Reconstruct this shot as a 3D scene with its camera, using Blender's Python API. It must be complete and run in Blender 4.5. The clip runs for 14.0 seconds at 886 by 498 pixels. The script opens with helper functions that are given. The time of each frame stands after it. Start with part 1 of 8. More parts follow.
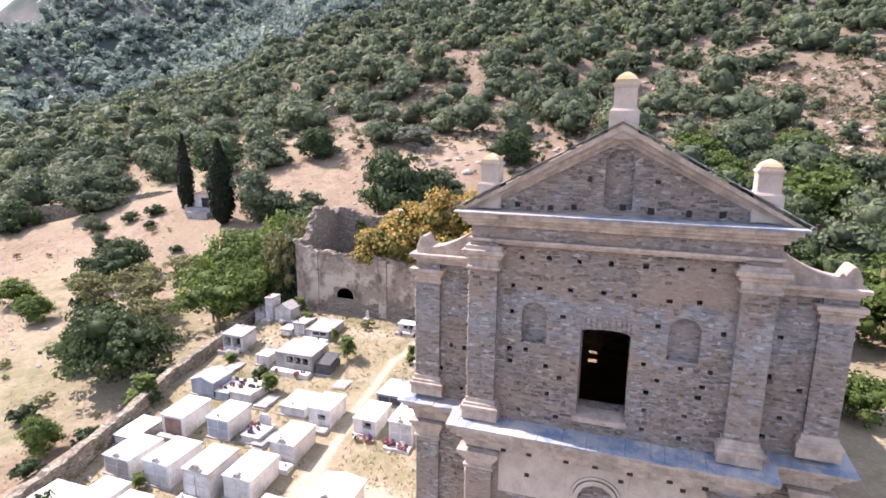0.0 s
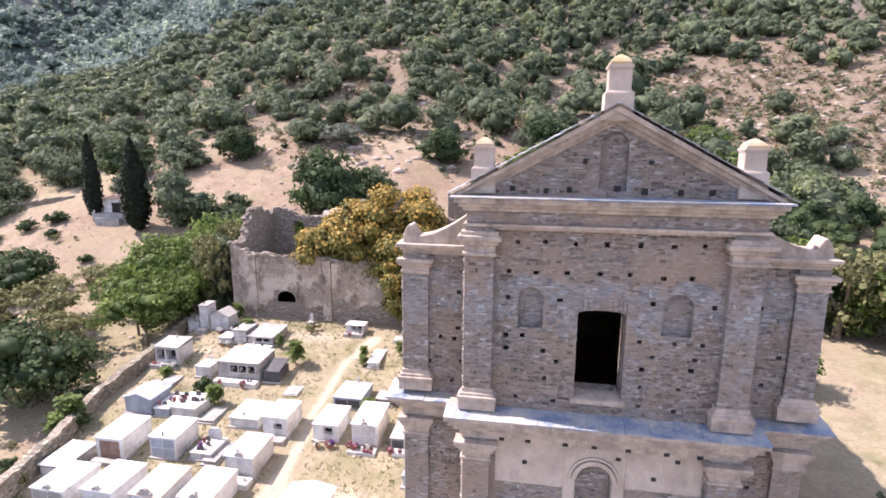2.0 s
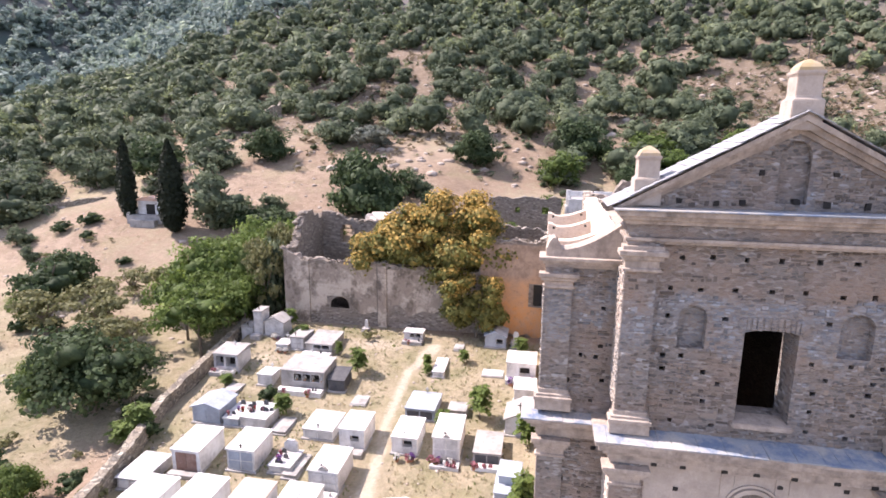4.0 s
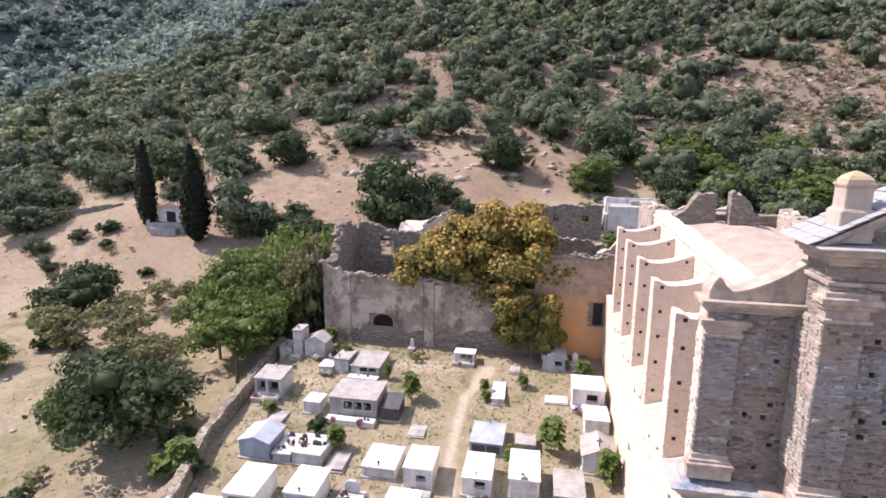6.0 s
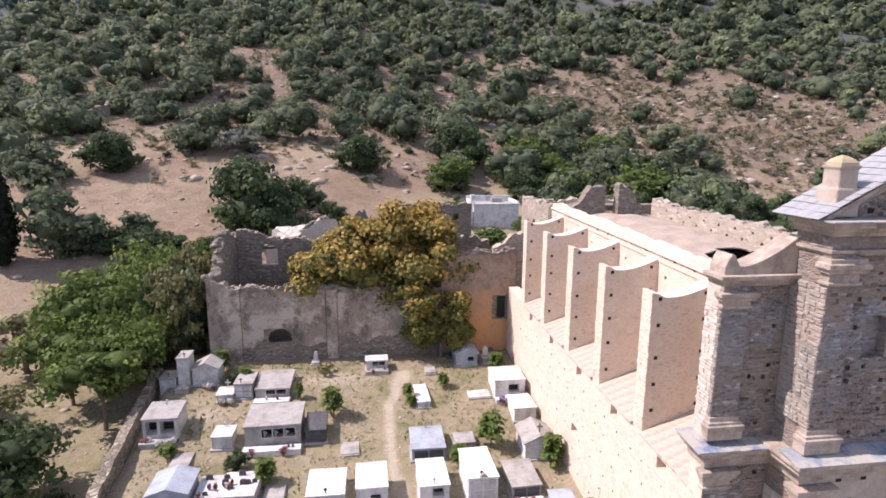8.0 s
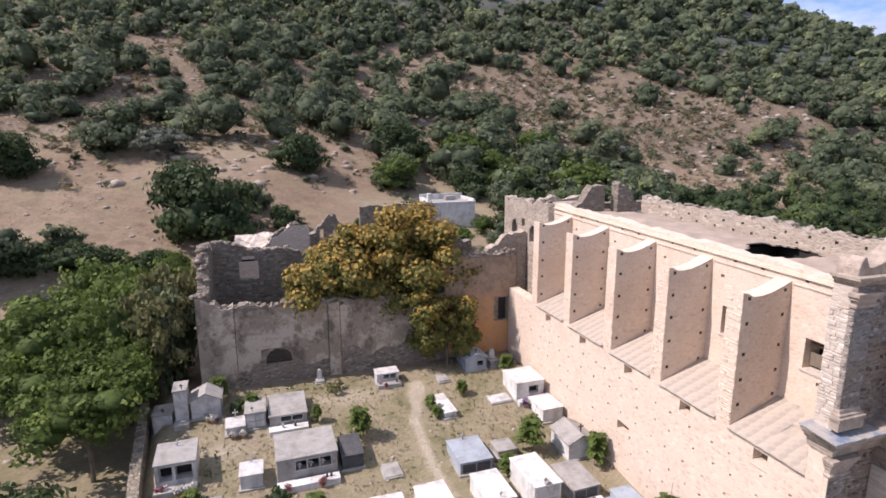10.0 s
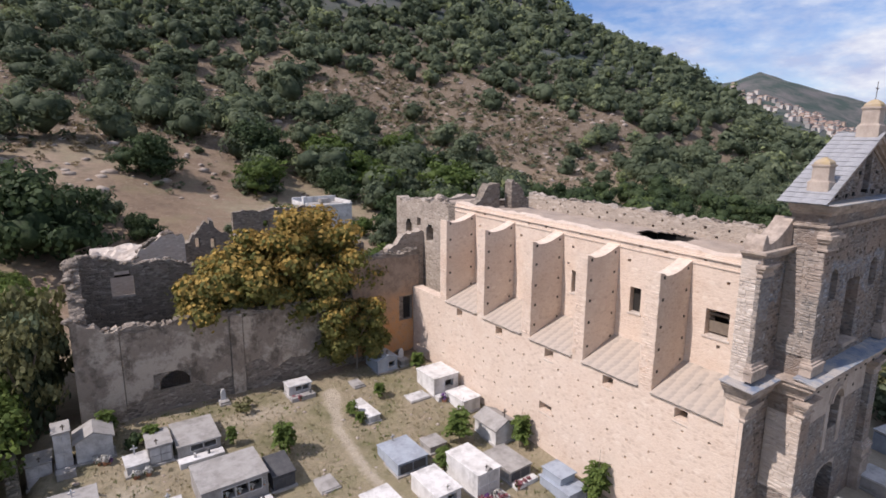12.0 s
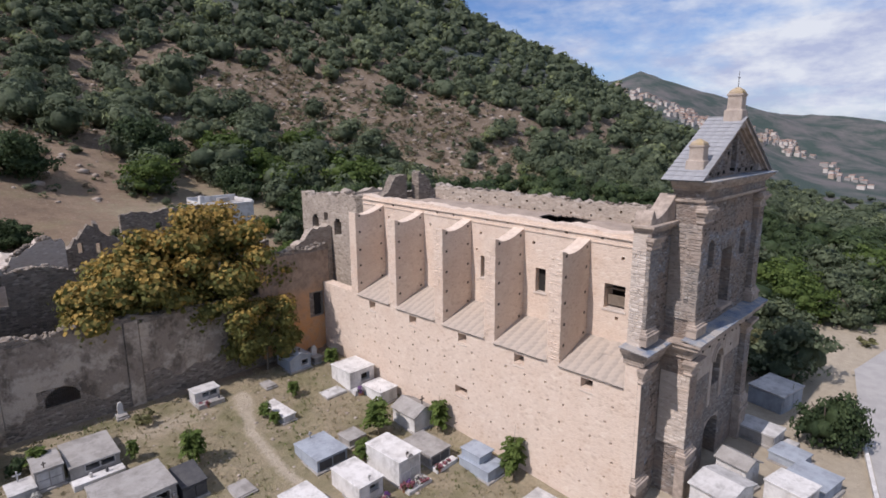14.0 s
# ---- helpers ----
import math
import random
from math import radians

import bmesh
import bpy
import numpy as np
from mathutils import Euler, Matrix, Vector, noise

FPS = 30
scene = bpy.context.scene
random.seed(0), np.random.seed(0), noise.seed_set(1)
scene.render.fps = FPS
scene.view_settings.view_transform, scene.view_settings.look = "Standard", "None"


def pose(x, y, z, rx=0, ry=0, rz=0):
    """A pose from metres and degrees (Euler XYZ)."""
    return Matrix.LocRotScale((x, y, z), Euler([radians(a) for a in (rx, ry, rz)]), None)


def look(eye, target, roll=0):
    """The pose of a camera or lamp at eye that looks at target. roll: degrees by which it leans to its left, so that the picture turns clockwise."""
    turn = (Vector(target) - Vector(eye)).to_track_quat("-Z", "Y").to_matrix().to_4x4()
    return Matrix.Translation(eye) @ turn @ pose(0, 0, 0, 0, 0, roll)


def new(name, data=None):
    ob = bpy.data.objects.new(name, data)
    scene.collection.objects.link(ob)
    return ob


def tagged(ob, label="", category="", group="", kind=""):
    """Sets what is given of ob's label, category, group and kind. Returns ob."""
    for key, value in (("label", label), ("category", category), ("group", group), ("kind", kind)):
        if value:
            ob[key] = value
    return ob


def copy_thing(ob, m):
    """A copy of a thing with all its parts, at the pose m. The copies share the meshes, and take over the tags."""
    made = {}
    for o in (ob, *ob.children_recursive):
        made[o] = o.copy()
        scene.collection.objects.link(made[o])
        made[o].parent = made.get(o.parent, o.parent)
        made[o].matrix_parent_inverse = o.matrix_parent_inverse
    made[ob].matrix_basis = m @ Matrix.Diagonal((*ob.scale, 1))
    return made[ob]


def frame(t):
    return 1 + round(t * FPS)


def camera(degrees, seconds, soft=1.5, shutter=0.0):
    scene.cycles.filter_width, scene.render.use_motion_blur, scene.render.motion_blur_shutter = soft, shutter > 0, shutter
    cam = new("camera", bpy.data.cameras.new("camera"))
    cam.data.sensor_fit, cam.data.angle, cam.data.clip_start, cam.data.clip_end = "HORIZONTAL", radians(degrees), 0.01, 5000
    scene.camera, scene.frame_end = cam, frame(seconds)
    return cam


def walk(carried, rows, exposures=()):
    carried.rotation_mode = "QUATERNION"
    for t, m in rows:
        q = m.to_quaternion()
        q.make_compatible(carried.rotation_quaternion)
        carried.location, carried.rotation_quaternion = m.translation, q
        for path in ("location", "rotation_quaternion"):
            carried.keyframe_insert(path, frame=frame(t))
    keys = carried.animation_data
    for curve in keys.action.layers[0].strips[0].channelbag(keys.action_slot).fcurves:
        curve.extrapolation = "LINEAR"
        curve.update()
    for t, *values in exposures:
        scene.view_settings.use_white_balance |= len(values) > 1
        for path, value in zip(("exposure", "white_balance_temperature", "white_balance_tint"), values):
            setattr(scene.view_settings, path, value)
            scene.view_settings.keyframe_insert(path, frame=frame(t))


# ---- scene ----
cam = camera(77.5, 14.0, soft=1.7)
PATH = [
    (0, (-0.016, -0.234, 17.303), (-0.636, 1.622, 16.889), 0.6),
    (0.5, (-0.184, -0.187, 17.114), (-0.812, 1.666, 16.702), 0.6),
    (1, (-0.645, -0.213, 16.97), (-1.247, 1.649, 16.56), 0.5),
    (1.5, (-1.401, -0.317, 16.831), (-1.76, 1.608, 16.423), 0.4),
    (2, (-2.449, -0.429, 16.741), (-2.785, 1.501, 16.335), 0.3),
    (2.5, (-3.641, -0.58, 16.7), (-3.987, 1.347, 16.295), 0.3),
    (3, (-4.959, -0.82, 16.758), (-5.308, 1.107, 16.352), 0.4),
    (3.2, (-5.468, -0.9, 16.773), (-5.818, 1.028, 16.369), 0.5),
    (5.3, (-9.799, 1.553, 17.306), (-10.148, 3.481, 16.905), 0.6),
    (5.5, (-10.273, 1.678, 17.36), (-10.624, 3.606, 16.961), 0.4),
    (6, (-11.568, 2.067, 17.421), (-11.926, 3.994, 17.019), 0.5),
    (6.5, (-12.887, 2.345, 17.24), (-13.251, 4.271, 16.841), 0.6),
    (7, (-14.466, 2.534, 17.14), (-14.771, 4.47, 16.743), 0.6),
    (7.5, (-16.097, 2.603, 16.983), (-16.105, 4.563, 16.586), 0.6),
    (8, (-17.712, 2.942, 17.0), (-17.437, 4.886, 16.615), 0.4),
    (8.5, (-19.434, 3.536, 17.164), (-19.099, 5.471, 16.783), 0.2),
    (8.7, (-20.134, 3.683, 17.279), (-19.74, 5.605, 16.893), 0.1),
    (11, (-28.353, 7.58, 17.586), (-27.485, 9.335, 17.177), 0.1),
    (11.5, (-29.115, 7.843, 17.534), (-28.08, 9.505, 17.126), 0.2),
    (12, (-29.26, 7.896, 17.349), (-28.125, 9.494, 16.954), 0.3),
    (12.5, (-29.33, 7.84, 17.27), (-27.967, 9.249, 16.875), -0.05),
    (13, (-29.272, 7.794, 17.134), (-27.884, 9.178, 16.739), -0.4),
    (13.5, (-29.333, 7.765, 16.957), (-27.948, 9.152, 16.558), -0.5),
    (14, (-29.529, 7.786, 16.889), (-28.142, 9.169, 16.486), -0.4),
]
EXPOSURES = [(0.0, 1.16, 6800, 27), (3.2, 1.12, 6800, 28), (5.5, 0.77, 6780, 27), (8.7, 0.36, 6780, 27), (11.0, 0.0, 6750, 22), (14.0, -0.36, 6500, 21)]
walk(cam, [(t, look(eye, target, roll)) for t, eye, target, roll in PATH], EXPOSURES)

# ---- light ----
SUN_AZ, SUN_EL = 83.0, 50.0          # degrees from +y towards -x, and height
world = bpy.data.worlds.new("sky")
scene.world = world
world.use_nodes = True
wn = world.node_tree
wn.nodes.clear()


def wnode(kind, **kw):
    n = wn.nodes.new(kind)
    for k, v in kw.items():
        n.inputs[k].default_value = v
    return n


sky = wn.nodes.new("ShaderNodeTexSky")
sky.sky_type = "NISHITA"
sky.sun_disc = False
sky.sun_elevation = radians(SUN_EL)
sky.sun_rotation = radians(-SUN_AZ)
sky.air_density, sky.dust_density, sky.ozone_density = 1.0, 0.7, 2.5
geo = wn.nodes.new("ShaderNodeTexCoord")
sep = wn.nodes.new("ShaderNodeSeparateXYZ")
wn.links.new(geo.outputs["Generated"], sep.inputs[0])
stretch = wn.nodes.new("ShaderNodeMapping")
stretch.inputs["Scale"].default_value = (1.0, 1.0, 2.6)
wn.links.new(geo.outputs["Generated"], stretch.inputs[0])
puffs = wnode("ShaderNodeTexNoise", Scale=3.6, Detail=8.0, Roughness=0.58)
wn.links.new(stretch.outputs[0], puffs.inputs["Vector"])
ramp = wn.nodes.new("ShaderNodeValToRGB")
ramp.color_ramp.elements[0].position, ramp.color_ramp.elements[1].position = 0.4, 0.58
wn.links.new(puffs.outputs[0], ramp.inputs[0])
mixc = wn.nodes.new("ShaderNodeMix")
mixc.data_type = "RGBA"
billow = wnode("ShaderNodeTexNoise", Scale=9.0, Detail=6.0, Roughness=0.6)
wn.links.new(stretch.outputs[0], billow.inputs["Vector"])
tone = wn.nodes.new("ShaderNodeValToRGB")
tone.color_ramp.elements[0].position, tone.color_ramp.elements[1].position = 0.4, 0.6
tone.color_ramp.elements[0].color, tone.color_ramp.elements[1].color = (0.52, 0.62, 0.82, 1), (0.84, 0.94, 1.0, 1)
wn.links.new(billow.outputs[0], tone.inputs[0])
grow = wn.nodes.new("ShaderNodeVectorMath")
grow.operation = "SCALE"
grow.inputs["Scale"].default_value = 8.6
wn.links.new(tone.outputs[0], grow.inputs[0])
wn.links.new(grow.outputs[0], mixc.inputs["B"])
wn.links.new(ramp.outputs[0], mixc.inputs["Factor"])
deep = wn.nodes.new("ShaderNodeMix")
deep.data_type, deep.blend_type = "RGBA", "MULTIPLY"
deep.inputs["Factor"].default_value = 1.0
deep.inputs["B"].default_value = (0.72, 0.92, 1.18, 1)
wn.links.new(sky.outputs[0], deep.inputs["A"])
wn.links.new(deep.outputs["Result"], mixc.inputs["A"])
bg = wnode("ShaderNodeBackground", Strength=0.125)
wn.links.new(mixc.outputs["Result"], bg.inputs[0])
wout = wn.nodes.new("ShaderNodeOutputWorld")
wn.links.new(bg.outputs[0], wout.inputs[0])

sun_dir = Vector((-math.sin(radians(SUN_AZ)) * math.cos(radians(SUN_EL)),
                  math.cos(radians(SUN_AZ)) * math.cos(radians(SUN_EL)), math.sin(radians(SUN_EL))))
sun = new("sun", bpy.data.lights.new("sun", "SUN"))
sun.data.energy, sun.data.angle, sun.data.color = 5.0, radians(0.55), (1.0, 0.965, 0.91)
sun.matrix_world = look(sun_dir * 60, (0, 0, 0))

# ---- materials ----
class Mat:
    """A small builder for procedural node materials."""

    def __init__(self, name, rough=0.85, metal=0.0, spec=0.3):
        self.m = bpy.data.materials.new(name)
        self.m.use_nodes = True
        self.t = self.m.node_tree
        self.b = self.t.nodes["Principled BSDF"]
        self.b.inputs["Roughness"].default_value = rough
        self.b.inputs["Metallic"].default_value = metal
        self.b.inputs["Specular IOR Level"].default_value = spec
        self.co = self.t.nodes.new("ShaderNodeTexCoord").outputs["Object"]
        self.h = None

    def put(self, socket, value):
        if isinstance(value, bpy.types.NodeSocket):
            self.t.links.new(value, socket)
        elif isinstance(value, (tuple, list)) and len(value) == 3 and socket.type == "RGBA":
            socket.default_value = (*value, 1)
        else:
            socket.default_value = value

    def map(self, scale):
        n = self.t.nodes.new("ShaderNodeMapping")
        n.inputs["Scale"].default_value = scale
        self.put(n.inputs[0], self.co)
        return n.outputs[0]

    def noise(self, scale, detail=5.0, rough=0.6, vec=None):
        n = self.t.nodes.new("ShaderNodeTexNoise")
        n.inputs["Scale"].default_value, n.inputs["Detail"].default_value, n.inputs["Roughness"].default_value = scale, detail, rough
        self.put(n.inputs["Vector"], vec or self.co)
        return n.outputs[0]

    def voronoi(self, scale, vec=None, feature="F1", out=0):
        n = self.t.nodes.new("ShaderNodeTexVoronoi")
        n.feature = feature
        n.inputs["Scale"].default_value = scale
        self.put(n.inputs["Vector"], vec or self.co)
        return n.outputs[out]

    def ramp(self, value, lo, hi, a=0.0, b=1.0):
        n = self.t.nodes.new("ShaderNodeMapRange")
        for s, v in zip(n.inputs, (value, lo, hi, a, b)):
            self.put(s, v)
        return n.outputs[0]

    def mix(self, f, a, b, how="MIX"):
        n = self.t.nodes.new("ShaderNodeMix")
        n.data_type, n.blend_type = "RGBA", how
        self.put(n.inputs["Factor"], f), self.put(n.inputs["A"], a), self.put(n.inputs["B"], b)
        return n.outputs["Result"]

    def math(self, how, a, b=0.0):
        n = self.t.nodes.new("ShaderNodeMath")
        n.operation = how
        self.put(n.inputs[0], a), self.put(n.inputs[1], b)
        return n.outputs[0]

    def attr(self, name):
        n = self.t.nodes.new("ShaderNodeAttribute")
        n.attribute_name = name
        return n.outputs["Fac"]

    def pos(self):
        return self.t.nodes.new("ShaderNodeNewGeometry").outputs["Position"]

    def axis(self, vec, i):
        n = self.t.nodes.new("ShaderNodeSeparateXYZ")
        self.put(n.inputs[0], vec)
        return n.outputs[i]

    def island(self):
        return self.t.nodes.new("ShaderNodeNewGeometry").outputs["Random Per Island"]

    def obj(self):
        return self.t.nodes.new("ShaderNodeObjectInfo").outputs["Random"]

    def bump(self, height, strength=0.5, dist=0.03):
        n = self.t.nodes.new("ShaderNodeBump")
        n.inputs["Strength"].default_value, n.inputs["Distance"].default_value = strength, dist
        self.put(n.inputs["Height"], height)
        self.put(self.b.inputs["Normal"], n.outputs[0])

    def color(self, c):
        self.put(self.b.inputs["Base Color"], c)
        return self.m


def blue_patch(k, p):
    """Where the slate of the front is bare and bluish: a band round the window head and broad patches, 0 to 1."""
    z = k.axis(p, 2)
    band = k.math("MULTIPLY", k.ramp(z, 10.2, 11.0), k.ramp(z, 12.0, 12.5, 1.0, 0.0))
    side = k.math("MULTIPLY", k.ramp(z, 8.4, 9.6), k.ramp(k.axis(p, 0), 0.6, 2.4))
    n = k.math("ADD", k.noise(0.55, 5, 0.65, p), k.math("MULTIPLY", k.noise(2.2, 3, 0.6, p), 0.25))
    n = k.math("ADD", n, k.math("ADD", k.math("MULTIPLY", band, 0.16), k.math("MULTIPLY", side, 0.06)))
    n = k.math("SUBTRACT", n, k.math("MULTIPLY", k.math("MULTIPLY", k.ramp(z, 12.3, 12.6), k.ramp(z, 14.6, 14.2)), 0.12))
    return k.ramp(n, 0.67, 0.84)


def rubble(name, dark, mid, light, mortar, cell=(3.2, 3.2, 11.0), mortar_amount=0.06, stain=(0.2, 0.17, 0.14), stain_amount=0.5, strength=0.9, bluish=False):
    """Coursed slate rubble: flat stones, each of its own shade, in mortar, with broad stains."""
    k = Mat(name, 0.92, spec=0.15)
    warp = k.t.nodes.new("ShaderNodeVectorMath")
    warp.operation = "MULTIPLY_ADD"
    n = k.t.nodes.new("ShaderNodeTexNoise")
    n.inputs["Scale"].default_value, n.inputs["Detail"].default_value = 1.7, 3.0
    k.put(n.inputs["Vector"], k.co)
    k.put(warp.inputs[0], n.outputs["Color"])
    warp.inputs[1].default_value = (0.35, 0.35, 0.12)
    k.put(warp.inputs[2], k.co)
    mp = k.t.nodes.new("ShaderNodeMapping")
    mp.inputs["Scale"].default_value = cell
    k.put(mp.inputs[0], warp.outputs[0])
    v = k.t.nodes.new("ShaderNodeTexVoronoi")
    v.inputs["Scale"].default_value = 1.0
    k.put(v.inputs["Vector"], mp.outputs[0])
    e = k.voronoi(1.0, mp.outputs[0], "DISTANCE_TO_EDGE")
    sepc = k.t.nodes.new("ShaderNodeSeparateColor")
    k.put(sepc.inputs[0], v.outputs["Color"])
    c = k.mix(k.ramp(sepc.outputs[0], 0.0, 0.6), dark, mid)
    c = k.mix(k.ramp(sepc.outputs[1], 0.72, 1.0), c, light)
    big = k.noise(0.42, 4, 0.65)
    c = k.mix(k.math("MULTIPLY", k.ramp(big, 0.46, 0.66), stain_amount), c, stain)
    if bluish:
        c = k.mix(k.math("MULTIPLY", blue_patch(k, k.pos()), 0.7), c, k.mix(sepc.outputs[0], (0.145, 0.158, 0.175), (0.33, 0.345, 0.36)))
    joint = k.ramp(e, 0.0, mortar_amount, 1.0, 0.0)
    patch = k.ramp(k.noise(0.8, 5, 0.7), 0.35, 0.6, 0.35, 1.0)
    c = k.mix(k.math("MULTIPLY", joint, patch), c, mortar)
    fine = k.noise(26, 5, 0.7)
    c = k.mix(0.55, c, k.mix(fine, (0.55, 0.55, 0.55), (1.45, 1.43, 1.4)), "MULTIPLY")
    h = k.math("ADD", k.math("MULTIPLY", k.ramp(e, 0.0, mortar_amount * 2.2), 1.0), k.math("MULTIPLY", fine, 0.5))
    h = k.math("ADD", h, k.math("MULTIPLY", sepc.outputs[2], 0.7))
    k.bump(h, strength, 0.045)
    return k.color(c)


def plaster(name, base, worn, dark, scale=0.7, amount=0.5, strength=0.5):
    k = Mat(name, 0.9, spec=0.2)
    big = k.noise(scale, 6, 0.68)
    fine = k.noise(14, 6, 0.7)
    c = k.mix(k.ramp(big, 0.42, 0.62), base, worn)
    streak = k.noise(1.0, 7, 0.75, k.map((1.5, 1.5, 0.8)))
    c = k.mix(k.math("MULTIPLY", k.ramp(streak, 0.5, 0.75), amount), c, dark)
    c = k.mix(0.4, c, k.mix(fine, (0.6, 0.6, 0.6), (1.35, 1.35, 1.35)), "MULTIPLY")
    k.bump(k.math("ADD", fine, k.math("MULTIPLY", big, 1.5)), strength, 0.03)
    return k.color(c)


def leafy(name, dark, light, alt=None, alt_amount=0.0, fleck=1.5):
    k = Mat(name, 0.65, spec=0.2)
    r = k.island()
    t = k.attr("tint")
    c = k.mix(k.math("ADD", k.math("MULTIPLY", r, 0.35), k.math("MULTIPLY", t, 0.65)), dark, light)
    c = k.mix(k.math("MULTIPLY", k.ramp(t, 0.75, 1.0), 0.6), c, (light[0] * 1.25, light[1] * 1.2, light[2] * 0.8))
    if alt:
        g = k.math("ADD", k.attr("gold"), k.math("MULTIPLY", k.math("SUBTRACT", r, 0.5), 0.7))
        c = k.mix(k.ramp(k.math("ADD", g, k.math("MULTIPLY", k.math("SUBTRACT", k.noise(0.5, 4, 0.6), 0.5), 1.4)), 0.3, 0.7), c, k.mix(r, tuple(0.45 * v for v in alt), alt))
    fl = k.noise(fleck, 6, 0.8)
    c = k.mix(0.85, c, k.mix(k.ramp(fl, 0.36, 0.64), (0.5, 0.52, 0.5), (1.4, 1.38, 1.35)), "MULTIPLY")
    k.bump(fl, 0.5, 0.3 / fleck)
    tr = k.t.nodes.new("ShaderNodeBsdfTranslucent")
    k.put(tr.inputs[0], c)
    ms = k.t.nodes.new("ShaderNodeMixShader")
    ms.inputs[0].default_value = 0.36
    out = k.t.nodes["Material Output"]
    k.color(c)
    k.t.links.new(k.b.outputs[0], ms.inputs[1])
    k.t.links.new(tr.outputs[0], ms.inputs[2])
    k.t.links.new(ms.outputs[0], out.inputs[0])
    return k.m


SLATE = rubble("slate_rubble", (0.105, 0.1, 0.098), (0.215, 0.195, 0.178), (0.37, 0.36, 0.35), (0.285, 0.235, 0.195), cell=(5.0, 5.0, 12.0), mortar_amount=0.15, stain=(0.3, 0.222, 0.172), stain_amount=0.85, strength=0.6, bluish=True)


def facing_stone():
    """Slate stones of the front: bluish in broad patches, brown elsewhere, each of its own shade."""
    k = Mat("facing_slate", 0.9, spec=0.2)
    p = k.pos()
    r = k.math("FRACT", k.math("ADD", k.obj(), k.math("MULTIPLY", k.island(), 3.7)))
    blue = k.mix(r, (0.165, 0.18, 0.198), (0.4, 0.42, 0.44))
    brown = k.mix(r, (0.1, 0.084, 0.072), (0.3, 0.245, 0.2))
    c = k.mix(blue_patch(k, p), brown, blue)
    c = k.mix(k.math("MULTIPLY", k.ramp(k.noise(0.9, 5, 0.7, p), 0.52, 0.68), 0.6), c, (0.33, 0.245, 0.19))
    fine = k.noise(22, 6, 0.75, p)
    c = k.mix(0.6, c, k.mix(fine, (0.5, 0.5, 0.5), (1.5, 1.48, 1.45)), "MULTIPLY")
    k.bump(fine, 0.7, 0.02)
    return k.color(c)


FACING = facing_stone()
WARM = rubble("warm_rubble", (0.52, 0.415, 0.335), (0.62, 0.51, 0.418), (0.69, 0.6, 0.505), (0.665, 0.555, 0.46), cell=(3.8, 3.8, 6.4), mortar_amount=0.34, stain=(0.55, 0.415, 0.32), stain_amount=0.75, strength=0.35)
GREYTOP = rubble("grey_rubble", (0.26, 0.225, 0.19), (0.38, 0.33, 0.28), (0.52, 0.46, 0.4), (0.44, 0.375, 0.31), cell=(3.2, 3.2, 6.5), mortar_amount=0.2, strength=0.6)
RUIN = rubble("ruin_rubble", (0.13, 0.115, 0.1), (0.24, 0.205, 0.175), (0.4, 0.36, 0.31), (0.3, 0.255, 0.205), cell=(3.4, 3.4, 8.0), mortar_amount=0.1)
DRYWALL = rubble("dry_stone", (0.13, 0.12, 0.1), (0.3, 0.26, 0.2), (0.46, 0.42, 0.34), (0.12, 0.1, 0.08), cell=(3.6, 3.6, 6.5), mortar_amount=0.09)
DRESSED = plaster("dressed_render", (0.46, 0.38, 0.315), (0.3, 0.25, 0.21), (0.16, 0.135, 0.115), 1.7, 0.9, 1.0)
PALE = plaster("pale_render", (0.47, 0.4, 0.34), (0.36, 0.3, 0.25), (0.25, 0.2, 0.165), 0.7, 0.6, 0.7)

def ledge_slate():
    """Slate slabs: bluish where bare, smeared with buff mortar elsewhere."""
    k = Mat("slate_ledge", 0.8, spec=0.3)
    p = k.pos()
    c = k.mix(k.ramp(k.noise(1.3, 6, 0.7, p), 0.42, 0.56), (0.15, 0.195, 0.27), (0.28, 0.3, 0.32))
    c = k.mix(k.math("MULTIPLY", k.ramp(k.math("SUBTRACT", k.noise(0.8, 7, 0.75, p), k.math("MULTIPLY", k.ramp(k.axis(p, 0), -3.0, 0.5), 0.1)), 0.42, 0.54), 0.85), c, (0.42, 0.385, 0.34))
    fine = k.noise(18, 6, 0.75, p)
    c = k.mix(0.5, c, k.mix(fine, (0.55, 0.55, 0.55), (1.4, 1.4, 1.4)), "MULTIPLY")
    k.bump(fine, 0.6, 0.02)
    return k.color(c)


LEDGE = ledge_slate()


def stained_plaster(name, pale, mid, dark):
    """Old plaster: pale where it is sound, streaked and blotched where water has run down."""
    k = Mat(name, 0.92, spec=0.15)
    big, med, fine = k.noise(0.45, 7, 0.7), k.noise(1.6, 8, 0.78), k.noise(16, 6, 0.75)
    streak = k.noise(0.9, 8, 0.72, k.map((1.0, 1.0, 0.75)))
    c = k.mix(k.ramp(k.math("ADD", big, k.math("MULTIPLY", med, 0.3)), 0.6, 0.68), pale, mid)
    c = k.mix(k.math("MULTIPLY", k.ramp(streak, 0.52, 0.62), 0.85), c, dark)
    c = k.mix(k.math("MULTIPLY", k.ramp(med, 0.52, 0.66), 0.8), c, tuple(v * 0.75 for v in mid))
    c = k.mix(k.math("MULTIPLY", k.ramp(med, 0.4, 0.3), 0.7), c, tuple(min(0.6, v * 1.15) for v in pale))
    c = k.mix(0.5, c, k.mix(fine, (0.55, 0.55, 0.55), (1.4, 1.4, 1.4)), "MULTIPLY")
    k.bump(k.math("ADD", fine, k.math("MULTIPLY", med, 2.0)), 0.8, 0.04)
    return k.color(c)


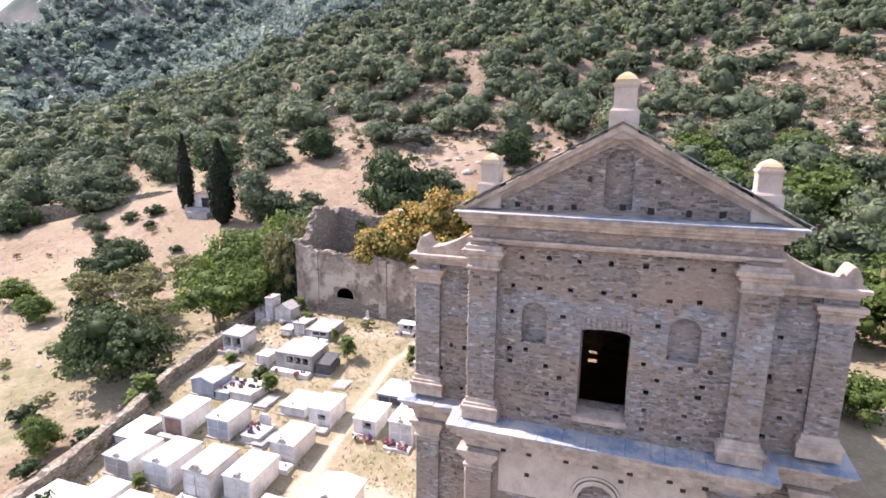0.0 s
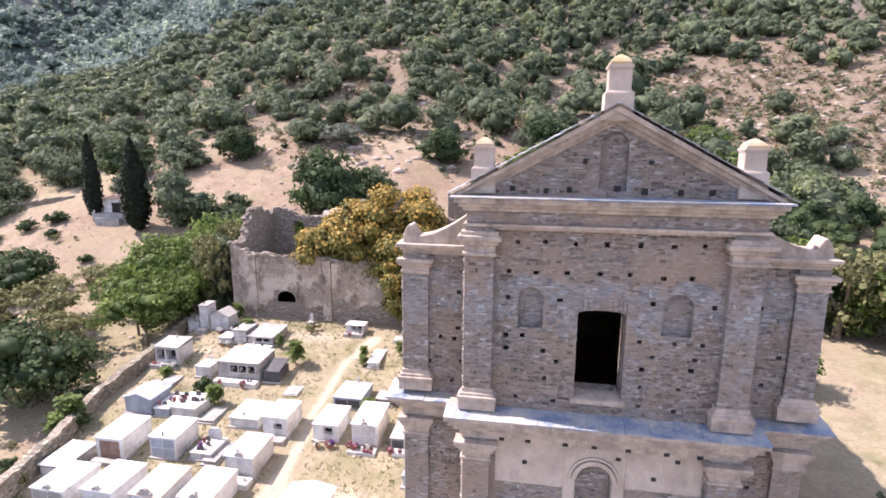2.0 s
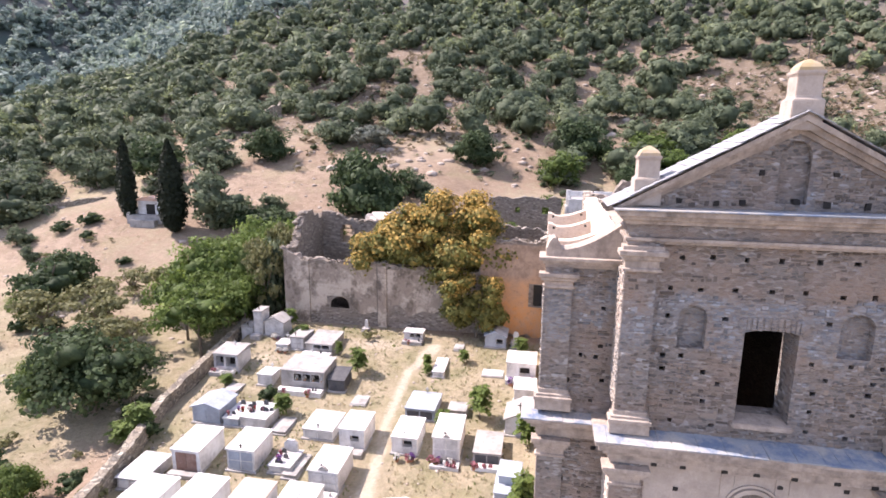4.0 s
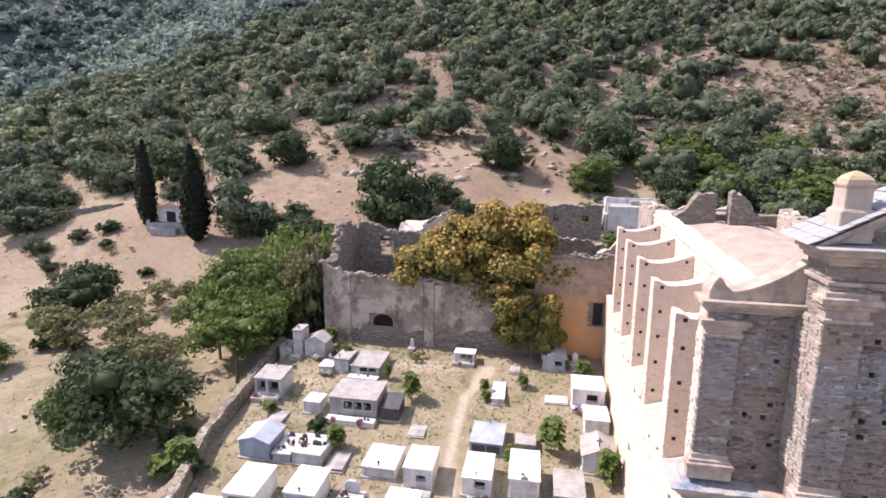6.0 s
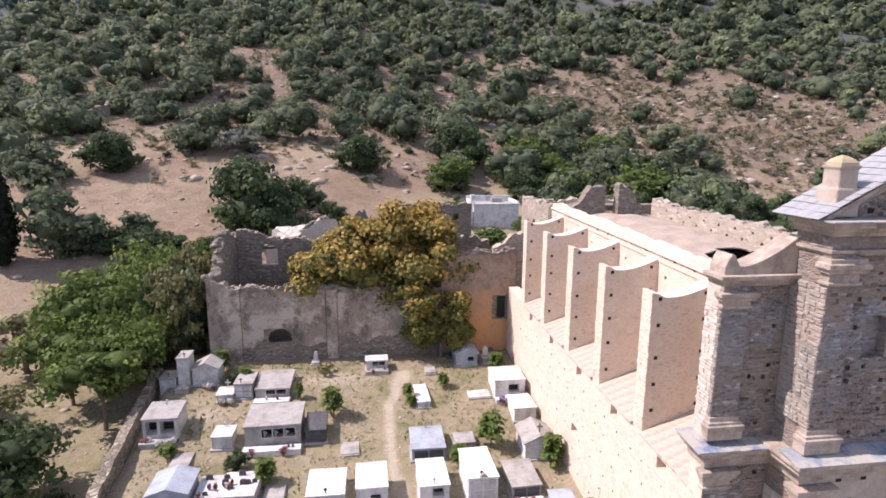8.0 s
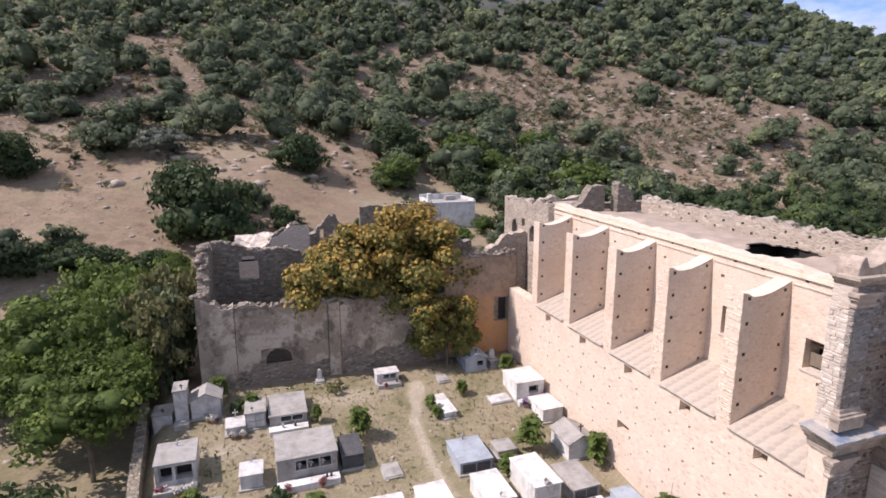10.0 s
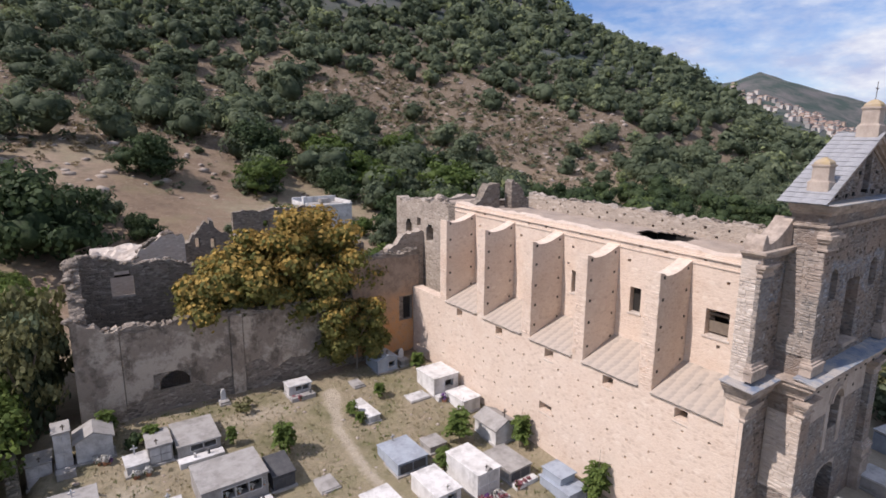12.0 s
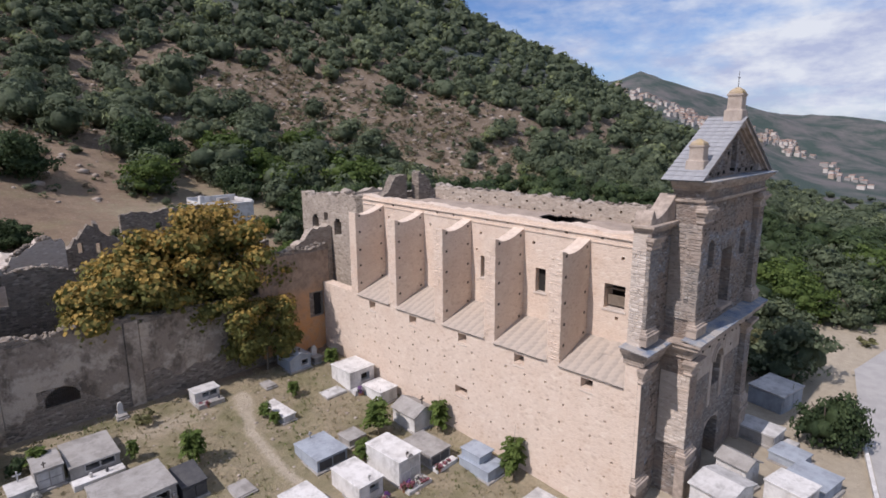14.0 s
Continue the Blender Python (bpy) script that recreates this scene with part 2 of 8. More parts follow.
GREYPLASTER = stained_plaster("grey_plaster", (0.46, 0.395, 0.325), (0.29, 0.24, 0.195), (0.11, 0.09, 0.072))
# sunlight is mixed into these stone colours for the returns; QUOIN also serves sills
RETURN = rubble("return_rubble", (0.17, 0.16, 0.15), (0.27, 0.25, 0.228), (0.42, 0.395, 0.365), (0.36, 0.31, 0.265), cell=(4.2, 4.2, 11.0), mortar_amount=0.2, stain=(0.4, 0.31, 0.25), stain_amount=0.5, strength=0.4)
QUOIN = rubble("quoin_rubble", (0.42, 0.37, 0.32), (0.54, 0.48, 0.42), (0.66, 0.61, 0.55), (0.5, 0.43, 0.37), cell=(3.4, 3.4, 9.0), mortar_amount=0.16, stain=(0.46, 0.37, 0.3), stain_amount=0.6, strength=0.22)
def orange_plaster():
    """Grey-brown plaster above, worn orange limewash below, with blotches where it has come off."""
    k = Mat("orange_plaster", 0.92, spec=0.15)
    p = k.pos()
    z = k.axis(p, 2)
    big, med, fine = k.noise(0.5, 6, 0.65, p), k.noise(1.7, 7, 0.75, p), k.noise(16, 6, 0.75, p)
    wash = k.ramp(k.math("ADD", z, k.math("MULTIPLY", k.math("SUBTRACT", big, 0.5), 4.5)), 6.3, 3.2)
    c = k.mix(wash, k.mix(k.ramp(med, 0.42, 0.6), (0.36, 0.275, 0.21), (0.25, 0.19, 0.145)), k.mix(k.ramp(med, 0.4, 0.62), (0.58, 0.29, 0.12), (0.5, 0.31, 0.185)))
    c = k.mix(k.math("MULTIPLY", k.ramp(k.noise(2.4, 7, 0.8, p), 0.56, 0.68), 0.7), c, (0.17, 0.125, 0.095))
    c = k.mix(0.45, c, k.mix(fine, (0.6, 0.6, 0.6), (1.35, 1.35, 1.35)), "MULTIPLY")
    k.bump(k.math("ADD", fine, k.math("MULTIPLY", med, 2.0)), 0.7, 0.04)
    return k.color(c)


ORANGE = orange_plaster()
SLATEROOF = plaster("slate_roof", (0.33, 0.335, 0.345), (0.25, 0.26, 0.275), (0.4, 0.385, 0.36), 1.3, 0.5, 0.7)
CHAPELROOF = plaster("mortared_slate", (0.46, 0.39, 0.325), (0.37, 0.325, 0.275), (0.27, 0.25, 0.225), 0.8, 0.7, 0.7)
VAULT = plaster("vault_mortar", (0.4, 0.325, 0.265), (0.33, 0.27, 0.22), (0.25, 0.205, 0.165), 0.7, 0.7, 0.7)
WHITE = plaster("white_paint", (0.68, 0.67, 0.65), (0.54, 0.525, 0.5), (0.21, 0.2, 0.185), 1.3, 0.8, 0.4)
TOMBGREY = plaster("grey_cement", (0.36, 0.345, 0.325), (0.28, 0.265, 0.245), (0.14, 0.13, 0.12), 1.2, 0.8, 0.5)
TOMBBLUE = plaster("blue_grey_render", (0.35, 0.39, 0.44), (0.28, 0.31, 0.35), (0.15, 0.155, 0.165), 1.1, 0.6, 0.3)
MARBLE = plaster("pale_marble", (0.56, 0.55, 0.535), (0.42, 0.41, 0.395), (0.19, 0.185, 0.175), 1.6, 0.75, 0.3)
DARKSTONE = plaster("dark_granite", (0.07, 0.07, 0.075), (0.1, 0.1, 0.1), (0.05, 0.05, 0.05), 2.0, 0.3, 0.1)
# near-black colour that stands for shade inside holes, niches and windows
SHADE = plaster("painted_shade", (0.03, 0.027, 0.025), (0.04, 0.036, 0.03), (0.02, 0.02, 0.02), 1.0, 0.3)
RUST = plaster("brown_door_paint", (0.22, 0.13, 0.1), (0.3, 0.2, 0.16), (0.14, 0.09, 0.07), 2.0, 0.5)
LICHEN = plaster("lichen_stone", (0.42, 0.34, 0.25), (0.4, 0.31, 0.17), (0.3, 0.25, 0.17), 2.2, 0.4)
IRON = plaster("iron", (0.08, 0.075, 0.07), (0.12, 0.1, 0.085), (0.05, 0.045, 0.04), 3.0, 0.4)
BARK = plaster("bark", (0.16, 0.13, 0.1), (0.22, 0.18, 0.14), (0.09, 0.07, 0.055), 2.0, 0.6)
ASPHALT = plaster("pale_asphalt", (0.4, 0.385, 0.365), (0.34, 0.33, 0.315), (0.2, 0.19, 0.18), 0.7, 0.3)
TILE = plaster("roof_tile", (0.5, 0.32, 0.24), (0.55, 0.4, 0.32), (0.3, 0.15, 0.1), 2.0, 0.4)

OAK = leafy("oak_leaves", (0.034, 0.058, 0.026), (0.115, 0.16, 0.07), fleck=2.5)
HOLM = leafy("maquis_leaves", (0.064, 0.088, 0.052), (0.205, 0.245, 0.145), fleck=1.1)
# maquis leaves for the far ridge, with the haze of distance mixed into the colour
HAZELEAF = leafy("hazed_maquis_leaves", (0.125, 0.178, 0.155), (0.31, 0.385, 0.34), fleck=2.4)
FRESH = leafy("fresh_leaves", (0.05, 0.085, 0.02), (0.185, 0.25, 0.07), fleck=3.0)
CYPRESS = leafy("cypress_needles", (0.014, 0.02, 0.011), (0.034, 0.046, 0.024), fleck=3.0)
AUTUMN = leafy("autumn_leaves", (0.11, 0.12, 0.036), (0.3, 0.285, 0.09), alt=(0.52, 0.35, 0.1), fleck=2.0)
DRYLEAF = leafy("dry_shrub_leaves", (0.13, 0.135, 0.06), (0.31, 0.3, 0.15), fleck=3.0)
BRUSH = leafy("dry_brush_leaves", (0.13, 0.105, 0.065), (0.27, 0.225, 0.145), fleck=3.0)
STRAW = leafy("straw_grass", (0.3, 0.26, 0.16), (0.46, 0.4, 0.26))
SWARD = leafy("green_sward", (0.16, 0.19, 0.07), (0.28, 0.31, 0.13))


def ground_material():
    k = Mat("dry_ground", 0.95, spec=0.1)
    grass, path, rock = k.attr("grass"), k.attr("path"), k.attr("rock")
    big, med, fine = k.noise(0.06, 6, 0.6), k.noise(0.5, 6, 0.7), k.noise(5.0, 7, 0.75)
    soil = k.mix(k.ramp(big, 0.38, 0.62), (0.23, 0.168, 0.118), (0.3, 0.232, 0.17))
    soil = k.mix(k.ramp(med, 0.45, 0.68), soil, (0.165, 0.118, 0.085))
    soil = k.mix(k.math("MULTIPLY", k.ramp(k.noise(0.16, 7, 0.72), 0.5, 0.62), 0.5), soil, (0.225, 0.195, 0.115))
    soil = k.mix(k.math("MULTIPLY", k.ramp(k.noise(3.1, 5, 0.8), 0.56, 0.66), 0.6), soil, (0.38, 0.32, 0.25))
    straw = k.mix(k.ramp(fine, 0.4, 0.65), (0.325, 0.272, 0.188), (0.24, 0.208, 0.138))
    green = k.mix(k.ramp(med, 0.4, 0.65), (0.165, 0.157, 0.085), (0.275, 0.238, 0.148))
    c = k.mix(k.ramp(k.math("ADD", grass, k.math("MULTIPLY", k.math("SUBTRACT", med, 0.5), 1.2)), 0.25, 0.55), soil, straw)
    c = k.mix(k.ramp(k.math("ADD", grass, k.math("MULTIPLY", k.math("SUBTRACT", k.noise(0.33, 5, 0.7), 0.5), 1.6)), 0.52, 0.85), c, green)
    stones = k.voronoi(1.3)
    rocky = k.mix(k.ramp(fine, 0.35, 0.65), (0.12, 0.093, 0.065), (0.23, 0.178, 0.13))
    rocky = k.mix(k.ramp(stones, 0.15, 0.3, 1.0, 0.0), rocky, (0.32, 0.27, 0.23))
    c = k.mix(k.ramp(k.math("ADD", rock, k.math("MULTIPLY", k.math("SUBTRACT", med, 0.5), 1.5)), 0.35, 0.7), c, rocky)
    c = k.mix(k.ramp(k.math("ADD", path, k.math("MULTIPLY", k.math("SUBTRACT", fine, 0.5), 0.9)), 0.35, 0.65), c, k.mix(fine, (0.36, 0.31, 0.235), (0.46, 0.4, 0.31)))
    c = k.mix(0.7, c, k.mix(k.noise(1.7, 6, 0.8), (0.45, 0.45, 0.45), (1.5, 1.5, 1.5)), "MULTIPLY")
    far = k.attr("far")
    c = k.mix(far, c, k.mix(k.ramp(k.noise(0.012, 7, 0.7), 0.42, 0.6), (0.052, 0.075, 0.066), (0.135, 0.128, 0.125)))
    k.bump(k.math("ADD", k.math("MULTIPLY", fine, 0.6), k.math("MULTIPLY", k.noise(1.7, 6, 0.8), 1.2)), 0.9, 0.12)
    return k.color(c)


GROUND = ground_material()

# ---- mesh helpers ----
def part(name, bm, material, parent=None, label="", kind=""):
    me = bpy.data.meshes.new(name)
    bm.to_mesh(me)
    bm.free()
    return mesh_part(name, me, material, parent, label, kind)


def mesh_part(name, me, material, parent=None, label="", kind=""):
    if material and not me.materials:
        for m in material if isinstance(material, (list, tuple)) else (material,):
            me.materials.append(m)
    ob = new(name, me)
    if parent:
        ob.parent = parent
    return tagged(ob, label=label, kind=kind)


def thing(name, label, category, at=(0, 0, 0), rz=0.0, group="", kind=""):
    ob = new(name)
    ob.empty_display_size = 0.2
    ob.matrix_basis = pose(*at, 0, 0, rz)
    return tagged(ob, label, category, group, kind)


def box(bm, x0, x1, y0, y1, z0, z1, jit=0.0):
    vs = [bm.verts.new((x + random.uniform(-jit, jit), y + random.uniform(-jit, jit), z + random.uniform(-jit, jit)))
          for z in (z0, z1) for x, y in ((x0, y0), (x1, y0), (x1, y1), (x0, y1))]
    for f in ((3, 2, 1, 0), (4, 5, 6, 7), (0, 1, 5, 4), (1, 2, 6, 5), (2, 3, 7, 6), (3, 0, 4, 7)):
        bm.faces.new([vs[i] for i in f])
    return vs


def boxes(*bs, jit=0.0):
    bm = bmesh.new()
    for b in bs:
        box(bm, *b, jit=jit)
    return bm


def prism(bm, poly, put):
    """Closed prism of a polygon (counter-clockwise seen from the front); put(u, v, end) places a point."""
    a = [bm.verts.new(put(u, v, 0)) for u, v in poly]
    b = [bm.verts.new(put(u, v, 1)) for u, v in poly]
    bm.faces.new(a)
    bm.faces.new(b[::-1])
    n = len(poly)
    for i in range(n):
        bm.faces.new((a[i], b[i], b[(i + 1) % n], a[(i + 1) % n]))
    bmesh.ops.recalc_face_normals(bm, faces=bm.faces)


def holed(bm, u0, u1, v0, v1, holes, put, thick):
    """A wall between u0..u1 and v0..v1 with holes (u0, u1, v0, v1, depth); a hole as deep as the wall goes through."""
    us = sorted({u0, u1, *(round(h[i], 4) for h in holes for i in (0, 1))})
    vs = sorted({v0, v1, *(round(h[i], 4) for h in holes for i in (2, 3))})
    cache = {}

    def p(u, v, d):
        key = (round(u, 4), round(v, 4), round(d, 4))
        if key not in cache:
            cache[key] = bm.verts.new(put(*key))
        return cache[key]

    def covered(u, v, through_only):
        return any(h[0] < u < h[1] and h[2] < v < h[3] and (h[4] >= thick or not through_only) for h in holes)
    for side, d in ((0, 0.0), (1, thick)):
        for va, vb in zip(vs, vs[1:]):
            run = None
            for ua, ub in [*zip(us, us[1:]), (u1, u1)]:
                if ub > ua and not covered((ua + ub) / 2, (va + vb) / 2, side == 1):
                    run = ua if run is None else run
                elif run is not None:
                    q = [p(run, va, d), p(ua, va, d), p(ua, vb, d), p(run, vb, d)]
                    bm.faces.new(q if side == 0 else q[::-1])
                    run = None
    for a, b, c, e, dep in holes:
        dep = min(dep, thick)
        ring = [(a, c), (b, c), (b, e), (a, e)]
        for i in range(4):
            (ua, va), (ub, vb) = ring[i], ring[(i + 1) % 4]
            w = [bm.verts.new(put(*q)) for q in ((ua, va, 0), (ua, va, dep), (ub, vb, dep), (ub, vb, 0))]
            bm.faces.new(w)
        if dep < thick:
            bm.faces.new([bm.verts.new(put(u, v, dep)) for u, v in ring])
    for ring in ([(u0, v1), (u1, v1)], [(u1, v1), (u1, v0)], [(u0, v0), (u0, v1)]):
        (ua, va), (ub, vb) = ring
        bm.faces.new([bm.verts.new(put(*q)) for q in ((ua, va, 0), (ub, vb, 0), (ub, vb, thick), (ua, va, thick))])


def ragged(bm, u0, u1, base, top, put, thick, windows=(), step=0.4, rough=0.12, seed=1):
    """A ruined wall: its top follows top(u) unevenly; windows (u0, u1, v0, v1) go through it."""
    rnd = random.Random(seed)
    us = sorted({u0, u1, *np.arange(u0, u1, step).round(3).tolist(), *(w[i] for w in windows for i in (0, 1))})
    tz = [top(u) + rnd.uniform(-rough, rough) for u in us]
    tb = [z + rnd.uniform(-rough, rough) for z in tz]

    def quad(*pts):
        bm.faces.new([bm.verts.new(put(*q)) for q in pts])
    for i in range(len(us) - 1):
        a, b = us[i], us[i + 1]
        cuts = sorted((w[2], w[3]) for w in windows if w[0] <= (a + b) / 2 <= w[1])
        lo = base
        for c, d in cuts:
            quad((a, lo, 0), (b, lo, 0), (b, c, 0), (a, c, 0))
            quad((b, lo, thick), (a, lo, thick), (a, c, thick), (b, c, thick))
            quad((a, c, 0), (b, c, 0), (b, c, thick), (a, c, thick))
            quad((a, d, thick), (b, d, thick), (b, d, 0), (a, d, 0))
            lo = d
        quad((a, lo, 0), (b, lo, 0), (b, tz[i + 1], 0), (a, tz[i], 0))
        quad((b, lo, thick), (a, lo, thick), (a, tb[i], thick), (b, tb[i + 1], thick))
        quad((a, tz[i], 0), (b, tz[i + 1], 0), (b, tb[i + 1], thick), (a, tb[i], thick))
    for w in windows:
        for u in (w[0], w[1]):
            quad((u, w[2], 0), (u, w[3], 0), (u, w[3], thick), (u, w[2], thick))
    for u, z, zb in ((us[0], tz[0], tb[0]), (us[-1], tz[-1], tb[-1])):
        quad((u, base, 0), (u, z, 0), (u, zb, thick), (u, base, thick))


def loft(bm, x0, x1, y, back, steps):
    """One moulded body: steps (z0, z1, projection) round the front and both ends, from low to high."""
    rings = []
    for z0, z1, e in steps:
        for z in (z0, z1):
            rings.append([bm.verts.new(q) for q in ((x0 - e, y - e, z), (x1 + e, y - e, z), (x1 + e, back, z), (x0 - e, back, z))])
    for a, b in zip(rings, rings[1:]):
        for i in range(4):
            bm.faces.new((a[i], a[(i + 1) % 4], b[(i + 1) % 4], b[i]))
    bm.faces.new(rings[0][::-1])
    bm.faces.new(rings[-1])
    return bm


def pieces(name, parent, meshes, poses, rng):
    """Alike pieces that share meshes, each an object of its own."""
    for m in poses:
        ob = new(name, rng.choice(meshes))
        ob.parent = parent
        ob.matrix_basis = m


def piece_mesh(name, sx, sy, sz, jit, material, seed, bevel=0.0):
    rg = random.Random(seed)
    bm = bmesh.new()
    vs = [bm.verts.new(((x + rg.uniform(-jit, jit)) * sx, (y + rg.uniform(-jit, jit) * 0.4) * sy, (z + rg.uniform(-jit, jit)) * sz))
          for z in (-0.5, 0.5) for x, y in ((-0.5, -0.5), (0.5, -0.5), (0.5, 0.5), (-0.5, 0.5))]
    for f in ((3, 2, 1, 0), (4, 5, 6, 7), (0, 1, 5, 4), (1, 2, 6, 5), (2, 3, 7, 6), (3, 0, 4, 7)):
        bm.faces.new([vs[i] for i in f])
    if bevel:
        bmesh.ops.bevel(bm, geom=list(bm.edges), offset=bevel, segments=1, affect="EDGES", clamp_overlap=True)
    me = bpy.data.meshes.new(name)
    bm.to_mesh(me)
    bm.free()
    me.materials.append(material)
    return me


def lathe(bm, prof, cx, cy, n=16):
    rings = [[bm.verts.new((cx + r * math.cos(2 * math.pi * i / n), cy + r * math.sin(2 * math.pi * i / n), z)) for i in range(n)] for r, z in prof]
    for a, b in zip(rings, rings[1:]):
        for i in range(n):
            bm.faces.new((a[i], a[(i + 1) % n], b[(i + 1) % n], b[i]))
    bm.faces.new(rings[0][::-1])
    bm.faces.new(rings[-1])


def soften(bm, width=0.03, segments=2):
    bmesh.ops.bevel(bm, geom=list(bm.edges), offset=width, segments=segments, affect="EDGES", clamp_overlap=True)
    return bm


# ---- terrain ----
def smooth(a, b, x):
    t = np.clip((x - a) / (b - a), 0, 1)
    return t * t * (3 - 2 * t)


def bumps(x, y, size, seed=0.0):
    return (np.sin(x / size + 1.3 + seed) * np.cos(y / size * 1.17 + seed * 2.1) + 0.5 * np.sin(x / size * 2.3 - y / size * 1.9 + seed)
            + 0.3 * np.cos(x / size * 4.1 + y / size * 3.7 - seed))


def terrain(x, y):
    x, y = np.asarray(x, float) / 1.018, 16.8 + (np.asarray(y, float) - 16.8) / 1.018
    yard = np.interp(y, [-60, 5, 20, 28, 33, 36.5, 40, 43, 50], [-6, -3.2, -1.85, -1.05, -0.75, -0.05, 0.5, 0.8, 1.5])
    west = np.interp(y, [-60, 10, 26, 45, 54, 67, 91, 112, 131, 145, 160, 200, 330, 420], [-9, -4.5, -3.0, -1.0, 0.4, 5.5, 14.0, 21.0, 29.5, 36.0, 41.0, 58.0, 128.0, 150.0])
    east = np.interp(y, [-60, 10, 26, 45, 78, 90, 105, 115, 129, 145, 160, 200, 330, 420], [-4, -0.5, 0.1, 1.5, 7.2, 10.0, 16.0, 19.0, 22.5, 30.0, 37.0, 54.0, 128.0, 150.0])
    w = np.maximum(smooth(-35, 5, x), smooth(-9, -5, x) * (y < 60))
    hill = west * (1 - w) + east * w
    hill = hill - np.clip(-62 - x, 0, 90) * 0.085 * smooth(30, 80, y)
    hill = hill + np.clip(x - 40, 0, 60) * 0.1 * smooth(90, 120, y)
    hill = hill * (1 - 0.8 * smooth(268, 440, x + 0.12 * (y - 100)) * (y > 30))
    hill = hill - 26 * np.exp(-((x + 215) / 55.0) ** 2) * smooth(90, 200, y) + 34 * smooth(-240, -420, x) * smooth(60, 200, y)
    hill = hill + bumps(x, y, 19.0) * 0.9 * smooth(75, 130, y) + bumps(x, y, 5.5, 2.0) * 0.16 * smooth(44, 60, y)
    inside = smooth(-32.6, -30.6, x) * (1 - smooth(43.5, 50, y)) * (1 - smooth(-7.5, -5, x))
    z = hill * (1 - inside) + yard * inside
    r = np.hypot(x, y)
    z = z - 30 * smooth(60, 420, x) * (1 - smooth(10, 110, y)) - 24 * smooth(-20, -300, y)
    # the far mountain and the slope with the village
    az = np.degrees(np.arctan2(x + 28, y - 8))
    ridge = np.interp(az, [40, 52, 58, 61.7, 64.2, 66.5, 72.3, 76.7, 80, 83, 95, 110, 140], [200, 170, 150, 158, 188, 150, 80, 40, 30, 20, 12, 8, 4])
    z = z + ridge * smooth(800, 2050, r) * smooth(48, 60, az) * (1 - 0.35 * smooth(2200, 2700, r)) * (1 - smooth(120, 150, az))
    z = z - 75 * smooth(64, 80, az) * smooth(350, 700, r) * (1 - smooth(1250, 2000, r)) * (1 - smooth(120, 150, az))
    # skyline of the near hill, falling towards the valley
    r2 = np.hypot(x + 29.5, y - 7.8)
    cap = 11.5 + r2 * np.tan(np.radians(np.interp(az, [-75, -51, -46, 40, 47, 57, 62.6, 70.2, 78, 90], [6.0, 8.4, 30, 30, 11.7, 7.0, 3.2, -1.3, -5.8, -8])))
    z = np.where((r2 > 110) & ((r2 < 620) | (az < -40)) & (y > 10), np.minimum(z, cap), z)
    z = z + (bumps(x, y, 170.0, 4.0) * 10 + bumps(x, y, 61.0, 5.0) * 4) * smooth(700, 1500, r)
    return 13 + (z - 13) * 1.018


def tz(x, y):
    return float(terrain(x, y))


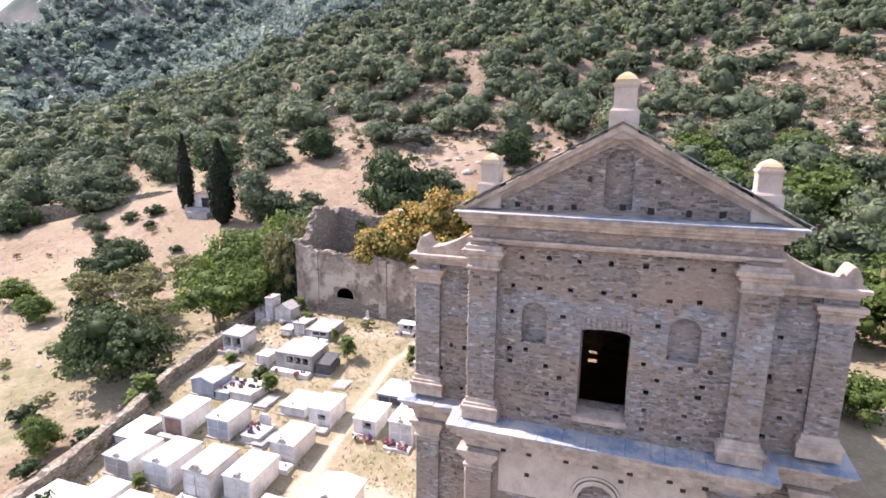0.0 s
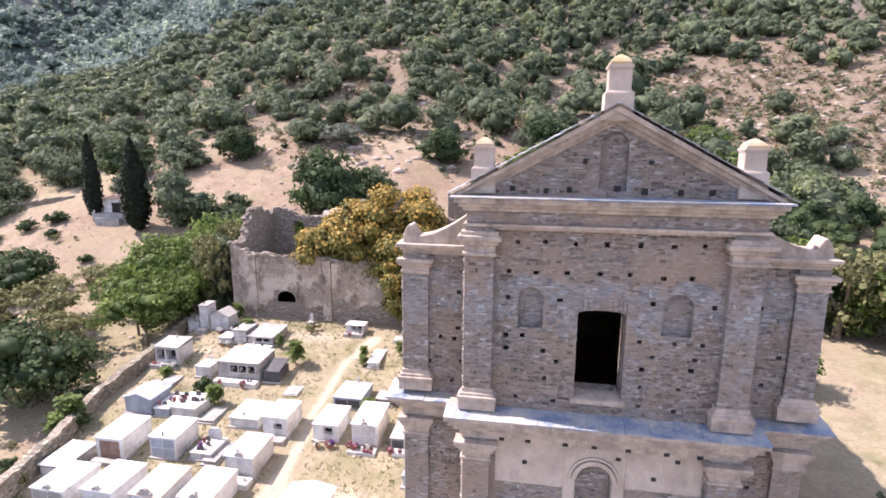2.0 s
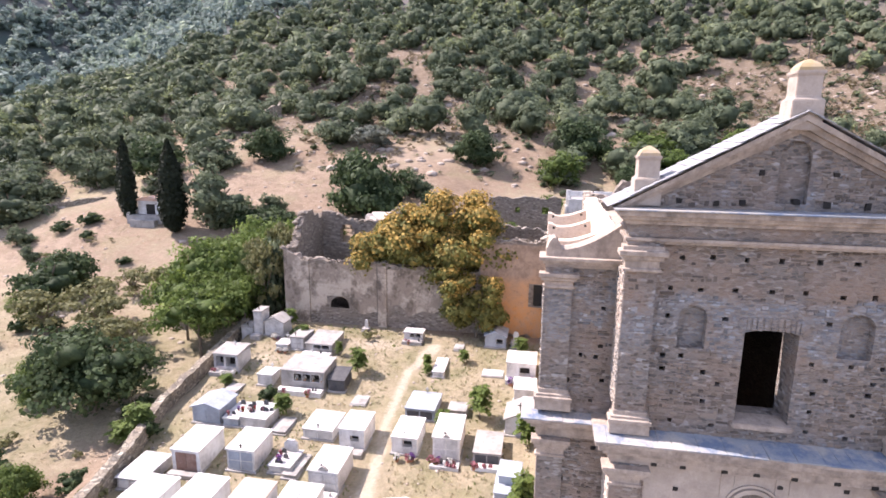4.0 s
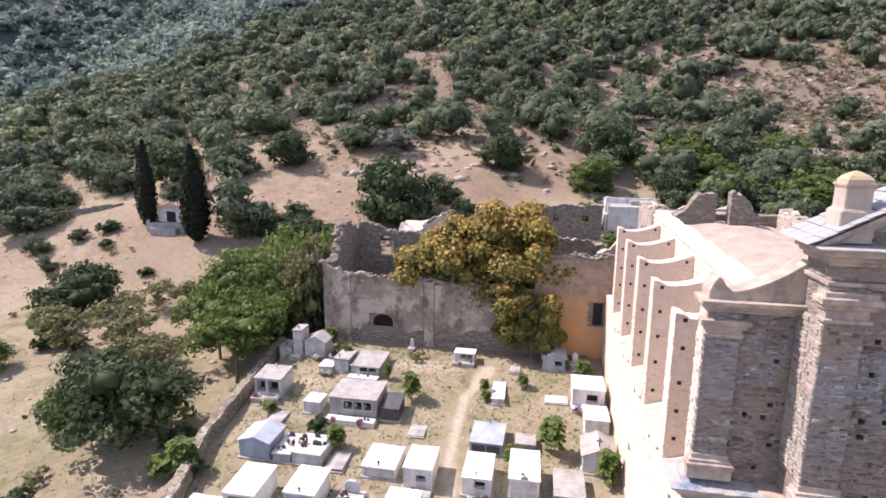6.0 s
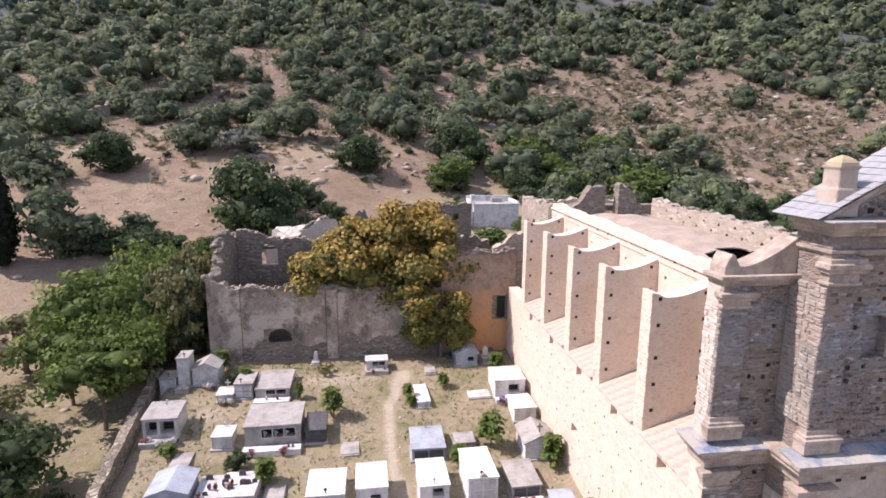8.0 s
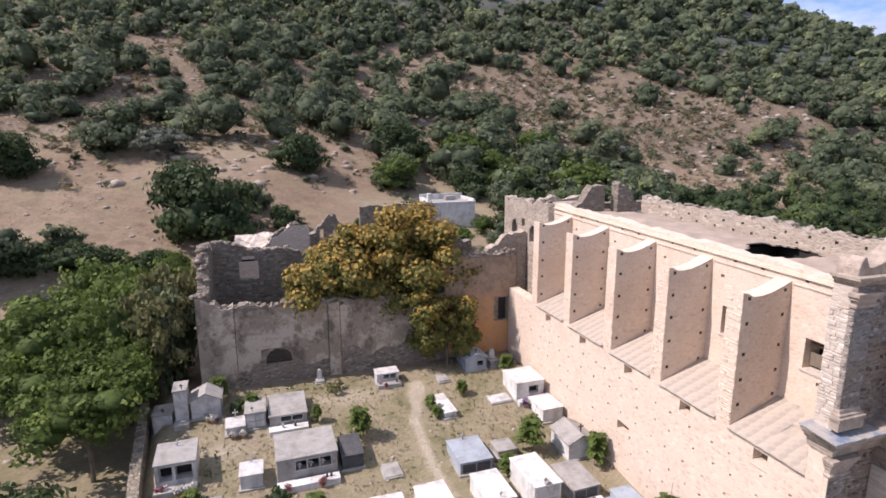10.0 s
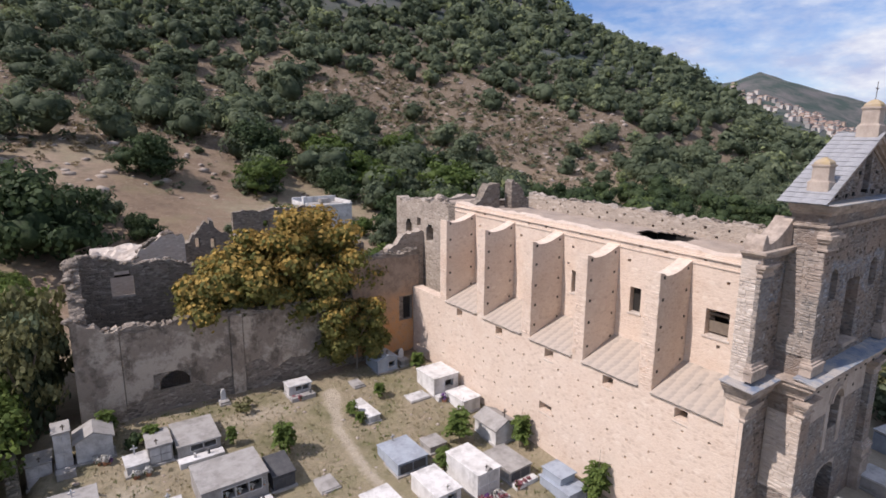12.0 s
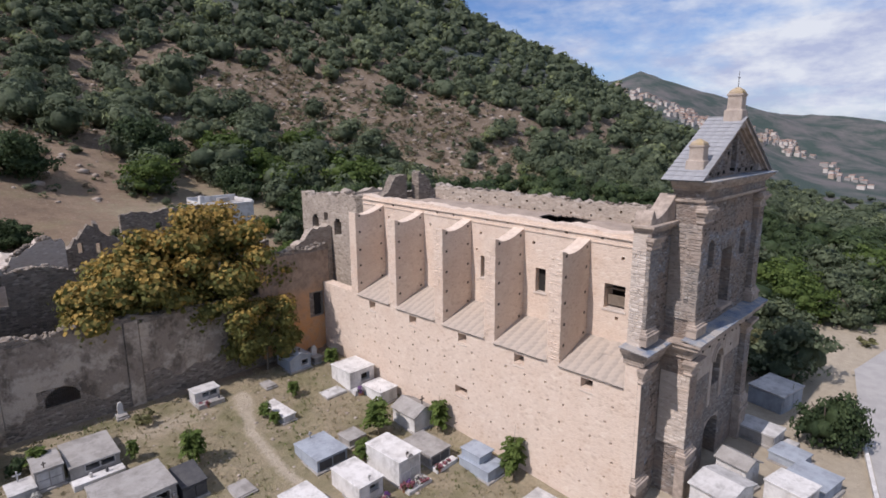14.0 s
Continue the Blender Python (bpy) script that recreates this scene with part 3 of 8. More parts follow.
def make_ground():
    def axis(marks):
        out = []
        for (a, b, n) in marks:
            out += list(np.linspace(a, b, n, endpoint=False))
        return np.array(out + [marks[-1][1]])
    xs = axis([(-2600, -500, 16), (-500, -110, 44), (-110, -40, 60), (-40, 12, 84), (12, 130, 70), (130, 460, 50), (460, 3000, 44)])
    ys = axis([(-2600, -300, 12), (-300, -20, 16), (-20, 10, 20), (10, 46, 64), (46, 100, 64), (100, 220, 70), (220, 460, 40), (460, 3000, 40)])
    X, Y = np.meshgrid(xs, ys)
    Z = terrain(X, Y)
    n, m = len(xs), len(ys)
    co = np.stack([X, Y, Z], -1).reshape(-1, 3)
    i = (np.arange(m - 1)[:, None] * n + np.arange(n - 1)).ravel()
    quads = np.stack([i, i + 1, i + n + 1, i + n], 1)
    me = bpy.data.meshes.new("ground")
    me.from_pydata(co.tolist(), [], quads.tolist())
    x, y = co[:, 0], co[:, 1]
    yard = (smooth(-31.5, -30.5, x) * (1 - smooth(42.5, 43.5, y)) * (1 - smooth(-7, -6, x)))
    grass = 0.62 * yard + (1 - yard) * (0.26 + 0.2 * smooth(-34, -40, x) * (1 - smooth(40, 60, y)) + 0.2 * bumps(x, y, 14.0))
    grass = grass + 0.45 * smooth(9, 13, x) * (1 - smooth(40, 50, y)) * smooth(20, 24, y) * (1 - smooth(40, 60, x))
    px = np.interp(y, [14, 22, 27, 33, 37, 40.5], [-15.8, -15.6, -15.9, -16.6, -16.4, -15.2])
    path = 0.8 * np.exp(-((x - px) / 0.5) ** 2) * yard * (y < 41.5) * smooth(13, 17, y) + 0.9 * np.exp(-((x + 12) / 4.0) ** 2 - ((y - 22) / 3.0) ** 2) * yard
    path = path + 0.55 * yard * (np.exp(-((x + 28) / 2.5) ** 2 - ((y - 37) / 1.5) ** 2) + np.exp(-((x + 20) / 5.0) ** 2 - ((y - 40.5) / 1.6) ** 2))
    path = path + 0.85 * smooth(-9, -6, x) * (1 - smooth(30, 40, x)) * smooth(6, 9, y) * (1 - smooth(18, 22, y))
    rock = smooth(88, 112, y) * 0.7 + 0.35 * smooth(30, 60, x) * (y > 55)
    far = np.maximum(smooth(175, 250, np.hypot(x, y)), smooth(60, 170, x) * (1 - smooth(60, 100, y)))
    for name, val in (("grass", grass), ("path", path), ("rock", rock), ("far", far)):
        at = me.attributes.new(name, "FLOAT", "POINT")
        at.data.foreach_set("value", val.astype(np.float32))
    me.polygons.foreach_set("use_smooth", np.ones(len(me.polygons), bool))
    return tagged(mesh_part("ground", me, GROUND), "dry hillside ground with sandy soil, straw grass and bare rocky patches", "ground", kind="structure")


make_ground()

# ---- church ----
XC = -0.28                                   # middle axis of the church front
FRONT, WING = 16.8, 17.9                     # planes of the middle field and of the side wings
church = thing("church", "tall roofless slate rubble church with a gabled front and buttresses", "church", (XC, 18.5, -1.2))


def cpart(name, bm, material, label="", parent=None, kind=""):
    """A part of the church, given in world places."""
    p = parent or church
    bm.transform(Matrix.Translation(-church.location))
    return part(name, bm, material, p, label, kind)


def front(y):
    return lambda u, v, d: (u, y + d, v)


rnd = random.Random(7)


def putlogs(rows, size=0.16, depth=0.35):
    out = []
    for v, us in rows:
        for u in us:
            a, b = size * rnd.uniform(0.8, 1.2) / 2, size * rnd.uniform(0.75, 1.1) / 2
            du, dv = rnd.uniform(-0.07, 0.07), rnd.uniform(-0.05, 0.05)
            out.append((u + du - a, u + du + a, v + dv - b, v + dv + b, depth))
    return out


def clear(holes, taken):
    return [h for h in holes if not any(h[0] < t[1] + 0.05 and h[1] > t[0] - 0.05 and h[2] < t[3] + 0.05 and h[3] > t[2] - 0.05 for t in taken)]


# the middle field of the front, with its window, niches and scaffold holes
window = (-1.09, 0.41, 8.38, 11.36, 1.1)
nicheL, nicheR = (-2.98, -2.18, 10.62, 12.0, 0.3), (1.46, 2.36, 10.62, 12.0, 0.3)
door = (XC - 1.0, XC + 1.0, -2.2, 2.1, 1.1)
low_niche = (XC - 0.55, XC + 0.55, 4.0, 6.0, 0.35)
step = 0.93
xs = [XC + i * step for i in (-3, -2, -1, 0, 1, 2, 3)]
rows = [(13.48, xs), (12.5, [x - 0.25 for x in xs]), (11.6, [-3.35, -1.7, 1.1, 3.0]), (10.35, [-3.4, -2.75, 0.9, 1.9, 2.7]), (9.9, [-3.3, -2.2, 1.3, 2.6]),
        (9.5, [-1.75, 0.95, 2.4]), (8.9, [-2.0, 1.0, 2.2]), (8.15, [-2.9, -1.7, 0.9, 2.1]), (7.0, [-3.0, -1.9, -0.5, 1.0, 2.2]), (6.35, [-3.2, -1.4, 0.9]), (5.2, [-2.6, 1.9]), (3.4, [-2.8, -1.9, 1.6, 2.5])]
fixed = [window, nicheL, nicheR, door, low_niche]
holes = fixed + clear(putlogs(rows), fixed)
bm = bmesh.new()
holed(bm, XC - 4.36, XC + 4.36, -2.6, 14.1, holes, front(FRONT), 1.1)
front_wall = cpart("front_wall", bm, SLATE, "grey slate rubble front with rows of scaffold holes")


def arch_fill(name, x0, x1, z0, rise, y0, y1, top, material):
    """Masonry that closes a square opening from above into an arch."""
    n = 12
    xm, hw = (x0 + x1) / 2, (x1 - x0) / 2
    bm = bmesh.new()
    low = [(xm - hw * math.cos(math.pi * i / n), z0 + rise * math.sin(math.pi * i / n)) for i in range(n + 1)]
    prism(bm, low + [(x1 + 0.03, top + 0.03), (x0 - 0.03, top + 0.03)], lambda u, v, e: (u, y0 + e * (y1 - y0), v))
    return cpart(name, bm, material)


arch_fill("window_arch", window[0], window[1], 11.2, 0.14, FRONT + 0.004, FRONT + 1.0, 11.36, SLATE)
arch_fill("niche_arch", nicheL[0], nicheL[1], 11.62, 0.36, FRONT + 0.004, FRONT + 0.29, 12.0, SLATE)
arch_fill("niche_arch", nicheR[0], nicheR[1], 11.58, 0.4, FRONT + 0.004, FRONT + 0.29, 12.0, SLATE)
arch_fill("niche_arch", low_niche[0], low_niche[1], 5.45, 0.5, FRONT + 0.004, FRONT + 0.34, 6.0, PALE)
arch_fill("door_arch", door[0], door[1], 1.5, 0.55, FRONT + 0.004, FRONT + 1.0, 2.1, PALE)

# voussoirs over the window
for i in range(15):
    a = radians(180 - (i + 0.5) * 180 / 15)
    ux = (window[0] + window[1]) / 2 + (0.77 + 0.16) * math.cos(a) * 0.98
    zz = 11.2 + 0.14 * math.sin(a) + 0.2
    bm = bmesh.new()
    box(bm, ux - 0.05, ux + 0.05, FRONT - 0.035, FRONT + 0.05, zz - 0.19, zz + 0.2, 0.015)
    cpart("voussoir", bm, SLATE, parent=front_wall)
bm = boxes((window[0] - 0.12, window[1] + 0.1, FRONT - 0.22, FRONT + 0.6, 8.2, 8.385))
cpart("window_sill", soften(bm, 0.03), DRESSED, "worn pale window sill")

# rendered panels of the lower front
for q in ((XC - 3.3, XC - 1.0, FRONT - 0.03, FRONT + 0.05, 5.0, 6.6), (XC + 1.0, XC + 3.4, FRONT - 0.03, FRONT + 0.05, 5.2, 6.65), (XC - 1.0, XC - 0.6, FRONT - 0.03, FRONT + 0.05, 3.0, 6.6), (XC + 0.6, XC + 1.0, FRONT - 0.03, FRONT + 0.05, 3.0, 6.6), (XC - 0.6, XC + 0.6, FRONT - 0.03, FRONT + 0.05, 6.02, 6.6)):
    cpart("render_panel", soften(boxes(q), 0.02), PALE, "patchy pale lime render")
bm = bmesh.new()
prof = [(math.pi * i / 20) for i in range(21)]
for r0, r1, y in ((0.58, 0.72, 0.14), (0.76, 0.84, 0.09)):
    outer = [(XC - r1 * math.cos(a), 5.42 + r1 * math.sin(a)) for a in prof]
    inner = [(XC - r0 * math.cos(a), 5.42 + r0 * math.sin(a)) for a in prof]
    for i in range(20):
        prism(bm, [inner[i], inner[i + 1], outer[i + 1], outer[i]], lambda u, v, e: (u, FRONT - y + e * (y + 0.02), v))
cpart("arch_moulding", bm, PALE, "scalloped plaster arch moulding")


def cornice(name, x0, x1, y, steps, depth, material, label="", returns=True, parent=None):
    """A moulded band: steps (z0, z1, projection) from low to high round the front and the two ends."""
    bm = loft(bmesh.new(), x0, x1, y, y + depth, steps)
    soften(bm, 0.012, 1)
    return cpart(name, bm, material, label, parent)


ENT = [(14.44, 14.54, 0.14), (14.58, 14.68, 0.26), (14.7, 14.85, 0.38)]
cornice("architrave", XC - 4.36, XC + 4.36, FRONT - 0.2, [(13.86, 13.92, 0.05), (13.94, 14.04, 0.12)], 1.35, DRESSED, "thin moulding under the frieze")
cpart("frieze", boxes((XC - 4.38, XC + 4.38, FRONT - 0.22, FRONT + 1.12, 14.05, 14.45)), SLATE, "brown slate rubble frieze")
cornice("upper_cornice", XC - 4.36, XC + 4.36, FRONT - 0.2, ENT, 1.35, DRESSED, "moulded upper cornice of weathered render")
bm = boxes((XC - 4.87, XC + 4.87, FRONT - 0.66, FRONT + 1.28, 14.85, 14.91), jit=0.012)
cpart("cornice_ledge", bm, LEDGE, "blue-grey slate ledge")
LOW = [(6.7, 6.85, 0.1), (6.85, 7.1, 0.16), (7.1, 7.28, 0.34), (7.28, 7.5, 0.5), (7.5, 7.62, 0.62)]
cornice("main_cornice", XC - 4.36, XC + 4.36, FRONT - 0.2, LOW, 1.5, DRESSED, "broad projecting cornice between the storeys")
ledge = new("cornice_top")
ledge.parent = church
tagged(ledge, "blue-grey slate slabs on the cornice")
slabs = [piece_mesh("slab", 0.375, 0.88, 0.05, 0.02, LEDGE, k) for k in range(5)]
pieces("slab", ledge, slabs, [Matrix.Translation(Vector((XC - 4.81 + 0.385 * i, FRONT - 0.41, 7.7 + rnd.uniform(-0.01, 0.01))) - church.location) @ pose(0, 0, 0, 8.5 + rnd.uniform(-0.6, 0.6), rnd.uniform(-0.5, 0.5)) for i in range(26)], rnd)

# scaffold holes along the lower edge of the main cornice and under it: near-black blocks for their shade
for i in range(7):
    u = XC - 3.2 + 1.05 * i + rnd.uniform(-0.12, 0.12)
    cpart("scaffold_hole_shade", boxes((u - 0.09, u + 0.09, FRONT - 0.33, FRONT - 0.2, 6.72, 6.84), jit=0.012), SHADE)
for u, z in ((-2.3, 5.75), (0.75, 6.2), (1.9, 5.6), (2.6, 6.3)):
    cpart("scaffold_hole_shade", boxes((XC + u - 0.08, XC + u + 0.08, FRONT - 0.036, FRONT + 0.05, z, z + 0.14), jit=0.008), SHADE)

# pilasters
def pilaster(x0, x1, y, z0, z1, back, cap, name="pilaster"):
    bm = boxes((x0, x1, y, back, z0, z1), jit=0.0)
    p = cpart(name, bm, SLATE, "slate pilaster with rendered base and capital")
    b = loft(bmesh.new(), x0, x1, y, back, ((z0, z0 + 0.34, 0.16), (z0 + 0.36, z0 + 0.48, 0.2), (z0 + 0.5, z0 + 0.58, 0.13), (z0 + 0.6, z0 + 0.74, 0.06)))
    cpart("pilaster_base", soften(b, 0.015, 1), DRESSED, parent=p)
    b = loft(bmesh.new(), x0, x1, y, back, cap)
    cpart("capital", soften(b, 0.012, 1), DRESSED, parent=p)
    return p


CAP = [(12.98, 13.0, 0.01), (13.02, 13.1, 0.1), (13.12, 13.34, 0.04), (13.38, 13.48, 0.14), (13.52, 13.66, 0.24), (13.68, 13.8, 0.14)]
CAPL = [(5.88, 5.9, 0.01), (5.92, 6.0, 0.09), (6.02, 6.2, 0.03), (6.24, 6.34, 0.12), (6.38, 6.48, 0.2), (6.5, 6.64, 0.28)]
for s in (-1, 1):
    a, b = sorted((XC + s * 4.4, XC + s * 3.5))
    pilaster(a, b, FRONT - 0.28, 7.78, 13.9, FRONT + 0.02, CAP)
    pilaster(a, b, FRONT - 0.3, 1.4, 6.72, FRONT + 0.02, CAPL, "lower_pilaster")
    bm = boxes((a - 0.12, b + 0.12, FRONT - 0.45, FRONT + 0.02, -2.6, 1.4))
    box(bm, a - 0.2, b + 0.2, FRONT - 0.53, FRONT + 0.02, 1.2, 1.4)
    cpart("pedestal", soften(bm, 0.03), DRESSED, "tall rendered pilaster pedestal")

# sides of the middle block where it stands proud of the wings and above them
for s in (-1, 1):
    x = XC + s * 4.35
    bm = boxes((min(x, x - s * 0.9), max(x, x - s * 0.9), FRONT + 1.104, 18.5, -2.4, 13.86))
    cpart("side_wall", bm, SLATE)

# pediment
APEX, EAVE = 17.64, 14.9
bm = bmesh.new()
holesP = clear(putlogs([(15.12, [XC - 3.0, XC - 2.0, XC - 1.2, XC + 0.2, XC + 1.0, XC + 2.0, XC + 2.8]), (15.95, [XC - 0.85, XC + 1.05])], 0.17), [])


def ped_half(z):
    return max(0.2, (APEX - 0.12 - z) / (APEX - EAVE) * 4.75)


prism(bm, [(XC - ped_half(14.88), 14.88), (XC + ped_half(14.88), 14.88), (XC, APEX - 0.1)], lambda u, v, e: (u, FRONT + 0.36 + 0.78 * e, v))
for s in (-1, 1):
    edge = [(XC, 16.87)] + [(XC + s * 0.41 * math.sin(radians(a)), 16.45 + 0.42 * math.cos(radians(a))) for a in range(15, 91, 15)] + [(XC + s * 0.41, 15.1), (XC, 15.1), (XC, 14.88)]
    prism(bm, [(XC + s * ped_half(14.88), 14.88), (XC, APEX - 0.1)] + edge, lambda u, v, e: (u, FRONT + 0.14 + 0.22 * e, v))
bmesh.ops.recalc_face_normals(bm, faces=bm.faces)
ped = cpart("pediment", bm, SLATE, "triangular gable of dark slate rubble")
# the gable's holes are near-black blocks, shade put in as colour
for u0, u1, v0, v1, d in holesP:
    bm = bmesh.new()
    box(bm, u0, u1, FRONT + 0.09, FRONT + 0.3, v0, v1, 0.02)
    cpart("scaffold_hole_shade", bm, SHADE, parent=ped)
for s in (-1, 1):
    bm = bmesh.new()
    ang = math.atan2(APEX - EAVE, 4.95)
    for d0, d1, pr in ((-0.5, -0.36, 0.06), (-0.36, -0.2, 0.2), (-0.2, -0.05, 0.36)):
        poly = []
        for w, d in ((0, d0), (1, d0), (1, d1), (0, d1)):
            px_ = XC + s * 4.95 * (1 - w) + s * math.sin(ang) * d * 1.0
            pz_ = EAVE + (APEX - EAVE) * w + math.cos(ang) * d
            if w == 1:
                px_, pz_ = XC, APEX + d / math.cos(ang)
            if w == 0:
                px_ = XC + s * (4.92 + d * 1.5)
                pz_ = max(14.9, EAVE + d * 0.1)
            poly.append((px_, pz_))
        prism(bm, poly, lambda u, v, e: (u, FRONT + 0.13 - pr + e * (1.0 + pr), v))
    cpart("raking_cornice", bm, DRESSED, "sloping moulded cornice", parent=ped)
    roof = new("gable_roof")
    roof.parent = church
    tagged(roof, "grey slate slabs along the gable")
    tiles = [piece_mesh("slate", 0.44, 0.47, 0.02, 0.06, SLATEROOF, 20 + k) for k in range(5)]
    spots = []
    for i in range(16):
        for j in range(4):
            w = (i + 0.5) / 16
            spots.append(Matrix.Translation(Vector((XC + s * 5.0 * (1 - w), FRONT - 0.08 + j * 0.44, EAVE + 0.035 + (APEX - EAVE) * w + rnd.uniform(0, 0.012))) - church.location)
                         @ pose(0, 0, 0, 0, math.degrees(ang) * s - 4 * s + rnd.uniform(-1, 1), rnd.uniform(-1.5, 1.5)))
    pieces("slate", roof, tiles, spots, rnd)


# pinnacles on the gable
def pinnacle(x, y, z, w, h, name="pinnacle", rod=False):
    bm = bmesh.new()
    rings = []
    for zz, k in ((-0.45, 0.64), (0.26 * h, 0.64), (0.28 * h, 0.54), (0.32 * h, 0.5), (0.72 * h, 0.5), (0.73 * h, 0.57), (0.8 * h, 0.57)):
        rings.append([bm.verts.new((x + a * w * k, y + b * w * k, z + zz)) for a, b in ((-1, -1), (1, -1), (1, 1), (-1, 1))])
    for a, b in zip(rings, rings[1:]):
        for i in range(4):
            bm.faces.new((a[i], a[(i + 1) % 4], b[(i + 1) % 4], b[i]))
    bm.faces.new(rings[0][::-1])
    bm.faces.new(rings[-1])
    p = cpart(name, soften(bm, 0.02), PALE, "pale rendered square pinnacle with a pointed cap")
    bm = bmesh.new()
    lathe(bm, [(w * 0.68, z + 0.8 * h), (w * 0.66, z + 0.86 * h), (w * 0.5, z + 0.93 * h), (w * 0.2, z + h), (0.02, z + h + 0.03)], x, y, 4)
    bmesh.ops.rotate(bm, verts=bm.verts, cent=(x, y, z), matrix=Matrix.Rotation(radians(45), 3, "Z"))
    cpart("cap", bm, LICHEN, "cap with yellow lichen", parent=p)
    if rod:
        bm = bmesh.new()
        lathe(bm, [(0.015, z + h), (0.012, z + h + 0.75)], x, y, 6)
        box(bm, x - 0.16, x + 0.16, y - 0.012, y + 0.012, z + h + 0.45, z + h + 0.48)
        cpart("iron_rod", bm, IRON, parent=p)
    return p


pinnacle(XC, FRONT + 0.24, 17.6, 0.64, 1.42, rod=True)
for s in (-1, 1):
    pinnacle(XC + s * 3.91, FRONT + 0.36, 15.4, 0.6, 1.25)

# wings with their cornices, pilasters and scrolls
WING_HOLES = {}
for s in (-1, 1):
    a, b = sorted((XC + s * 4.3, XC + s * 6.7))
    bm = bmesh.new()
    rows = [(11.4, [a + 0.6, b - 0.55]), (10.1, [a + 0.45, b - 0.5]), (9.7, [a + 1.3, b - 0.6]), (8.8, [a + 0.9, b - 0.4]), (8.1, [a + 0.5, b - 0.7]), (6.3, [a + 0.6, b - 0.5]), (5.0, [a + 0.9]), (3.2, [a + 0.6, b - 0.6])]
    WING_HOLES[s] = putlogs(rows)
    holed(bm, a, b, -2.6, 12.75, WING_HOLES[s], front(WING), 0.66)
    cpart("wing_wall", bm, SLATE, "slate rubble wing of the front")
    pa, pb = sorted((XC + s * 6.74, XC + s * 5.85))
    pilaster(pa, pb, WING - 0.16, 7.72, 12.72, WING + 0.02, [(12.0, 12.02, 0.01), (12.04, 12.12, 0.07), (12.14, 12.26, 0.03), (12.3, 12.38, 0.13), (12.42, 12.55, 0.2)], "wing_pilaster")
    pilaster(pa, pb, WING - 0.16, 0.4, 6.7, WING + 0.02, [(5.88, 5.9, 0.01), (5.92, 6.0, 0.08), (6.02, 6.2, 0.03), (6.24, 6.34, 0.1), (6.38, 6.48, 0.16), (6.5, 6.64, 0.22)], "wing_lower_pilaster")
    cornice("wing_cornice", a, b, WING - 0.08, [(12.72, 12.82, 0.05), (12.85, 12.93, 0.14), (12.96, 13.08, 0.26)], 0.75, DRESSED)
    cornice("wing_main_cornice", a, b, WING - 0.1, [(6.7, 6.85, 0.1), (6.85, 7.1, 0.14), (7.1, 7.28, 0.3), (7.28, 7.4, 0.44), (7.42, 7.5, 0.54)], 0.85, DRESSED)
    ea = XC + s * 4.95
    top = new("wing_ledge")
    top.parent = church
    slabs = [piece_mesh("slab", 0.345, 1.4, 0.05, 0.02, LEDGE, 40 + k) for k in range(4)]
    pieces("slab", top, slabs, [Matrix.Translation(Vector((ea + s * (0.1 + 0.352 * i), WING + 0.05, 7.56 + rnd.uniform(-0.008, 0.008))) - church.location) @ pose(0, 0, 0, 5 + rnd.uniform(-0.5, 0.5)) for i in range(7)], rnd)
    # scroll
    poly = []
    for i in range(25):
        w = i / 24
        u = 6.75 - 2.4 * w
        z = 13.32 + 0.95 * ((w - 0.2) / 0.8) ** 1.7 if w > 0.2 else 13.32
        if w < 0.2:
            z = 13.32 + 0.4 * math.sin(w / 0.2 * math.pi)
        poly.append((XC + s * u, z))
    poly = [(XC + s * 6.75, 13.06)] + poly + [(XC + s * 4.3, 13.06)]
    bm = bmesh.new()
    prism(bm, poly, lambda u, v, e: (u, WING - 0.1 + 0.75 * e, v))
    bmesh.ops.recalc_face_normals(bm, faces=bm.faces)
    cpart("scroll", soften(bm, 0.02, 1), DRESSED, "curved scroll buttress of weathered render")

# return faces of the front, in stone coloured lighter to look sunlit
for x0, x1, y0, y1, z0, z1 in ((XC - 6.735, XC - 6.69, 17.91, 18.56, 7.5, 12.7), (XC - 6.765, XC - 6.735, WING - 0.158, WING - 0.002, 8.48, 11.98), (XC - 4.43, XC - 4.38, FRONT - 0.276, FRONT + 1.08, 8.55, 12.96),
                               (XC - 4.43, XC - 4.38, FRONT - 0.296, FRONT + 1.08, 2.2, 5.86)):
    cpart("return_face", boxes((x0, x1, y0, y1, z0, z1)), RETURN if z0 > 8 else QUOIN, "stones of the return, coloured lighter than the front for sunlight")

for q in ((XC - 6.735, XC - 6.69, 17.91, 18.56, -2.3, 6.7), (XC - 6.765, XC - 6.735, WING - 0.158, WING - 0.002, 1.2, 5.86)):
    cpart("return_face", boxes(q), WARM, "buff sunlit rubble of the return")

# ---- nave ----
NAVE_L, NAVE_R, N0, N1 = -4.2, 4.4, 18.5, 41.6
AISLE = -6.78
BUTT = [22.2, 26.45, 30.5, 34.85, 39.1]


def west(x):
    """The long side walls climb a little towards the choir."""
    return lambda u, v, d: (x + d, u, v + 0.021 * (u - 22) * (v > 0))


win = [(20.15, 21.3, 8.1, 9.42, 0.9), (24.92, 25.6, 8.03, 9.43, 0.9), (29.2, 29.75, 8.06, 9.42, 0.9), (33.3, 33.65, 8.2, 9.3, 0.9), (37.6, 37.9, 8.3, 9.3, 0.9)]
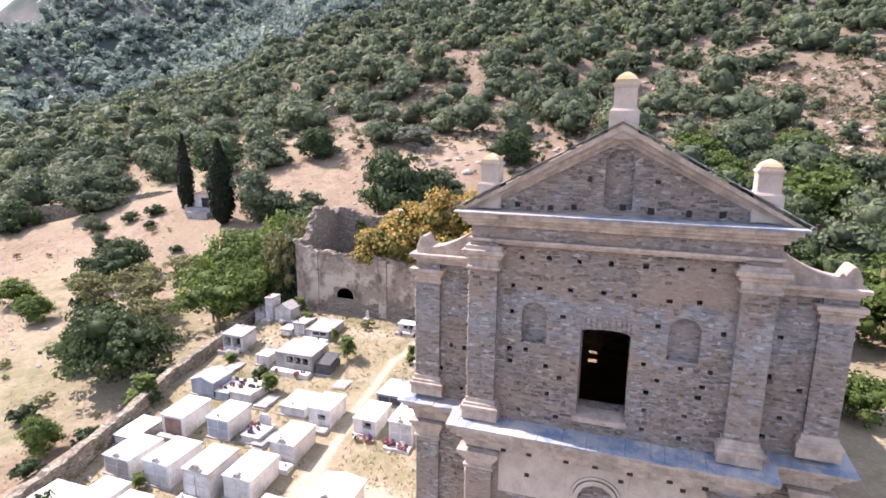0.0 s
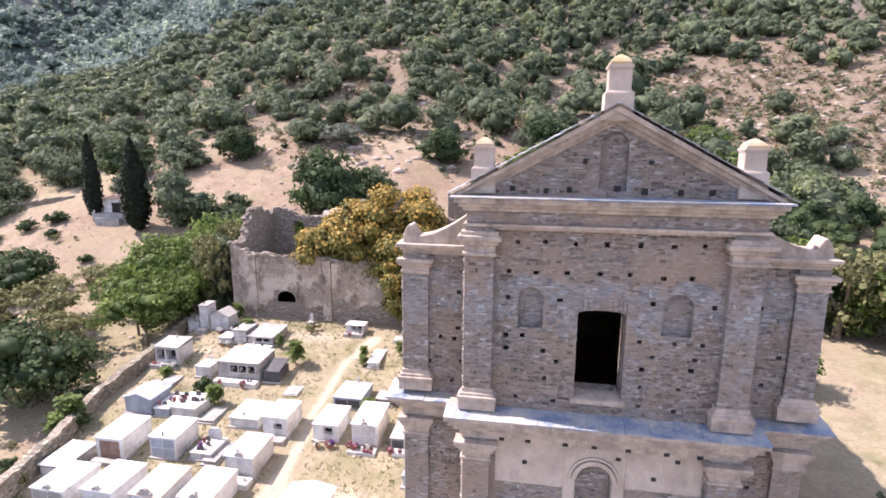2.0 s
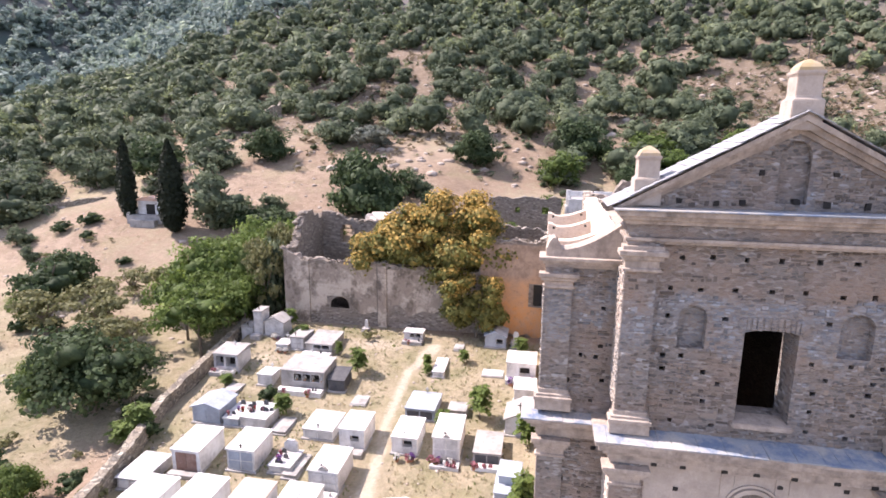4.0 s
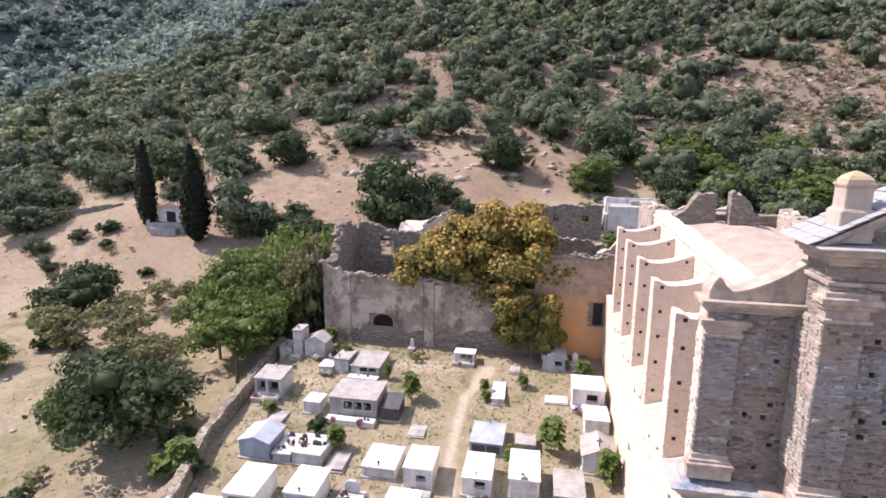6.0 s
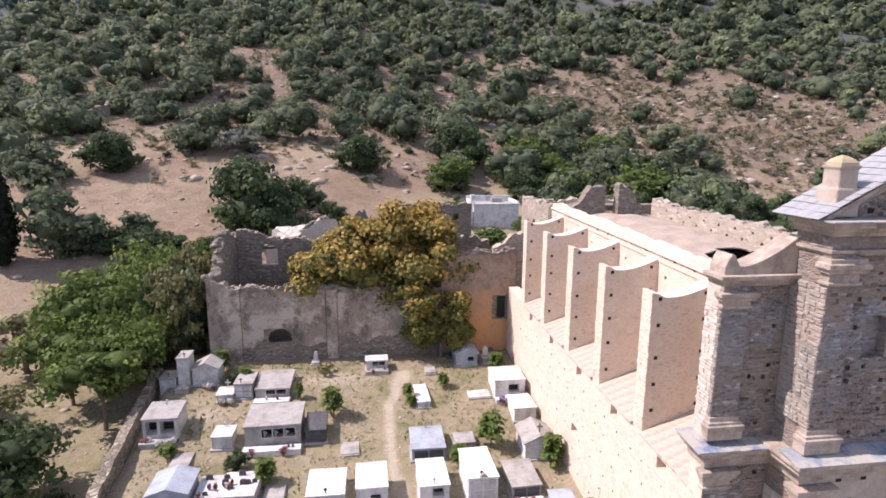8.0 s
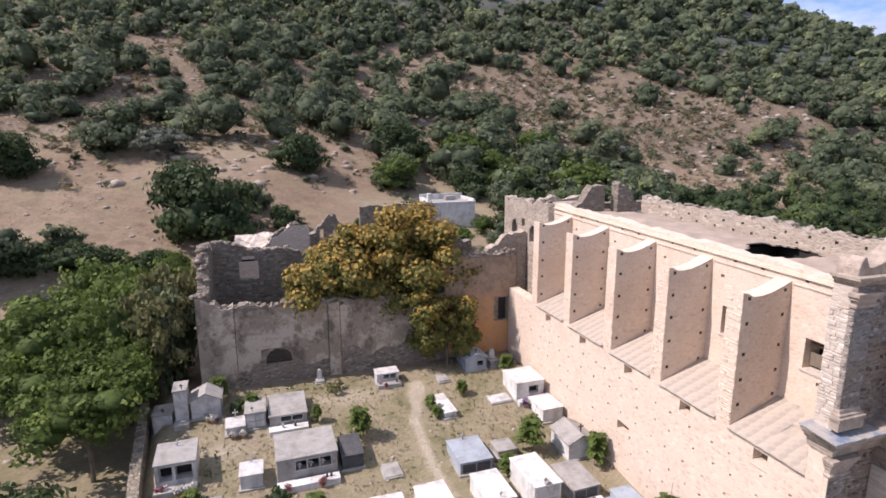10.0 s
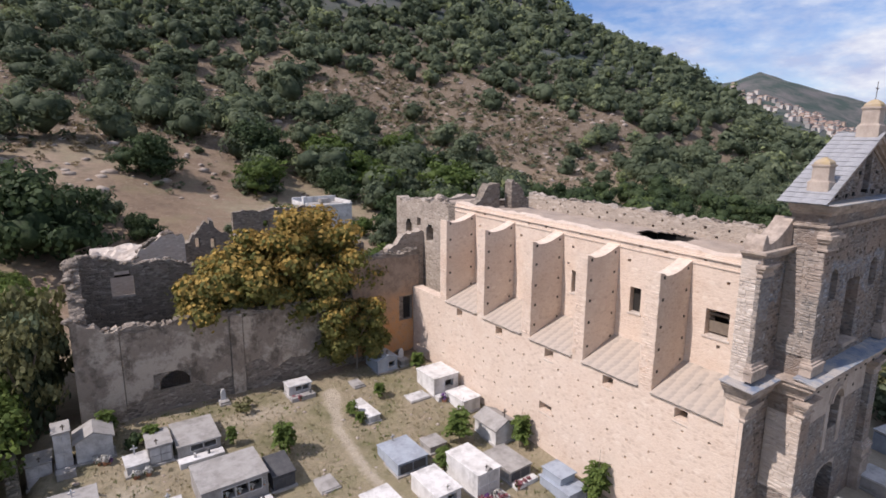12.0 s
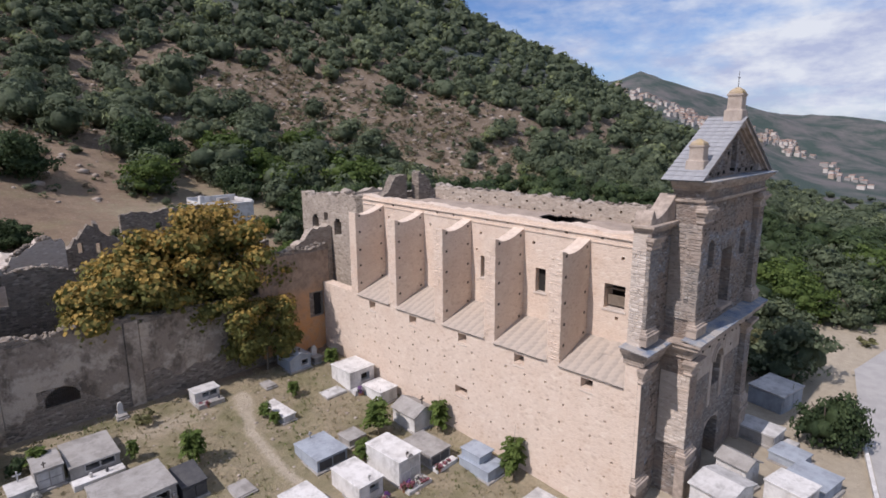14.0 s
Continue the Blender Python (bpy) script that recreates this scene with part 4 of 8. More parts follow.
rows = [(11.72, [19.8, 21.5, 23.6, 25.2, 27.7, 29.3, 32.0, 33.6, 36.1, 38.0]), (10.8, [20.4, 23.5, 25.8, 28.0, 29.8, 32.2, 34.2, 36.4, 38.5]),
        (9.8, [19.6, 23.4, 27.6, 30.0, 32.0, 36.4]), (8.6, [23.6, 27.8, 32.2, 36.6]), (7.7, [20.6, 24.6, 28.6, 33.2])]
bm = bmesh.new()
holed(bm, N0, N1, 4.0, 11.95, win + clear(putlogs(rows, 0.17), win), west(NAVE_L), 0.9)
nave_wall = cpart("nave_wall", bm, WARM, "sunlit buff rubble wall of the nave")
bm = bmesh.new()
ragged(bm, N0, N1, 11.95, lambda u: 12.1 + 0.05 * math.sin(u * 1.7), west(NAVE_L + 0.06), 0.8, step=0.5, rough=0.05, seed=3)
cpart("wall_top", bm, WARM, "broken mortar top of the wall")
for z, e in ((11.8, 0.1), (11.45, 0.05)):
    bm = bmesh.new()
    ragged(bm, N0, N1, z, lambda u: z + 0.07, west(NAVE_L - e), e + 0.01, step=0.6, rough=0.008, seed=6)
    cpart("string_course", bm, WARM, "thin course of tiles along the wall")
# scaffold beam left in the large window
bm = boxes((NAVE_L + 0.3, NAVE_L + 0.42, 20.2, 21.35, 9.05, 9.15), (NAVE_L + 0.35, NAVE_L + 0.4, 20.25, 21.3, 8.2, 8.75))
cpart("window_board", bm, BARK, "weathered board across the window")
# the windows are open; a near-black sheet in each stands for the shade inside
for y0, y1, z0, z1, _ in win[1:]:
    cpart("window_shade_sheet", boxes((NAVE_L + 0.34, NAVE_L + 0.42, y0 - 0.02, y1 + 0.02, z0, z1 + 0.35)), SHADE, "near-black sheet set back in the open window as painted shade")
# aisle wall below
small = [(y - 0.33, y + 0.33, 4.68, 5.2, 0.8) for y in (20.6, 24.73, 28.92, 33.3, 37.5)]
low_door = (28.5, 29.5, 1.3, 1.8, 0.8)
rr = random.Random(11)
rows = [(z, [19.2 + 1.28 * i + rr.uniform(-0.3, 0.3) for i in range(17)]) for z in (4.2, 3.3, 2.3, 1.3, 0.4, -0.5)]
bm = bmesh.new()
holed(bm, 18.3, 43.6, -2.6, 5.42, small + [low_door] + clear(putlogs(rows, 0.13), small + [low_door]), west(AISLE), 0.8)
aisle_wall = cpart("aisle_wall", bm, WARM, "sunlit buff rubble side wall with small windows")
for y0, y1, z0, z1, _ in small + [low_door]:
    up = 0.021 * ((y0 + y1) / 2 - 22)
    bm = bmesh.new()
    prism(bm, [(AISLE - 0.03, z0 + up - 0.16), (AISLE + 0.6, z0 + up + 0.02), (AISLE + 0.6, z0 + up - 0.2), (AISLE - 0.03, z0 + up - 0.2)], lambda u, v, e: (u, y0 - 0.04 + (y1 - y0 + 0.08) * e, v))
    cpart("window_sill", bm, QUOIN, "pale mortar sill", parent=aisle_wall)
for y0, y1, z0, z1, _ in win:
    up = 0.021 * ((y0 + y1) / 2 - 22)
    cpart("window_sill", soften(boxes((NAVE_L - 0.05, NAVE_L + 0.5, y0 - 0.1, y1 + 0.1, z0 + up - 0.12, z0 + up + 0.01)), 0.02, 1), QUOIN, "pale mortar sill", parent=nave_wall)
# buttresses and the sloping aisle roofs between them
tiles = [piece_mesh("slate", 0.43, 0.55, 0.006, 0.1, CHAPELROOF, 60 + k) for k in range(6)]
for y in BUTT:
    lift = 0.021 * (y - 22)
    bm = bmesh.new()
    prof = [(AISLE, 4.9), (NAVE_L + 0.1, 4.9), (NAVE_L + 0.1, 11.62)]
    for i in range(11):
        w = i / 10
        prof.append((NAVE_L - 0.02 + (AISLE - NAVE_L) * w, 11.58 - 0.5 * math.sin(min(1, w / 0.7) * math.pi / 2) + 0.2 * smooth(0.78, 0.95, w)))
    prism(bm, [(u, v + lift) for u, v in prof], lambda u, v, e: (u, y + 0.76 * e, v))
    b = cpart("buttress", bm, WARM, "tall buff stone buttress with a curved top")
    # solid near-black blocks give the buttress holes their shade
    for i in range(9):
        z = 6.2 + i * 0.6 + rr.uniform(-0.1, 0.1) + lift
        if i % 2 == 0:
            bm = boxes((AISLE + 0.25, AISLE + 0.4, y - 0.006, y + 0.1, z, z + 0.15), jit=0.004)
            cpart("scaffold_hole_shade", bm, SHADE, parent=b)
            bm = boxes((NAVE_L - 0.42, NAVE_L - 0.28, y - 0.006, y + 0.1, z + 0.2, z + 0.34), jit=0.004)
            cpart("scaffold_hole_shade", bm, SHADE, parent=b)
for a, b in zip([18.6] + [y + 0.76 for y in BUTT[:-1]], BUTT):
    lift = 0.021 * ((a + b) / 2 - 22)
    bm = bmesh.new()
    x0, x1 = AISLE - 0.1, NAVE_L + 0.06
    prism(bm, [(x0, 5.36 + lift), (x1, 6.38 + lift), (x1, 6.46 + lift), (x0, 5.44 + lift)], lambda u, v, e: (u, a + (b - a) * e, v))
    roof = cpart("aisle_roof", bm, CHAPELROOF, "sloping slate roof smeared with buff mortar")
    m, n = max(2, int((b - a) / 0.5)), 8
    slope = math.degrees(math.atan2(1.02, x1 - x0))
    spots = []
    for i in range(n):
        for j in range(m):
            w = (i + 0.5) / n
            if rr.random() < 0.04:
                continue
            spots.append(Matrix.Translation(Vector((x0 + (x1 - x0) * w - 0.02, a + (b - a) * (j + 0.5) / m, 5.458 + 1.02 * w + lift + rr.uniform(0, 0.004))) - church.location)
                         @ pose(0, 0, 0, rr.uniform(-0.25, 0.25), -slope + 0.25, rr.uniform(-2, 2)) @ Matrix.Diagonal((1, (b - a) / m / 0.5, 1, 1)))
    pieces("slate", roof, tiles, spots, rr)
# right wall, vault and end wall
bm = bmesh.new()
rows = [(12.05, [20 + 1.5 * i for i in range(14)]), (11.6, [20.7 + 1.5 * i for i in range(13)])]
holed(bm, N0, N1, -2.0, 12.35, [(24.0, 24.8, 8.9, 10.2, 0.9), (32.0, 32.8, 8.9, 10.2, 0.9)] + putlogs(rows, 0.17), lambda u, v, d: (NAVE_R - 0.9 + d, u, v + 0.018 * (u - 30) * (v > 0)), 0.9)
cpart("nave_wall", bm, GREYTOP, "grey-brown rubble nave wall with scaffold holes")
bm = bmesh.new()
ragged(bm, N0, N1, 12.35, lambda u: 12.5 + 0.06 * math.sin(u * 1.1), lambda u, v, d: (NAVE_R - 0.85 + d, u, v + 0.018 * (u - 30)), 0.8, step=0.4, rough=0.13, seed=5)
cpart("wall_top", bm, GREYTOP)
bm = bmesh.new()
nx, ny = 30, 76
grid = {}
for j in range(ny + 1):
    for i in range(nx + 1):
        w = i / nx
        x = NAVE_L + 0.85 + (NAVE_R - 0.9 - NAVE_L - 0.85) * w
        y = N0 - 0.3 + (N1 - N0 + 0.3) * j / ny
        z = 11.25 + 0.02 * (y - 22) + 0.34 * math.sin(math.pi * w) + 0.07 * noise.noise((x, y, 0)) * 2
        grid[i, j] = bm.verts.new((x, y, z))
for j in range(ny):
    for i in range(nx):
        c = (grid[i, j].co + grid[i + 1, j + 1].co) / 2
        if ((c.x - 0.7) / 2.0) ** 2 + ((c.y - 26.7) / 1.7) ** 2 < 1 + 0.15 * noise.noise(c * 3):
            continue
        bm.faces.new((grid[i, j], grid[i + 1, j], grid[i + 1, j + 1], grid[i, j + 1]))
ext = bmesh.ops.extrude_face_region(bm, geom=list(bm.faces))
bmesh.ops.translate(bm, verts=[e for e in ext["geom"] if isinstance(e, bmesh.types.BMVert)], vec=(0, 0, -0.07))
bmesh.ops.recalc_face_normals(bm, faces=bm.faces)
cpart("vault", bm, VAULT, "bare mortar top of the vault with a hole")
bm = bmesh.new()
holed(bm, NAVE_L, NAVE_R, -1.5, 12.4, [(-1.0, -0.65, 0.95, 1.35, 0.9), (-0.45, -0.05, -0.1, 0.45, 0.9)], front(N1), 0.9)
cpart("end_wall", bm, RUIN)
bm = boxes((AISLE + 0.06, NAVE_L, 40.4, 41.2, -1.0, 5.8))
cpart("aisle_end_wall", bm, WARM)
# added near-black sheets block light through the hole and stand for shade in it
cpart("vault_light_block", boxes((NAVE_L + 0.88, NAVE_R - 0.88, 22.6, N1, 10.58, 10.68), (2.72, 2.82, 23.0, 28.75, 10.68, 11.36), (-2.2, 2.7, 28.76, 28.86, 10.68, 11.42)), SHADE, "added near-black sheets under the vault that keep light out of the nave")
# floor painted near-black to keep the inside of the nave in shade
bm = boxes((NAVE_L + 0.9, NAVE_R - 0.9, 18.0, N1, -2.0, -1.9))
cpart("nave_floor", bm, SHADE)
# broken stubs over the far end
for x0, x1, y, sd in ((-3.3, -0.6, 40.6, 4), (0.1, 1.9, 40.0, 8)):
    bm = bmesh.new()
    if sd == 4:
        crest = lambda u: 12.45 + 1.5 * smooth(-3.1, -1.2, u) + 0.06 * math.sin(u * 6.5)
    else:
        crest = lambda u: 14.05 - 0.25 * (u - 0.1) - 1.1 * smooth(0.8, 1.9, u) + 0.06 * math.sin(u * 8)
    ragged(bm, x0, x1, 11.6, crest, front(y), 0.8, step=0.2, rough=0.14, seed=sd)
    cpart("gable_stub", bm, RUIN, "broken stub of the rear gable")

# ---- convent ruin behind the graveyard ----
ruin = thing("convent_ruin", "roofless ruined convent wing with grey and orange plaster", "ruin", (-17.0, 44.0, 0.6))


def rpart(name, bm, material, label="", parent=None, kind=""):
    bm.transform(Matrix.Translation(-ruin.location))
    return part(name, bm, material, parent or ruin, label, kind)


AY = 43.7
bm = bmesh.new()
ragged(bm, -27.0, -12.1, -0.4, lambda u: 6.25 + 0.1 * math.sin(u * 2.1) - 0.25 * smooth(-22, -15, u), front(AY), 0.7, [(round(-25.1 + 0.1 * i, 2), round(-25.0 + 0.1 * i, 2), 2.05, 2.35 + 0.7 * math.sqrt(1 - ((i + 0.5) / 8.5 - 1) ** 2)) for i in range(17)], step=0.45, rough=0.1, seed=21)
rpart("front_wall", bm, RUIN, "long rubble wall under worn plaster")


def coat(name, u0, u1, low, top, y, material, seed, label=""):
    """What is left of a plaster coat: a thin sheet with a broken lower edge."""
    rg = random.Random(seed)
    bm = bmesh.new()
    n = int((u1 - u0) / 0.3)
    us = [u0 + (u1 - u0) * i / n for i in range(n + 1)]
    lo = [low + 0.35 * math.sin(u * 1.1 + seed) + 0.2 * math.sin(u * 2.9) + rg.uniform(-0.12, 0.12) for u in us]
    hi = [top + rg.uniform(-0.1, 0.05) for u in us]
    for i in range(n):
        if any(us[i] < w[1] and us[i + 1] > w[0] for w in ((-25.15, -23.35), (-7.75, -6.85))):
            z0, z1 = (2.0, 3.12) if us[i] < -20 else (3.2, 5.2)
            spans = ((lo[i], lo[i + 1], min(z0, max(lo[i], z0)), z0), (z1, z1, hi[i], hi[i + 1])) if lo[i] < z0 - 0.1 else ((z1, z1, hi[i], hi[i + 1]),)
        else:
            spans = ((lo[i], lo[i + 1], hi[i], hi[i + 1]),)
        for a, b, c_, d in spans:
            q = [(us[i], a), (us[i + 1], b), (us[i + 1], d), (us[i], c_)]
            f = [bm.verts.new((u, y - 0.035, v)) for u, v in q]
            k = [bm.verts.new((u, y + 0.01, v)) for u, v in q]
            bm.faces.new(f)
            for e in range(4):
                bm.faces.new((f[e], k[e], k[(e + 1) % 4], f[(e + 1) % 4]))
    bmesh.ops.remove_doubles(bm, verts=bm.verts, dist=0.0005)
    return rpart(name, bm, material, label)


coat("plaster_coat", -26.95, -20.85, 2.0, 6.0, AY, GREYPLASTER, 3, "stained grey plaster with a broken lower edge")
coat("plaster_coat", -19.95, -12.15, 2.3, 5.8, AY, GREYPLASTER, 5)
bm = boxes((-25.09, -23.41, AY + 0.2, AY + 0.4, 2.06, 3.0))
rpart("blocked_arch", bm, SLATE, "dark rubble filling of a low arch")
bm = bmesh.new()
ragged(bm, -29.3, -27.0, -0.4, lambda u: 6.3 + 0.9 * smooth(-27.6, -29.2, u), front(AY - 0.12), 0.85, step=0.4, rough=0.12, seed=22)
rpart("corner_pier", bm, GREYPLASTER)
bm = boxes((-20.8, -20.0, AY - 0.12, AY + 0.02, -0.4, 6.0))
rpart("wall_strip", soften(bm, 0.03), GREYPLASTER)
bm = bmesh.new()
ragged(bm, -12.1, -6.1, -0.4, lambda u: 8.65 + 0.12 * math.sin(u * 2.6), front(AY), 0.7, [(-7.65, -6.95, 3.3, 5.1)], step=0.45, rough=0.08, seed=23)
rpart("side_wall", bm, RUIN, "tall rubble wall with a narrow window")
# near-black sheet just inside the slit, in place of the shade behind it
rpart("slit_shade", boxes((-7.68, -6.92, AY + 0.16, AY + 0.24, 3.2, 5.2)), SHADE)
coat("orange_coat", -12.0, -6.2, 1.0, 8.4, AY, ORANGE, 7, "worn plaster, orange below and grey-brown above")
bm = bmesh.new()
ragged(bm, AY + 0.6, 51.2, -0.4, lambda u: 7.0 + 2.9 * smooth(44.4, 46.9, u) - 0.8 * smooth(47, 50, u), lambda u, v, d: (-29.2 + d, u, v), 0.75, step=0.3, rough=0.22, seed=24)
rpart("end_wall", bm, RUIN, "tall broken end wall")
bm = bmesh.new()
ragged(bm, -28.5, -12.0, 0.0, lambda u: 9.2 - 0.16 * (u + 27.3) * (u < -20) - 1.15 * (u >= -20) + 0.2 * math.sin(u * 1.3), front(50.5), 0.7, [(-26.65, -25.2, 6.45, 7.9), (-26.4, -25.45, 7.9, 8.3)], step=0.4, rough=0.12, seed=25)
rpart("rear_wall", bm, RUIN)
# rooms behind: low broken walls
bm = bmesh.new()
ragged(bm, -13.8, -5.0, 4.0, lambda u: 9.5 + 0.12 * math.sin(u * 1.9), front(68.4), 0.6, [(-10.6, -10.0, 7.6, 8.3), (-7.3, -6.5, 7.5, 8.4)], step=0.4, rough=0.1, seed=26)
rpart("far_wall", bm, RUIN, "grey rubble wall with two small windows")
bm = bmesh.new()
ragged(bm, -12.2, -6.2, 1.5, lambda u: 8.45 + 0.25 * math.sin(u * 0.9) - 0.8 * smooth(-8, -6.4, u), front(53.0), 0.6, [], step=0.35, rough=0.15, seed=27)
rpart("inner_wall", bm, RUIN)
bm = bmesh.new()
ragged(bm, -27.5, -20.5, 2.5, lambda u: 7.0 + 2.3 * smooth(-25.0, -22.6, u) + 0.2 * math.sin(u * 2.8), front(58.0), 0.6, [], step=0.4, rough=0.25, seed=28)
rpart("broken_wall", bm, QUOIN, "low wall covered by a pale mortar top")
bm = bmesh.new()
ragged(bm, -20.5, -14.5, 2.5, lambda u: 8.9 + 0.8 * math.sin(u * 1.3), front(60.0), 0.6, [(-19.3, -18.9, 7.6, 8.5), (-18.0, -17.6, 7.4, 8.3)], step=0.35, rough=0.3, seed=30)
rpart("pierced_wall", bm, RUIN, "broken rubble wall with slits")
bm = bmesh.new()
hump = {}
for j in range(13):
    for i in range(17):
        x, y = -27.6 + 7.2 * i / 16, 58.5 + 4.6 * j / 12
        hump[i, j] = bm.verts.new((x, y, (7.2 + 0.9 * j / 12 + 0.5 * noise.noise((x * 0.9, y * 0.9, 3.0)) + 0.25 * noise.noise((x * 3.0, y * 3.0, 1.0))) if 0 < i < 16 and 0 < j < 12 else 4.0))
for j in range(12):
    for i in range(16):
        bm.faces.new((hump[i, j], hump[i + 1, j], hump[i + 1, j + 1], hump[i, j + 1]))
rpart("rubble_platform", bm, QUOIN, "heap of pale rubble and mortar over a fallen room")
# rear block beside the choir
def choir_top(u):
    return 12.0 + 0.14 * math.sin(u * 2.0) + 0.25 * smooth(50.0, 45.0, u)


def choir_put(u, v, d):
    return (-3.7 + d, u, v)


bm = bmesh.new()
ragged(bm, 42.4, 51.2, 0.0, choir_top, choir_put, 0.8, [(45.3, 46.35, 8.8, 9.95), (45.5, 46.15, 9.95, 10.2), (47.2, 47.8, 9.9, 10.6), (48.65, 49.65, 9.1, 10.05), (48.85, 49.45, 10.05, 10.3)], step=0.4, rough=0.12, seed=29)
rpart("choir_wall", bm, GREYTOP, "grey rubble wall with dark arched windows")
bm = bmesh.new()
ragged(bm, -3.65, 5.0, 0.0, lambda u: 11.8 + 0.12 * math.sin(u * 2.0), front(50.6), 0.6, step=0.5, rough=0.14, seed=31)
rpart("choir_end", bm, GREYTOP)
bm = bmesh.new()
ragged(bm, -7.3, -3.75, 2.0, lambda u: 8.3 + 1.2 * smooth(-7.2, -5.2, u), front(46.7), 0.7, step=0.3, rough=0.16, seed=33)
rpart("wall_stub", bm, GREYTOP, "pale broken stub of a cross wall")
bm = boxes((-2.9, 5.0, 42.6, 50.5, 11.0, 11.5))
rpart("choir_floor", bm, VAULT)
# ---- plants ----
def quads_mesh(name, centres, normals, sizes, rng, extra=None, tint=0.5, aspect=1.0):
    """Leaf clumps: small bent quads at the centres, facing roughly along the normals."""
    n = len(centres)
    a = rng.normal(size=(n, 3))
    nrm = normals / np.linalg.norm(normals, axis=1, keepdims=True)
    u = np.cross(nrm, a)
    u /= np.linalg.norm(u, axis=1, keepdims=True) + 1e-9
    v = np.cross(nrm, u)
    s = sizes[:, None]
    k = rng.uniform(0.35, 0.65, (n, 1))
    co = np.stack([centres - u * s * k, centres - v * s * 0.5 * aspect - nrm * s * 0.15, centres + u * s * (1 - k), centres + v * s * 0.5 * aspect - nrm * s * 0.1], 1).reshape(-1, 3)
    return co, np.arange(4 * n).reshape(-1, 4)


_b = bmesh.new()
bmesh.ops.create_icosphere(_b, subdivisions=2, radius=1.0)
ICO_V = np.array([v.co[:] for v in _b.verts])
ICO_F = np.array([[v.index for v in f.verts] for f in _b.faces])
_b.free()
_b = bmesh.new()
bmesh.ops.create_icosphere(_b, subdivisions=1, radius=1.0)
ICO1_V = np.array([v.co[:] for v in _b.verts])
ICO1_F = np.array([[v.index for v in f.verts] for f in _b.faces])
_b.free()


def crown_shape(rng, w, h, lobes, dome=True):
    """Lobes (centre, radii) that fill a crown of width w and height h over z = 0; a dome comes down to the ground."""
    out = [(np.array([0, 0, (0.4 if dome else 0.5) * h]), np.array([0.36 * w, 0.36 * w, 0.38 * h]))]
    for i in range(lobes - 1):
        d = rng.normal(size=3)
        d /= np.linalg.norm(d)
        r = rng.uniform(0.75, 1.0)
        s = rng.uniform(0.17, 0.27) * (1.25 if lobes < 8 else 1.0)
        k = 0.5 - s * 0.9
        z = (0.22 + abs(d[2]) * (0.78 - s) * r) * h if dome else 0.5 * h + d[2] * k * h * r
        out.append((np.array([d[0] * k * w * r, d[1] * k * w * r, z]), np.array([s * w, s * w, s * h * 0.95])))
    return out


def crown_data(seed, w, h, lobes=9, leaves=1500, leaf=0.3, hull=True, core=0.8, clumps=0, spread=0.1, dome=True, fine=False):
    """Vertices, faces and tone offsets of a crown: cores painted dark for inner shade, clumps of twigs on them, leaves
    round the clumps.
    """
    rng = np.random.default_rng(seed)
    shape = crown_shape(rng, w, h, lobes, dome)
    vs, fs, ts, base = [], [], [], 0
    V, F = (ICO_V, ICO_F) if w > 2 else (ICO1_V, ICO1_F)
    if hull:
        for c, r in shape:
            k = V * (1 + rng.normal(0, 0.16, (len(V), 1))) * r * core + c
            # the core's tint is lowered to stand for the shade within the crown
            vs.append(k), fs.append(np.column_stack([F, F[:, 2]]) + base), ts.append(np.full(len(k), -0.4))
            base += len(k)
    per = np.array([r[0] * r[1] for _, r in shape])
    c0, r0 = np.array([q[0] for q in shape]), np.array([q[1] for q in shape])
    n = clumps or leaves
    pick = rng.choice(len(shape), n, p=per / per.sum())
    d = rng.normal(size=(n, 3))
    d[:, 2] = d[:, 2] * 0.95 + 0.08
    d /= np.linalg.norm(d, axis=1, keepdims=True)
    if not clumps:
        pts = c0[pick] + d * r0[pick] * rng.uniform(0.76, 1.16, (n, 1))
        out, dt = d, np.zeros(n)
    else:
        mid = c0[pick] + d * r0[pick] * rng.uniform(0.8, 1.03, (n, 1))
        rad = spread * (w + h) / 2 * rng.uniform(0.6, 1.35, n)
        tone = rng.normal(0, 0.12 if fine else 0.24, n)
        own = rng.choice(n, leaves, p=rad ** 2 / (rad ** 2).sum())
        e = rng.normal(size=(leaves, 3))
        e[:, 2] = e[:, 2] * 0.8 + 0.3
        e /= np.linalg.norm(e, axis=1, keepdims=True)
        pts = mid[own] + e * rad[own, None] * rng.uniform(0.45, 1.15, (leaves, 1)) * np.array([1.15, 1.15, 0.8])
        # upper leaves of each clump are tinted lighter, as if lit from above
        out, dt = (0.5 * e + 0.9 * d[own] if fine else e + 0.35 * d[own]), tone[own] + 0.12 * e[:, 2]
    m = len(pts)
    co, q = quads_mesh("", pts, out + rng.normal(0, 0.28 if fine else 0.42, (m, 3)), leaf * rng.uniform(0.6, 1.4, m), rng)
    if fine:
        co, q = co.reshape(-1, 4, 3)[:, :3].reshape(-1, 3), np.arange(3 * m).reshape(-1, 3)[:, [0, 1, 2, 2]]
    vs.append(co), fs.append(q + base), ts.append(np.repeat(dt, 3 if fine else 4))
    return np.concatenate(vs), np.concatenate(fs), np.concatenate(ts)


